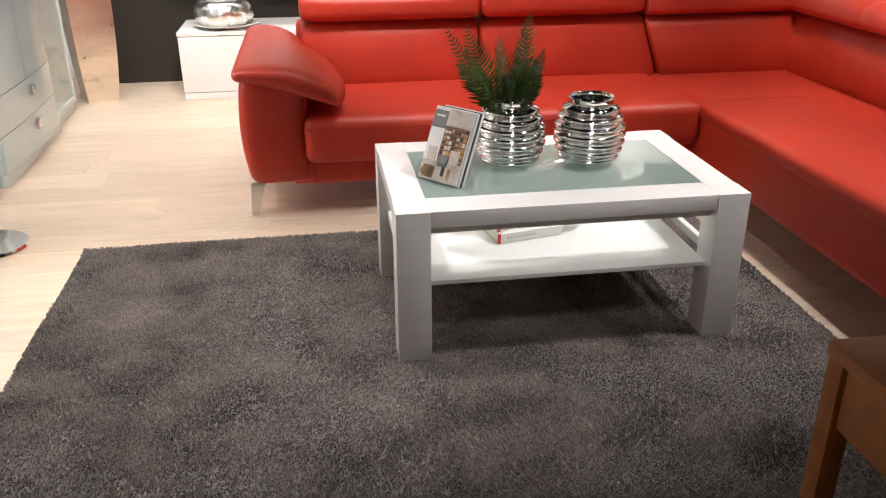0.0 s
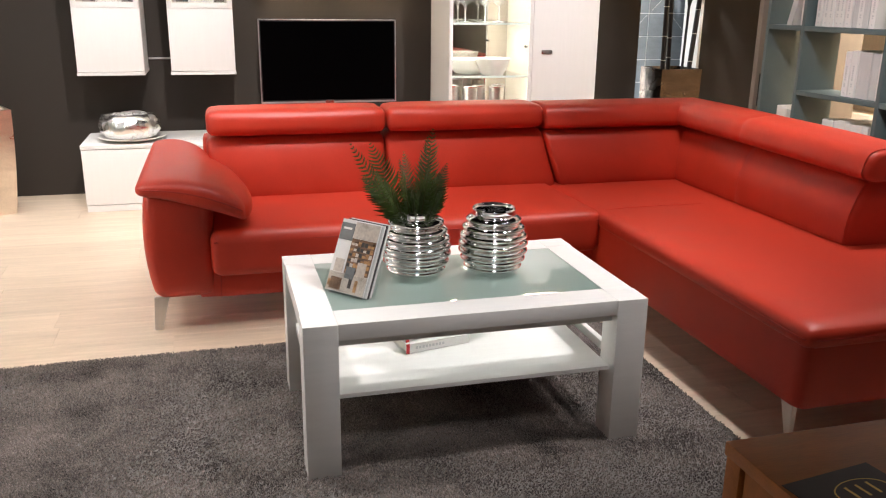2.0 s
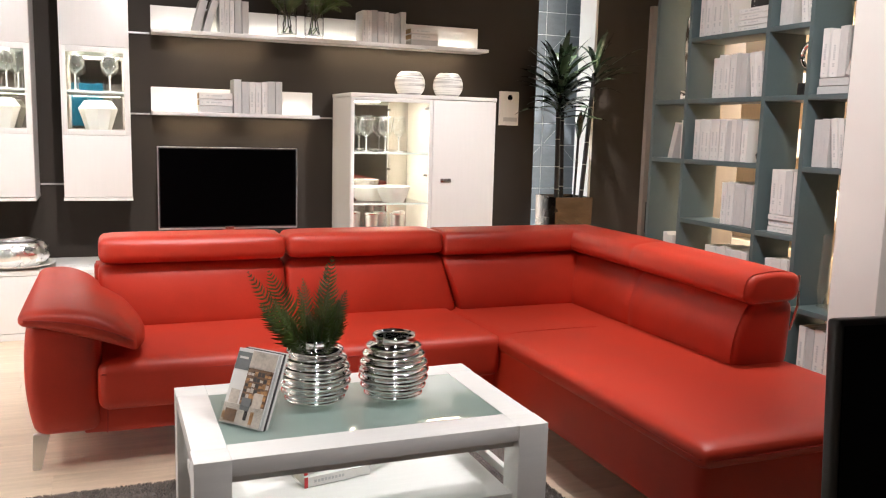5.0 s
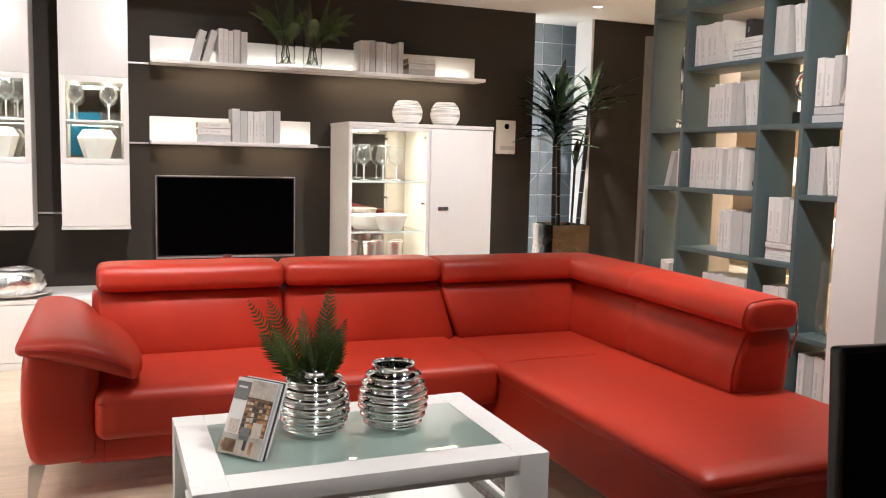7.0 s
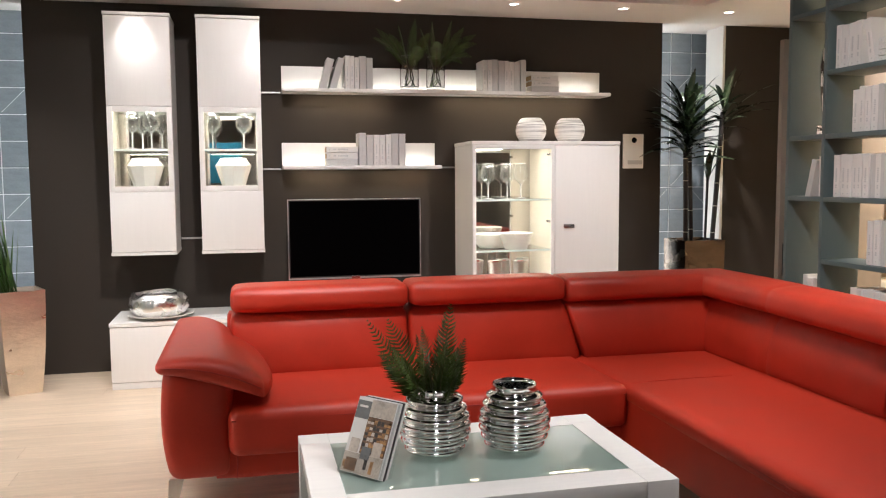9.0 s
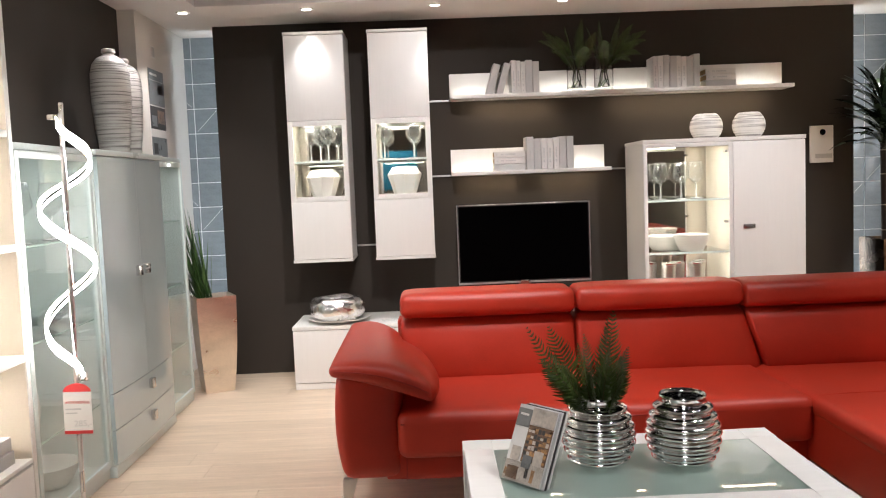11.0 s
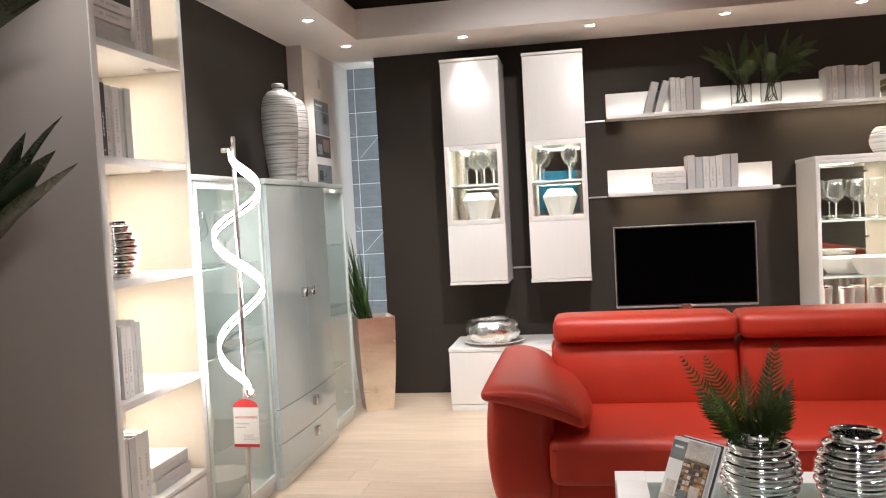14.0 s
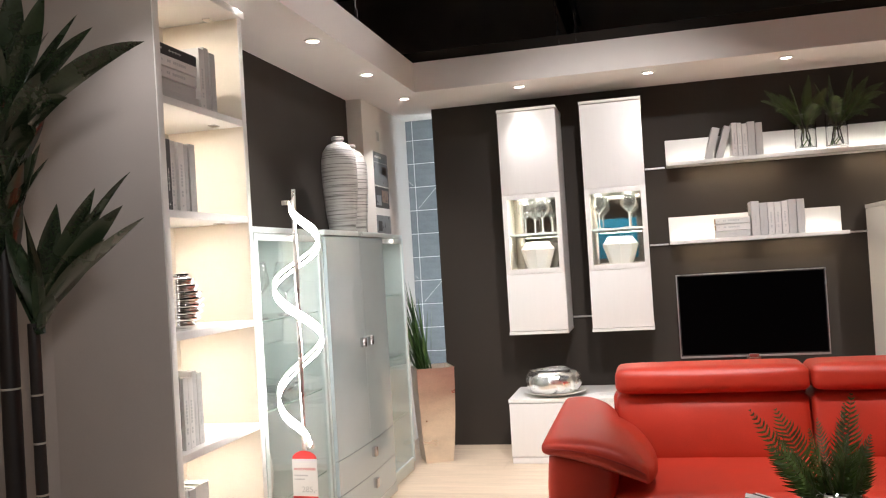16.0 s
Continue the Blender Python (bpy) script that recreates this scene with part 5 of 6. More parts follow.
def ribbed_vase(at, label, ribs=7):
    """A chrome glass vase with stacked ring-shaped ribs."""
    x, y, z = at
    ob = thing("ribbed_vase", at, label, "vase", "silver ribbed vases")
    prof = [(0, z), (0.056, z), (0.062, z + 0.004)]
    h = 0.186
    for k in range(ribs * 10 + 1):
        f = k / (ribs * 10)
        body = 0.0535 + 0.045 * math.sin(math.pi * (0.12 + 0.80 * f)) ** 0.9
        prof.append((body + 0.0180 * abs(math.sin(math.pi * ribs * f)) ** 0.85, z + 0.006 + h * f))
    prof += [(0.069, z + 0.197), (0.0695, z + 0.207), (0.071, z + 0.213), (0.067, z + 0.213), (0.065, z + 0.20), (0.08, z + 0.12), (0.05, z + 0.01), (0, z + 0.01)]
    part("body", lathe(prof, (x, y), 48), M_CHROME, ob, smooth=180)
    part("lip", lathe([(0.0665, z + 0.2115), (0.069, z + 0.2155), (0.0715, z + 0.2115)], (x, y), 48), M_CHROME, ob)
    return ob


V1, V2 = (0.572, 2.735), (0.828, 2.712)
ribbed_vase((*V1, TZ), "silver ribbed glass vase holding a fern")
ribbed_vase((*V2, TZ), "empty silver ribbed glass vase on the coffee table")
TABLE_FERN = ((-0.215, -0.05, 0.315, -0.005, 1.25), (-0.135, 0.06, 0.295, 0.0, 1.2), (-0.07, -0.07, 0.265, 0.0, 1.3), (-0.150, -0.10, 0.235, 0.02, 1.0), (0.030, -0.03, 0.325, -0.01, -1.3),
              (0.062, 0.03, 0.340, -0.01, -1.4), (0.085, -0.06, 0.245, 0.01, -1.0), (0.02, -0.10, 0.250, 0.01, 1.5), (0.095, 0.05, 0.19, 0.02, -0.9), (-0.16, 0.05, 0.19, 0.03, 0.9),
              (-0.04, -0.12, 0.18, 0.02, 1.2), (0.06, -0.11, 0.17, 0.02, -1.1), (-0.02, 0.09, 0.26, 0.0, 1.4))
fern((V1[0], V1[1], TZ + 0.125), "dark green artificial fern in the silver ribbed vase", TABLE_FERN, 31, 0.058, 24)

# Brochures in an acrylic stand
BR = (0.305, 2.565, TZ)
br = thing("brochure", BR, "furniture brochures leaning in a clear acrylic stand", "brochure")
bs = thing("brochure_stand", BR, "clear acrylic brochure stand on the coffee table", "stand")
tilt = pose(*BR, 0, 0, -50) @ pose(0, 0, 0.004, -25, 0, 0) @ Matrix.Diagonal((1.02, 1, 1.07, 1))


def tilted(name, dims, mat, parent, label=""):
    bm = box(*dims, 0.0008, seg=1)
    bm.transform(tilt)
    return part(name, bm, mat, parent, label)


tilted("booklet", (-0.074, 0.074, 0.000, 0.004, 0.006, 0.215), M_CARD, br, "white cover of the front booklet")
tilted("cover_band", (-0.072, -0.02, -0.0012, -0.0002, 0.155, 0.205), M_PHOTO_C, br, "grey title band")
tilted("title_bar", (-0.062, -0.03, -0.0020, -0.0013, 0.186, 0.192), M_CARD, br, "unreadable white title")
tilted("cover_photo", (-0.019, 0.073, -0.0012, -0.0002, 0.165, 0.212), M_PHOTO_B, br, "pale ceiling in the cover photo")
tilted("cover_photo", (-0.019, 0.073, -0.0012, -0.0002, 0.062, 0.164), M_PHOTO_A, br, "brown shelves in the cover photo")
tilted("cover_photo", (-0.072, 0.073, -0.0012, -0.0002, 0.008, 0.061), M_PHOTO_B, br, "pale floor in the cover photo")
cells = random.Random(8)
shades = {"dark": bmesh.new(), "warm": bmesh.new(), "pale": bmesh.new()}
for i in range(7):
    for j in range(6):
        a, b = -0.016 + 0.0125 * i, 0.067 + 0.0155 * j
        box(a, a + 0.0105, -0.0018, -0.0013, b, b + cells.choice((0.007, 0.010, 0.012)), bm=shades[cells.choice(("dark", "dark", "warm", "pale", "warm"))])
for i in range(5):
    a = -0.066 + 0.025 * i + cells.uniform(-0.004, 0.004)
    box(a, a + cells.uniform(0.008, 0.018), -0.0018, -0.0013, 0.012 + cells.uniform(0, 0.012), 0.036 + cells.uniform(0, 0.018), bm=shades[("warm", "dark", "pale", "dark", "warm")[i]])
for key, mat in (("dark", M_BOOK_DARK), ("warm", M_PHOTO_WARM), ("pale", M_PHOTO_B)):
    shades[key].transform(tilt)
    tagged(part("cover_detail", shades[key], mat, br, "small fields of the cover photo"), "small fields of the cover photo", kind="stuff")
tilted("cover_photo", (-0.060, -0.018, -0.0020, -0.0013, 0.012, 0.046), M_PHOTO_A, br, "brown table in the cover photo")
tilted("cover_photo", (0.026, 0.060, -0.0020, -0.0013, 0.058, 0.100), M_PHOTO_B, br, "white armchair in the cover photo")
tilted("cover_photo", (-0.012, 0.022, -0.0020, -0.0013, 0.048, 0.082), M_PHOTO_C, br, "grey armchair in the cover photo")
tilted("cover_photo", (-0.060, -0.026, -0.0020, -0.0013, 0.062, 0.100), M_PHOTO_B, br, "glasses in the cover photo")
for k in range(4):
    tilted("booklet", (-0.074, 0.074, 0.006 + 0.010 * k, 0.013 + 0.010 * k, 0.006, 0.213 + 0.004 * k), (M_BOOK_GREY, M_CARD, M_BOOK_DARK, M_CARD)[k], br)
tilted("front_plate", (-0.078, 0.078, -0.007, -0.004, 0.0, 0.060), M_ACRYLIC, bs)
tilted("back_plate", (-0.078, 0.078, 0.050, 0.053, 0.0, 0.190), M_ACRYLIC, bs)
tilted("tray", (-0.078, 0.078, -0.0035, 0.0495, 0.0, 0.003), M_ACRYLIC, bs)
for ob in bs.children:
    ob.visible_shadow = False

# Two books on the lower shelf
LB = pose(0.509, 2.596, 0.252, 0, 0, 11)
put_book("t", LB, 0.0, 0, 0.001, 0, True, 0.034, 0.225, 0.16)
put_book("t", LB @ pose(0.004, 0.012, 0, 0, 0, 11), 0.0, 0, 0.036, 0, True, 0.034, 0.225, 0.16)

# Rug: a backing and a dense pile ------------------------------------------
RX0, RX1, RY0, RY1 = -0.955, 1.520, 0.0, 3.360
rug = thing("rug", ((RX0 + RX1) / 2, 2.0, 0), "thick mottled grey pile rug under the coffee table", "rug")
part("backing", box(RX0, RX1, RY0, RY1, 0.0, 0.006, 0.002), M_RUG_BASE, rug)


def pile(x0, x1, y0, y1, count, seed):
    rng = np.random.default_rng(seed)
    px, py = rng.uniform(x0, x1, count), rng.uniform(y0, y1, count)
    field = np.zeros(count)
    for k in range(14):
        a, f, ph = rng.uniform(0, 6.28), rng.uniform(4, 18), rng.uniform(0, 6.28)
        field += np.sin((px * math.cos(a) + py * math.sin(a)) * f + ph + 1.3 * np.sin(px * 3.1 * math.sin(ph) + py * 2.6))
    field /= 2.6
    small = np.zeros(count)
    for k in range(16):
        a, f, ph = rng.uniform(0, 6.28), rng.uniform(80, 260), rng.uniform(0, 6.28)
        small += np.sin((px * math.cos(a) + py * math.sin(a)) * f + ph + 2.0 * np.sin(px * 23 * math.sin(ph) + py * 19))
    small /= 2.8
    field = np.clip(field * 0.6 + small * 0.45, -1.0, 1.0)
    az = field * 1.3 + rng.normal(0, 0.6, count) + 1.2
    tall = rng.uniform(0.0085, 0.0125, count) * (1 + 0.16 * field)
    lean = tall * (0.55 + 0.22 * field) + rng.normal(0, 0.0018, count)
    ang = rng.uniform(0, math.pi, count)
    w = 0.0015
    cx, cy = np.cos(ang) * w, np.sin(ang) * w
    tx, ty = np.clip(px + np.cos(az) * lean, x0 - 0.003, x1 + 0.003), np.clip(py + np.sin(az) * lean, y0 - 0.003, y1 + 0.003)
    co = np.empty((count, 4, 3))
    z0 = np.full(count, 0.004)
    co[:, 0] = np.stack([px - cx, py - cy, z0], 1)
    co[:, 1] = np.stack([px + cx, py + cy, z0], 1)
    co[:, 2] = np.stack([tx + cx * 0.8, ty + cy * 0.8, tall], 1)
    co[:, 3] = np.stack([tx - cx * 0.8, ty - cy * 0.8, tall], 1)
    me = bpy.data.meshes.new("tufted_surface")
    me.vertices.add(count * 4)
    me.vertices.foreach_set("co", (co - np.array([rug.location.x, rug.location.y, 0])).ravel())
    me.loops.add(count * 4)
    me.loops.foreach_set("vertex_index", np.arange(count * 4))
    me.polygons.add(count)
    me.polygons.foreach_set("loop_start", np.arange(0, count * 4, 4))
    me.polygons.foreach_set("loop_total", np.full(count, 4))
    me.update()
    me.validate()
    me.materials.append(M_RUG)
    ob = new("tufted_surface", me)
    ob.parent = rug
    return tagged(ob, "dense grey tufts", kind="stuff")


pile(RX0, RX1, 1.0, RY1, 520000, 3)

# Cherry side table, leaflet and screen ------------------------------------
st = thing("side_table", (1.40, 1.1, 0), "cherry wood side table with a drawer", "side table")
DX0, DX1, DY0, DY1, DZ = 0.915, 1.95, 0.86, 1.485, 0.50
part("top", box(DX0, DX1, DY0, DY1, DZ - 0.030, DZ, 0.004), M_CHERRY, st)
for x in (DX0 + 0.004, DX1 - 0.050):
    for y in (DY0 + 0.004, DY1 - 0.050):
        part("leg", box(x, x + 0.046, y, y + 0.046, 0.0, DZ - 0.031, 0.003), M_CHERRY, st)
part("drawer", box(DX0 + 0.012, DX0 + 0.032, DY0 + 0.055, DY1 - 0.056, DZ - 0.170, DZ - 0.038, 0.003), M_CHERRY, st, "plain drawer front")
part("rail", box(DX0 + 0.055, DX1 - 0.055, DY1 - 0.030, DY1 - 0.010, DZ - 0.150, DZ - 0.032), M_CHERRY, st)
part("rail", box(DX0 + 0.055, DX1 - 0.055, DY0 + 0.010, DY0 + 0.030, DZ - 0.150, DZ - 0.032), M_CHERRY, st)
part("back_panel", box(DX1 - 0.030, DX1 - 0.012, DY0 + 0.055, DY1 - 0.056, 0.08, DZ - 0.038), M_CHERRY, st)
# black board added to imitate the dark void under the drawer
part("lower_shelf", box(DX0 + 0.06, DX1 - 0.04, DY0 + 0.03, DY1 - 0.03, 0.07, 0.09), M_BLACK, st)

lf = thing("leaflet", (1.02, 1.24, DZ), "black leaflet with a gold number on the side table", "leaflet")
turn = pose(1.035, 1.255, DZ + 0.001, 0, 0, 8)
bm = box(-0.105, 0.105, -0.075, 0.075, 0, 0.0015)
bm.transform(turn)
part("sheet", bm, M_BOOK_DARK, lf)
bm = bmesh.new()
for i in range(40):
    a, b2 = 2 * math.pi * i / 40, 2 * math.pi * (i + 1) / 40
    vs = [bm.verts.new((0.02 + r * 0.062 * math.cos(q), 0.005 + r * 0.036 * math.sin(q), 0.002)) for r, q in ((1, a), (1, b2), (0.94, b2), (0.94, a))]
    bm.faces.new(vs)
bm.transform(turn)
part("gold_ring", bm, M_GOLD, lf)
lettering("111", 0.052, M_GOLD, "gold_number", lf, Matrix.Translation(-lf.location) @ turn @ pose(0.02, 0.005, 0.0022))

mo = thing("monitor", (1.46, 1.30, DZ), "black glossy screen standing on the side table", "monitor")
slant = pose(1.245, 1.30, DZ + 0.02, -4, 0, -6)


def mon(name, dims, mat, label="", bev=0.02):
    bm = box(*dims, bev, seg=4) if bev else box(*dims)
    bm.transform(slant)
    return part(name, bm, mat, mo, label)


mon("housing", (0.0, 0.56, 0.0, 0.035, 0.0, 0.50), M_BLACK, bev=0.012)
mon("screen", (0.012, 0.548, -0.004, -0.0005, 0.02, 0.488), M_BLACK_GLOSS, "dark glossy glass", 0)
mon("base", (0.10, 0.46, -0.04, 0.12, -0.019, -0.002), M_BLACK, bev=0.004)

# Green glass cabinet ------------------------------------------------------
gc = thing("glass_cabinet", (-1.66, 4.55, 0), "pale green lacquered display cabinet with glass side sections", "cabinet")
GXF, GXB = -1.512, -1.855           # front of the side sections, back
GY = (3.46, 4.20, 5.14, 5.66)       # start, middle section from and to, end
GM = -1.470                         # front of the proud middle section
part("plinth", box(GXB, GXF + 0.004, GY[0], GY[3], 0.0, 0.055, 0.002), M_GREEN_FRAME, gc)
part("top", box(GXB, GXF + 0.012, GY[0] - 0.004, GY[3] + 0.01, 1.552, 1.580, 0.004), M_GREEN_FRAME, gc)
part("top_front", box(GXF + 0.0125, GM + 0.012, GY[1] - 0.03, GY[2] + 0.03, 1.552, 1.580, 0.004), M_GREEN_FRAME, gc)
for y in (GY[0], GY[1], GY[2] - 0.018, GY[3] - 0.018):
    part("upright", box(GXB, GXF, y, y + 0.018, 0.056, 1.551, 0.001), M_GREEN_FRAME, gc)
part("back", box(GXB - 0.003, GXB + 0.006, GY[0] + 0.02, GY[3] - 0.02, 0.056, 1.551), M_GREEN_FRAME, gc)
part("middle_plinth", box(GXF + 0.005, GM, GY[1] - 0.01, GY[2] + 0.01, 0.0, 0.055, 0.002), M_GREEN_FRAME, gc)
yc = (GY[1] + GY[2]) / 2
part("middle_side", box(GXF + 0.0005, GM - 0.0185, GY[1] - 0.003, GY[1] + 0.016, 0.056, 1.551, 0.001), M_GREEN_FRAME, gc)
part("middle_side", box(GXF + 0.0005, GM - 0.0185, GY[2] - 0.016, GY[2] + 0.003, 0.056, 1.551, 0.001), M_GREEN_FRAME, gc)


def bowed_front(y0, y1, z0, z1):
    """A slightly bowed lacquered front."""
    bm = bmesh.new()
    n = 10
    cols = []
    for i in range(n + 1):
        y = y0 + (y1 - y0) * i / n
        x = GM + 0.016 * (1 - ((y - yc) / ((GY[2] - GY[1]) / 2)) ** 2)
        cols.append([bm.verts.new(p) for p in ((x - 0.018, y, z0), (x, y, z0), (x, y, z1), (x - 0.018, y, z1))])
    for a, b in zip(cols, cols[1:]):
        for k in range(4):
            bm.faces.new((a[k], a[(k + 1) % 4], b[(k + 1) % 4], b[k]))
    bm.faces.new(cols[0])
    bm.faces.new(cols[-1])
    return bm


def square_knob(y, z, parent):
    x = GM + 0.016
    part("knob", box(x - 0.002, x + 0.024, y - 0.021, y + 0.021, z - 0.026, z + 0.026, 0.003), M_STEEL, parent, "square steel knob")


for a, b, ky in ((GY[1] + 0.004, yc - 0.0015, yc - 0.06), (yc + 0.0015, GY[2] - 0.004, yc + 0.06)):
    d = part("door", bowed_front(a, b, 0.408, 1.546), M_GREEN_LACQ, gc, "glossy pale green door", smooth=30)
    square_knob(ky, 0.965, d)
for z0, z1 in ((0.060, 0.226), (0.230, 0.404)):
    d = part("drawer", bowed_front(GY[1] + 0.004, GY[2] - 0.004, z0, z1), M_GREEN_LACQ, gc, "glossy pale green drawer", smooth=30)
    square_knob(yc + 0.02, (z0 + z1) / 2 + 0.03, d)


def glass_section(y0, y1, shelves):
    fr = bmesh.new()
    f = 0.03
    box(GXF, GXF + 0.018, y0, y0 + f, 0.058, 1.550, 0.002, fr)
    box(GXF, GXF + 0.018, y1 - f, y1, 0.058, 1.550, 0.002, fr)
    box(GXF, GXF + 0.018, y0 + f, y1 - f, 1.520, 1.550, 0.002, fr)
    box(GXF, GXF + 0.018, y0 + f, y1 - f, 0.058, 0.090, 0.002, fr)
    d = part("glass_door", fr, M_GREEN_FRAME, gc, "glass door in a pale green frame")
    part("pane", box(GXF + 0.008, GXF + 0.011, y0 + f - 0.002, y1 - f + 0.002, 0.088, 1.522), M_PANE_GREEN, d).visible_shadow = False
    for z in shelves:
        s = part("glass_shelf", box(GXB + 0.01, GXF - 0.014, y0 + 0.02, y1 - 0.02, z, z + 0.007), M_PANE_GREEN, gc, "clear glass shelf")
        s.visible_shadow = False
        part("shelf_edge", box(GXF - 0.0138, GXF - 0.0118, y0 + 0.02, y1 - 0.02, z, z + 0.007), M_SHELF_GLASS, s, "green glass edge coloured pale as if lit")
    cy = (y0 + y1) / 2
    strip((-1.62, cy, 1.540), (-1.64, cy, 0.5), 0.05, (y1 - y0) * 0.6, (1.3 if y0 < 4 else 1.2) * (y1 - y0) / 0.74)


glass_section(GY[0] + 0.004, GY[1] - 0.004, (0.365, 0.775, 1.165))
glass_section(GY[2] + 0.004, GY[3] - 0.004, (0.385, 0.778, 1.180))
round_bowl((-1.69, 3.95, 0.063), 0.14, 0.10, "white bowl at the bottom of the glass cabinet")
cb = thing("serving_dish", (-1.69, 3.95, 0.783), "clear cut-glass serving dish on a glass shelf", "dish")
part("body", lathe([(0, 0.783), (0.05, 0.783), (0.15, 0.850), (0.148, 0.854), (0.05, 0.789), (0, 0.789)], (-1.69, 3.95), 28), M_GLASS, cb, smooth=60)
part("rim", lathe([(0.147, 0.852), (0.151, 0.856), (0.153, 0.851)], (-1.69, 3.95), 28), M_GLASS, cb)


def ribbed_pot(x, y, z, h):
    """A straight white pot with shallow ribs under a flat lid."""
    sp = thing("ribbed_pot", (x, y, z), "white ribbed ceramic pot on a glass shelf", "pot", "white ribbed pots")
    prof = [(0, z), (0.085, z)]
    for k in range(41):
        f = k / 40
        prof.append((0.092 + 0.022 * math.sin(math.pi * (0.15 + 0.6 * f)) + 0.0022 * math.sin(2 * math.pi * 7 * f), z + 0.004 + (h - 0.03) * f))
    part("body", lathe(prof + [(0.08, z + h - 0.020), (0, z + h - 0.018)], (x, y), 36), M_CERAMIC, sp, smooth=60)
    lid = part("lid", lathe([(0.106, z + h - 0.0245), (0.109, z + h - 0.018), (0.07, z + h - 0.006), (0, z + h - 0.002)], (x, y), 36), M_CERAMIC, sp, smooth=60)
    part("lid_knob", lathe([(0, z + h - 0.004), (0.012, z + h - 0.002), (0.015, z + h + 0.014), (0, z + h + 0.02)], (x, y), 16), M_CERAMIC, lid)


ribbed_pot(-1.71, 3.66, 0.783, 0.24)
ribbed_pot(-1.70, 3.68, 0.373, 0.20)
for y, x in ((3.60, -1.63), (3.66, -1.72), (3.72, -1.62), (4.02, -1.62)):
    another_glass((x, y, 1.1735))


def tall_vase(at, h, r):
    ob = thing("tall_vase", at, "tall white bottle vase with grey bands on the cabinet", "vase", "tall banded vases")
    x, y, z = at
    prof = [(0, z), (r * 0.66, z)] + [(r * k, z + h * f) for f, k in ((0.03, 0.72), (0.25, 0.88), (0.5, 0.98), (0.65, 1.0), (0.78, 0.97), (0.86, 0.86), (0.92, 0.62), (0.945, 0.36), (0.955, 0.28), (0.965, 0.28), (0.975, 0.36), (1.0, 0.34))] + [(r * 0.26, z + h), (r * 0.22, z + h * 0.95), (0, z + h * 0.93)]
    part("body", lathe(prof, (x, y), 40), M_VASE_STRIPE, ob, smooth=60)
    part("lip", lathe([(r * 0.27, z + h), (r * 0.31, z + h + 0.004), (r * 0.35, z + h)], (x, y), 40), M_CERAMIC, ob)


tall_vase((-1.645, 4.93, 1.580), 0.578, 0.106)
tall_vase((-1.672, 5.22, 1.580), 0.568, 0.100)


def poster(y0, y1, z0, z1, blocks, label):
    ob = thing("poster", (-1.75, (y0 + y1) / 2, z0), label, "poster", "wall posters")
    part("sheet", box(-1.75, -1.746, y0, y1, z0, z1), M_CARD, ob)
    for i, (a, b, c, d, mat) in enumerate(blocks):
        part("printed_field", box(-1.7465, -1.7450 + 0.0006 * (i % 3), y0 + (y1 - y0) * a, y0 + (y1 - y0) * b, z0 + (z1 - z0) * c, z0 + (z1 - z0) * d), mat, ob)


poster(5.90, 6.22, 1.60, 2.20, ((0, 1, 0.88, 1, M_PHOTO_C), (0.08, 0.55, 0.93, 0.955, M_CARD), (0, 1, 0.60, 0.875, M_PHOTO_C), (0.12, 0.44, 0.66, 0.78, M_PHOTO_B), (0.50, 0.90, 0.62, 0.70, M_BOOK_DARK), (0.55, 0.88, 0.74, 0.84, M_PHOTO_A),
                                  (0, 1, 0.33, 0.585, M_BOOK_DARK), (0.08, 0.40, 0.36, 0.48, M_PHOTO_C), (0.46, 0.92, 0.40, 0.55, M_PHOTO_A), (0.50, 0.70, 0.42, 0.50, M_PHOTO_B), (0, 1, 0.02, 0.24, M_PHOTO_C), (0.10, 0.36, 0.05, 0.17, M_BOOK_DARK), (0.44, 0.88, 0.08, 0.19, M_PHOTO_B)), "printed poster with furniture photos on the white pier")
poster(6.00, 6.07, 2.28, 2.36, ((0.1, 0.9, 0.1, 0.9, M_BAR),), "small dark notice on the white pier")

# White bookcase with warm lit niches --------------------------------------
BX, BB, BY0, BY1, BZ = -1.470, -1.925, 2.745, 3.405, 2.435
bc = thing("bookcase", (-1.70, 3.08, 0), "tall white bookcase with warmly lit niches", "bookcase")
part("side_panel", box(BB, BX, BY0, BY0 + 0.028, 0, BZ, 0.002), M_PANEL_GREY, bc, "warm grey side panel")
part("side_panel", box(BB, BX, BY1 - 0.028, BY1, 0, BZ, 0.002), M_WHITE, bc)
part("front_strip", box(BX + 0.0005, BX + 0.006, BY0, BY0 + 0.034, 0, BZ, 0.001), M_WHITE, bc)
part("top", box(BB, BX + 0.012, BY0 - 0.006, BY1 + 0.006, BZ, BZ + 0.030, 0.003), M_WHITE, bc)
part("back", box(BB + 0.10, BB + 0.11, BY0 + 0.028, BY1 - 0.028, 0.36, BZ), M_CREAM, bc, "cream back panel")
for y0, y1 in ((BY0 + 0.028, BY0 + 0.0305), (BY1 - 0.0305, BY1 - 0.028)):
    part("niche_lining", box(BB + 0.11, BX - 0.004, y0, y1, 0.37, BZ - 0.002), M_CREAM, bc)
SHELVES = (1.985, 1.590, 1.165, 0.745)
for z in SHELVES:
    part("shelf", box(BB + 0.11, BX - 0.002, BY0 + 0.031, BY1 - 0.031, z, z + 0.027, 0.002), M_WHITE, bc)
part("cupboard", box(BB + 0.02, BX - 0.022, BY0 + 0.031, BY1 - 0.031, 0.0, 0.355, 0.002), M_WHITE, bc)
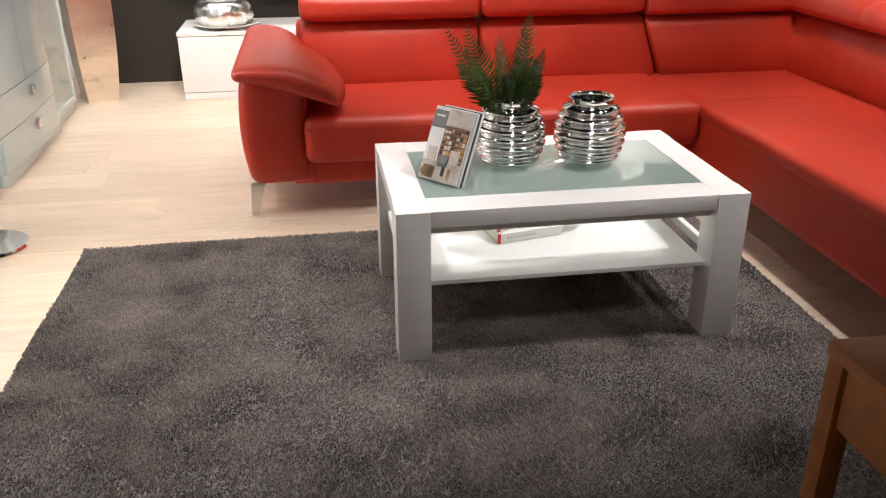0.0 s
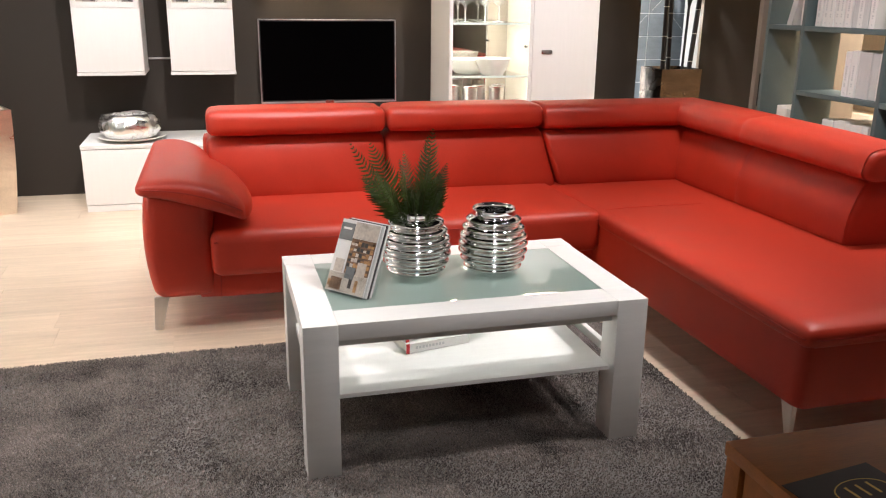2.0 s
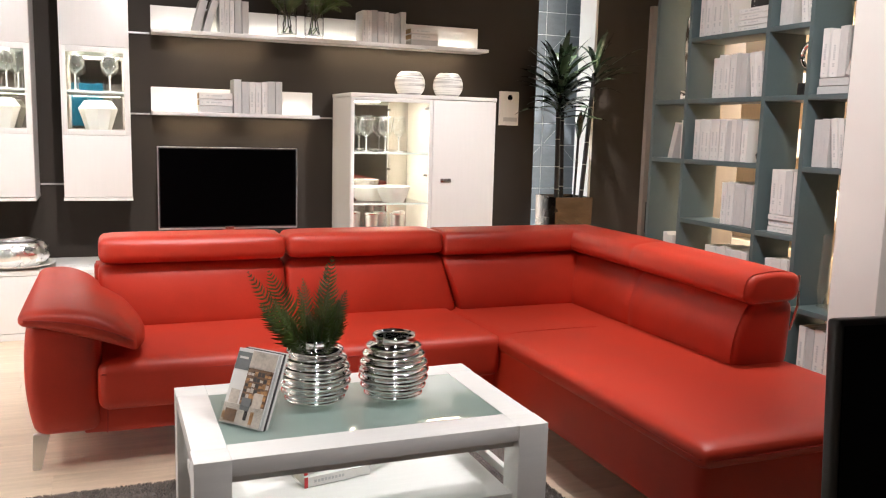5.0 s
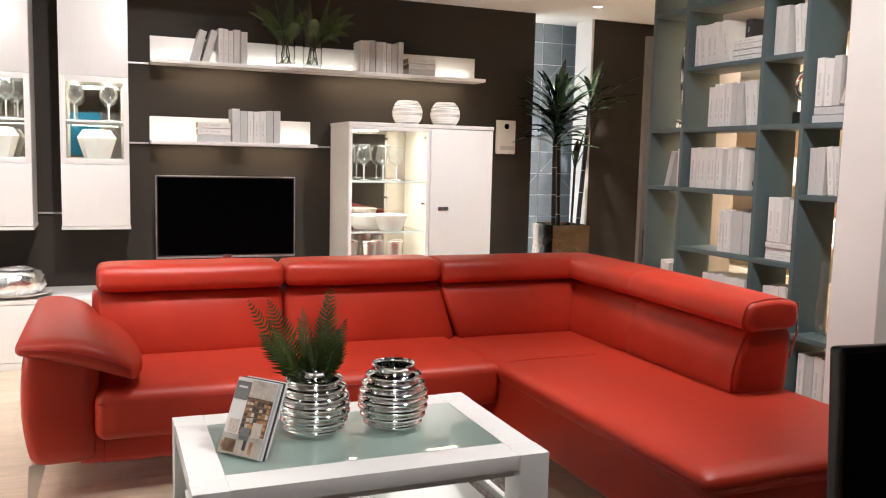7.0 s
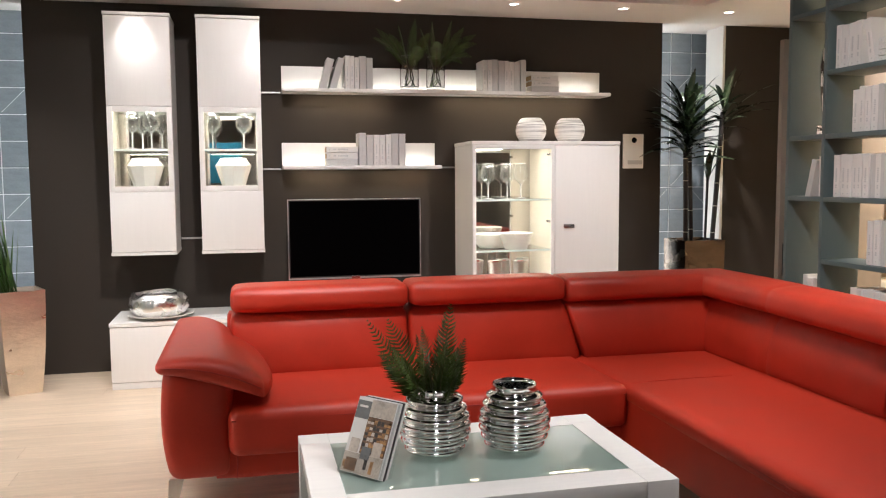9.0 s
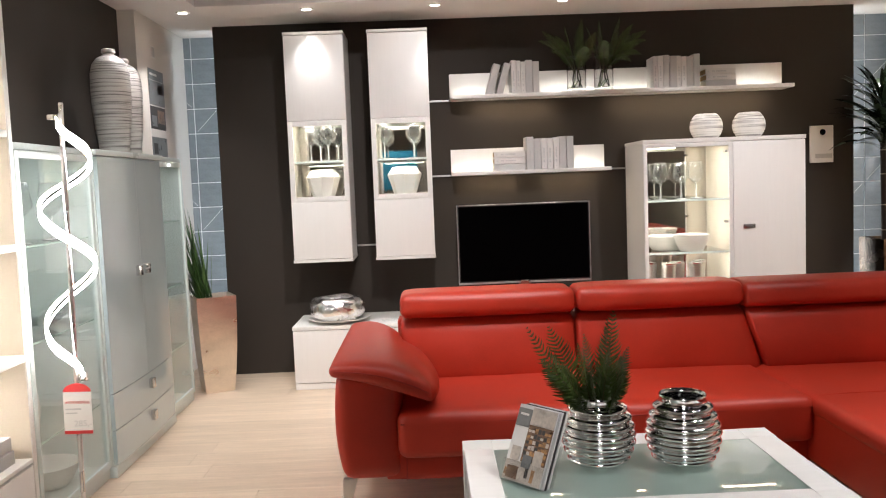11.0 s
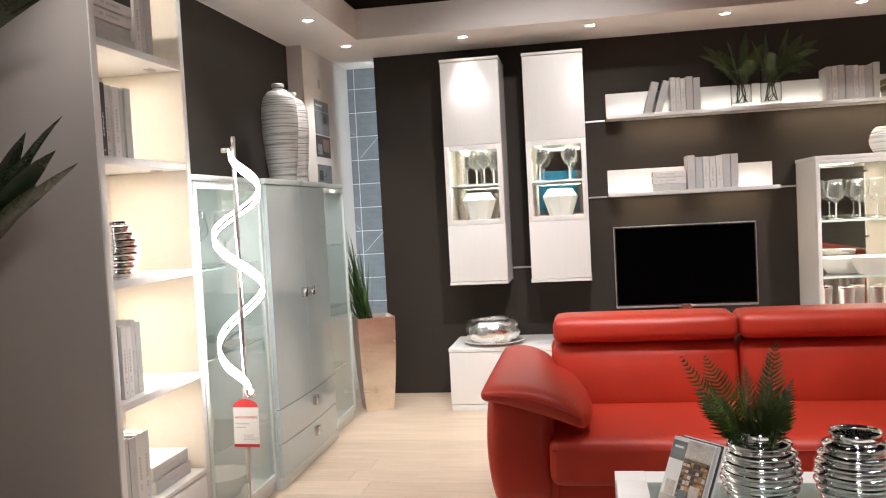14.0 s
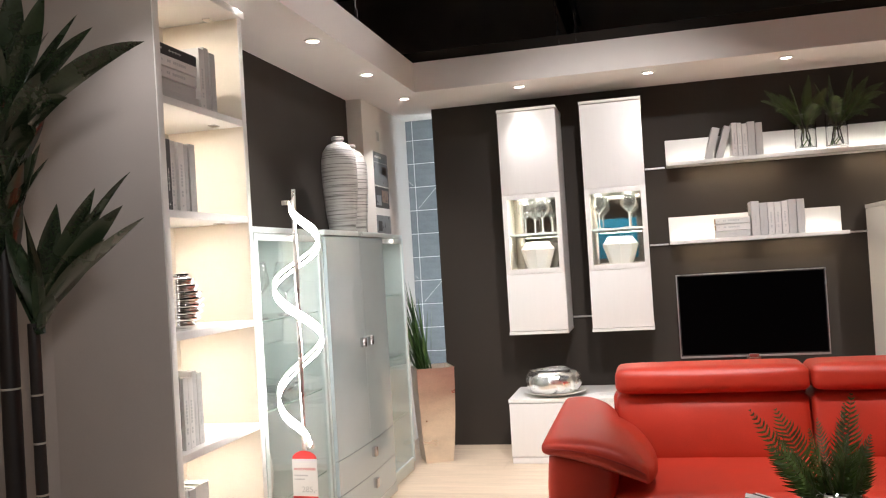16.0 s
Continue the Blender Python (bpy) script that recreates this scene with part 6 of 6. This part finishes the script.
part("cupboard_door", box(BX - 0.021, BX - 0.002, BY0 + 0.031, BY1 - 0.031, 0.05, 0.345, 0.002), M_WHITE, bc)
part("niche_floor", box(BB + 0.02, BX - 0.002, BY0 + 0.031, BY1 - 0.031, 0.3555, 0.372, 0.002), M_WHITE, bc)
yc2 = (BY0 + BY1) / 2
for z in SHELVES + (BZ - 0.02,):
    strip((BB + 0.17, yc2, z - 0.006), (BB + 0.19, yc2, z - 1), 0.02, 0.5, 3.3, (1.0, 0.92, 0.81))
    for y in (BY0 + 0.12, BY1 - 0.12):
        part("light_fitting", box(BX - 0.10, BX - 0.07, y - 0.02, y + 0.02, z - 0.004, z), M_STEEL, bc, "small steel light fitting")
NICHE = [z + 0.027 for z in SHELVES] + [0.372]


def niche(i):
    return pose(BX - 0.035, BY0 + 0.034, NICHE[i], 0, 0, 90)


book_stack(niche(0), 0.055, "ggwwd", 0.040, 0.262, 0.22, seed=41)
book_row(niche(0), 0.330, "wgg", 0.042, 0.252, 0.21, seed=42)
book_row(niche(1), 0.055, "dwwgg", 0.043, 0.252, 0.22, seed=43)
book_row(niche(3), 0.050, "dwwgg", 0.037, 0.262, 0.22, seed=44)
book_row(niche(4), 0.04, "ggww", 0.05, 0.27, 0.22, seed=45)
book_stack(niche(4), 0.26, "gg", 0.052, 0.27, 0.2, seed=46)
rb = thing("ribbed_ball", (-1.555, 2.945, NICHE[2]), "silver ribbed ball vase in a lit niche", "vase")
z = NICHE[2]
prof = [(0, z), (0.05, z)]
for k in range(49):
    f = k / 48
    prof.append((0.042 + 0.038 * math.sin(math.pi * f) + 0.018 * abs(math.sin(math.pi * 8 * f)) ** 0.7, z + 0.004 + 0.19 * f))
prof += [(0.045, z + 0.2), (0.04, z + 0.19), (0, z + 0.1)]
part("body", lathe(prof, (-1.555, 2.945), 40), M_CHROME, rb, smooth=180)
part("lip", lathe([(0.045, z + 0.199), (0.048, z + 0.203), (0.051, z + 0.198)], (-1.555, 2.945), 40), M_CHROME, rb)

# Spiral floor lamp --------------------------------------------------------
LXY = (-1.322, 3.46)
fl = thing("floor_lamp", (*LXY, 0), "chrome floor lamp with a lit spiral ribbon, price tag attached", "floor lamp")
part("base", lathe([(0, 0), (0.140, 0), (0.145, 0.006), (0.140, 0.016), (0.02, 0.022), (0.012, 0.035), (0, 0.035)], LXY, 48), M_CHROME, fl, "round chrome base", smooth=50)
part("pole", tube([(*LXY, 0.02), (*LXY, 1.72)], 0.0095, 16), M_POLE, fl, "chrome pole")
part("clamp", box(LXY[0] - 0.05, LXY[0] - 0.008, LXY[1] - 0.012, LXY[1] + 0.012, 1.655, 1.675, 0.003), M_CHROME, fl)
part("clamp", box(LXY[0] + 0.012, LXY[0] + 0.042, LXY[1] - 0.012, LXY[1] + 0.012, 0.645, 0.68, 0.003), M_CHROME, fl)


def ribbon(offset, half, thick, r0):
    """A spiral ribbon round the pole; offset shifts it along the pole."""
    bm = bmesh.new()
    n = 150
    rings = []
    for i in range(n + 1):
        f = i / n
        z = 1.645 - 0.965 * f
        a = radians(23.5) + math.pi * np.interp(-z, (-1.66, -1.497, -1.313, -1.098, -0.861, -0.66), (-0.72, 0, 1, 2, 3, 3.75))
        r = r0 * min(1, 0.40 + f * 6, 0.45 + (1 - f) * 5)
        c, s = math.cos(a), math.sin(a)
        rings.append([bm.verts.new((LXY[0] + (r + t) * c, LXY[1] + (r + t) * s, z + offset + h)) for t, h in ((0, -half), (thick, -half), (thick, half), (0, half))])
    for a, b in zip(rings, rings[1:]):
        for k in range(4):
            bm.faces.new((a[k], a[(k + 1) % 4], b[(k + 1) % 4], b[k]))
    bm.faces.new(rings[0])
    bm.faces.new(rings[-1])
    return bm


part("light_ribbon", ribbon(0.0, 0.0195, 0.008, 0.091), M_LED, fl, "glowing white spiral", smooth=40)
part("ribbon_core", ribbon(0.0, 0.0062, 0.003, 0.0880), M_BLACK, fl, "dark core inside the spiral", smooth=40)
tag = part("price_tag", box(LXY[0] - 0.048, LXY[0] + 0.062, LXY[1] - 0.0195, LXY[1] - 0.0180, 0.440, 0.606), M_CARD, fl, "white hanging price tag with red head")
bm = bmesh.new()
vs = [bm.verts.new((LXY[0] + 0.007 + 0.055 * math.cos(math.pi * k / 12), LXY[1] - 0.0188, 0.604 + 0.036 * math.sin(math.pi * k / 12))) for k in range(13)]
bm.faces.new(vs)
part("tag_head", bm, M_RED_EDGE, tag, "red rounded tag head", smooth=None)
part("tag_foot", box(LXY[0] - 0.048, LXY[0] + 0.062, LXY[1] - 0.0202, LXY[1] - 0.0196, 0.440, 0.453), M_RED_EDGE, tag, "red printed strip")
part("tag_bars", box(LXY[0] - 0.040, LXY[0] + 0.020, LXY[1] - 0.0202, LXY[1] - 0.0196, 0.535, 0.541), M_BAR, tag, "unreadable print")
part("tag_bars", box(LXY[0] - 0.040, LXY[0] + 0.005, LXY[1] - 0.0202, LXY[1] - 0.0196, 0.520, 0.525), M_BAR, tag, "unreadable print")
lettering("AKTIONSPREIS", 0.0145, M_RED_EDGE, "tag_letters", tag, pose(0.007, -0.0203, 0.564, 90, 0, 0))
lettering("285,-", 0.034, M_BAR, "tag_price", tag, pose(0.025, -0.0203, 0.480, 90, 0, 0))
# the lamp leans a little on its base
fl.rotation_euler, fl.location.x = (0, radians(0.9), 0), LXY[0] - 0.010

# Cane palm beside the bookcase --------------------------------------------
planter((-1.745, 2.40), 0.34, 0.26, 0.42, 10, "square hammered metal planter beside the bookcase")
np_ = random.Random(17)
palm2 = thing("cane_palm", (-1.745, 2.40, 0.38), "tall cane palm with broad dark strap leaves", "plant", "cane palms")
for x, y, h, r in ((-1.805, 2.40, 2.05, 0.029), (-1.712, 2.40, 1.27, 0.018)):
    cane([(x, y, 0.38), (x, y, h)], r, palm2, np_)
for tip, bow, w in (((-1.325, 2.36, 1.695), 0.10, 0.030), ((-1.355, 2.36, 1.600), 0.05, 0.066), ((-1.300, 2.38, 1.563), 0.03, 0.048), ((-1.400, 2.33, 1.505), 0.01, 0.060),
                    ((-1.458, 2.38, 1.660), 0.04, 0.062), ((-1.425, 2.40, 1.635), 0.05, 0.050), ((-1.560, 2.34, 1.62), 0.02, 0.070), ((-1.66, 2.32, 1.60), 0.0, 0.074),
                    ((-1.76, 2.36, 1.56), 0.0, 0.078), ((-1.83, 2.44, 1.58), 0.02, 0.07), ((-1.60, 2.46, 1.55), 0.0, 0.07), ((-1.52, 2.42, 1.55), 0.02, 0.07)):
    part("leaf", leaf_to((-1.698 + np_.uniform(-0.012, 0.012), 2.40, 1.235 + np_.uniform(0, 0.05)), tip, w, bow, np_.uniform(0.5, 1.0), 0.5), M_PALM, palm2, smooth=180)
for root, tip, bow, w in (((-1.76, 2.38, 1.80), (-1.255, 2.36, 2.065), 0.12, 0.070), ((-1.76, 2.38, 1.86), (-1.472, 2.36, 2.172), 0.03, 0.030), ((-1.76, 2.38, 1.84), (-1.437, 2.38, 2.135), 0.06, 0.050),
                          ((-1.76, 2.40, 1.78), (-1.52, 2.36, 1.93), 0.10, 0.060), ((-1.76, 2.40, 1.90), (-1.58, 2.36, 2.25), 0.03, 0.070), ((-1.78, 2.40, 1.92), (-1.66, 2.34, 2.32), 0.0, 0.080),
                          ((-1.78, 2.40, 1.76), (-1.56, 2.30, 2.00), 0.04, 0.066), ((-1.78, 2.40, 1.72), (-1.60, 2.32, 1.84), 0.09, 0.060)):
    part("leaf", leaf_to(root, tip, w, bow, np_.uniform(0.4, 1.0), 0.5), M_PALM, palm2, smooth=180)
for i in range(58):
    f = i / 57
    az = i * 2.39996
    z = 1.36 + 0.58 * f
    r = np_.uniform(0.05, 0.17)
    part("leaf", leaf_to((-1.805, 2.40, z), (-1.805 + r * math.cos(az), 2.40 + r * math.sin(az), z + np_.uniform(0.22, 0.40)), np_.uniform(0.065, 0.095), 0.02, np_.uniform(-0.6, 0.9), 0.5), M_PALM, palm2, smooth=180)

# Blue-green room divider shelf --------------------------------------------
SX0, SX1 = 3.150, 3.395
POSTS = (4.630, 4.313, 3.682, 3.390, 3.126)
LEV = {i: 0.155 + 0.35 * i for i in range(7)}
T = 0.026
sh = thing("room_divider_shelf", (3.33, 3.9, 0), "tall open blue-green bookshelf dividing the room", "bookshelf")
for i, y in enumerate(POSTS):
    part("upright", box(SX0, SX1, y - T / 2, y + T / 2, 0.0, CEIL - 0.02, 0.0015), M_TEAL, sh)
COLS = [(6, 4, 3, 1, 0), (6, 5, 4, 3, 2, 1, 0), (6, 5, 4, 2, 1, 0), (6, 4, 3, 1, 0)]
for (ya, yb), levels in zip(zip(POSTS, POSTS[1:]), COLS):
    for k in levels:
        part("shelf", box(SX0 + 0.001, SX1, yb + T / 2, ya - T / 2, LEV[k] - T / 2, LEV[k] + T / 2, 0.0015), M_TEAL, sh)
part("top", box(SX0, SX1, POSTS[-1] - T / 2, POSTS[0] + T / 2, CEIL - 0.0195, CEIL - 0.001), M_TEAL, sh)


def cell(col, k, dx=0.035):
    return pose(SX0 + dx, POSTS[col] - T / 2 - 0.004, LEV[k] + T / 2, 0, 0, -90)


x = book_row(cell(1, 5), 0.020, "wwww", 0.046, 0.238, seed=51)
put_book("w", cell(1, 5), x + 0.062, 0.004, 0.001, -11, w=0.044, h=0.235)
book_stack(cell(1, 5), 0.330, "wwww", 0.030, 0.225, seed=53)
book_row(cell(1, 5) @ pose(0, 0.02, 0.126), 0.40, "d", 0.05, 0.10, 0.14, seed=52)
x = book_row(cell(1, 4), 0.160, "wwwwgg", 0.045, 0.232, seed=54)
put_book("w", cell(1, 4), x + 0.045, 0.004, 0.001, -8, w=0.040, h=0.235)
put_book("w", cell(1, 4), x + 0.088, 0.008, 0.001, -8, w=0.042, h=0.235)
book_row(cell(1, 3), 0.028, "wwwwwwgwgw", 0.0455, 0.232, seed=56)
book_row(cell(1, 2), 0.310, "wwgggw", 0.047, 0.232, seed=57)
book_row(cell(1, 1), 0.190, "wwwwwwww", 0.043, 0.220, seed=58)
book_row(cell(2, 5), 0.010, "gg", 0.052, 0.245, seed=59)
put_book("w", cell(2, 5), 0.168, 0.004, 0.001, -6, w=0.040, h=0.24)
put_book("w", cell(2, 5), 0.210, 0.008, 0.001, -6, w=0.036, h=0.24)
zz = book_stack(cell(2, 2), 0.045, "www", 0.030, 0.205, seed=60)
book_row(cell(2, 2) @ pose(0, 0, zz), 0.045, "wwgw", 0.051, 0.232, seed=61)
book_row(cell(2, 1), 0.040, "wwwww", 0.041, 0.215, seed=62)
zz = book_stack(cell(3, 4), 0.012, "gg", 0.038, 0.205, seed=63)
x = book_row(cell(3, 4) @ pose(0, 0, zz), 0.020, "wwg", 0.047, 0.232, seed=64)
put_book("w", cell(3, 4) @ pose(0, 0, zz), x + 0.006, 0.004, 0.014, 18, w=0.036, h=0.20)
x = book_row(cell(3, 3), 0.008, "gg", 0.052, 0.235, seed=65)
put_book("w", cell(3, 3), x + 0.035, 0.0, 0.001, -7, w=0.036, h=0.235)
put_book("w", cell(3, 3), x + 0.074, 0.004, 0.001, -7, w=0.036, h=0.232)
book_row(cell(3, 0), 0.03, "wgww", 0.050, 0.26, seed=66)
put_book("g", cell(0, 3), 0.110, 0.0, 0.001, 15, w=0.046, h=0.222)
book_row(cell(0, 3), 0.215, "ww", 0.036, 0.225, seed=67)
book_row(cell(0, 1), 0.105, "wwgw", 0.042, 0.235, seed=68)


def silver_leaf(at, h):
    ob = thing("silver_sculpture", at, "tall pointed silver leaf sculpture on a shelf", "sculpture")
    x, y, z = at
    b = lathe([(0, z + 0.05), (0.03, z + 0.09), (0.055, z + 0.26), (0.06, z + 0.38), (0.045, z + 0.47), (0.02, z + 0.52), (0, z + 0.53)], (x, y), 28)
    for v in b.verts:
        v.co.x = x + (v.co.x - x) * 0.55
    part("body", b, M_CHROME, ob, smooth=180)
    part("base", box(x - 0.04, x + 0.04, y - 0.03, y + 0.03, z, z + 0.055, 0.004), M_CHROME, ob)


silver_leaf((3.215, 4.375, LEV[4] + T / 2), 0.5)
rs = thing("ring_sculpture", (3.28, 3.52, LEV[4] + T / 2), "silver ring sculpture on a black block", "sculpture")
z = LEV[4] + T / 2
part("block", box(3.24, 3.32, 3.475, 3.545, z, z + 0.065, 0.003), M_BLACK, rs)
part("stem", tube([(3.28, 3.51, z + 0.065), (3.28, 3.51, z + 0.14)], 0.010, 10), M_CHROME, rs)
part("ring", tube([(3.28, 3.51 + 0.055 * math.cos(a), z + 0.20 + 0.062 * math.sin(a)) for a in (2 * math.pi * k / 28 for k in range(29))], 0.016, 12), M_CHROME, rs, smooth=180)
for dy in (0.05, 0.11, 0.17):
    ob = thing("glass_vase", (3.30, 3.37 - dy, LEV[1] + T / 2), "slim clear glass vase on the bookshelf", "vase", "slim glass vases")
    z = LEV[1] + T / 2
    part("body", lathe([(0, z), (0.024, z), (0.03, z + 0.10), (0.022, z + 0.34 + dy * 0.5), (0.020, z + 0.34 + dy * 0.5), (0.027, z + 0.10), (0, z + 0.01)], (3.30, 3.37 - dy), 20), M_GLASS, ob, smooth=60)
    part("foot", lathe([(0.02, z), (0.028, z + 0.002), (0.024, z + 0.006)], (3.30, 3.37 - dy), 20), M_GLASS, ob)

cr = thing("crystal_figurine", (3.22, 3.745, LEV[3] + T / 2), "small clear crystal figurine beside the books", "figurine")
z = LEV[3] + T / 2
part("body", lathe([(0, z + 0.012), (0.020, z + 0.022), (0.026, z + 0.045), (0.014, z + 0.066), (0.018, z + 0.078), (0.010, z + 0.092), (0, z + 0.096)], (3.22, 3.745), 7), M_CLEAR, cr, smooth=None)
part("foot", lathe([(0, z), (0.022, z), (0.018, z + 0.010), (0, z + 0.0125)], (3.22, 3.745), 12), M_CLEAR, cr, smooth=None)

sd = thing("door_leaf", (3.4, 4.78, 0), "brownish beige door leaf standing beside the bookshelf", "door")
part("leaf", box(3.200, 3.95, 4.76, 4.80, 0.01, 2.16, 0.003), M_DOOR, sd)
part("finger_slot", box(3.225, 3.240, 4.757, 4.7595, 0.72, 0.92), M_BLACK, sd, "dark recessed finger slot")

# maple wall units seen through the shelf, lit by the warm spot added for them
for i, y in enumerate((3.3, 4.15, 5.0)):
    wu = thing("wall_unit", (4.75, y + 0.4, 0), "maple wall unit with open shelves beyond the divider", "cabinet", "maple wall units")
    part("body", box(4.78, 5.10, y, y + 0.83, 0, 2.3, 0.003), M_WOOD_BEIGE, wu)
    for z in (0.35, 0.80, 1.22, 1.62, 1.98):
        part("shelf", box(4.55, 4.779, y + 0.01, y + 0.82, z, z + 0.03, 0.002), M_CREAM, wu)
        part("front", box(4.60, 4.778, y + 0.012, y + 0.818, z + 0.031, z + 0.20, 0.002), M_CREAM if (i + int(z * 10)) % 2 else M_WOOD_BEIGE, wu)

# Floor planks -------------------------------------------------------------
PW = 0.192
lengths = (1.30, 1.68, 2.05)
plank = {}
for L in lengths:
    bm = box(0.0003, L - 0.0003, 0.0003, PW - 0.0003, -0.012, 0.0, 0.0007, seg=1)
    plank[L] = finish(bm, "plank", M_OAK)
floor = bpy.data.objects["floor"]
pk = random.Random(9)
y = 0.30
while y < 6.85:
    x = -3.6 + pk.uniform(-1.2, 0.0)
    while x < 3.4:
        L = pk.choice(lengths)
        p = new("plank", plank[L])
        p.location = (x, y, 0)
        p.parent = floor
        x += L
    y += PW
rest = bmesh.new()
yy = 0.30 - PW
while yy > -4.3:
    x = -4.3
    while x < 7.3:
        box(x + 0.001, min(x + 1.929, 7.3), yy + 0.001, yy + PW - 0.001, -0.012, 0.0, bm=rest)
        x += 1.93
    yy -= PW
yy = 0.30
while yy < 8.0:
    x = 5.05
    box(x, 7.3, yy + 0.001, yy + PW - 0.001, -0.012, -0.0005, bm=rest)
    yy += PW
ob = new("plank_rest", finish(rest, "plank_rest", M_OAK))
ob.parent = floor
tagged(ob, "oak planks in the rest of the shop", kind="stuff")
for b in B.values():
    for c in list(b.children):
        bpy.data.objects.remove(c)
    bpy.data.objects.remove(b)
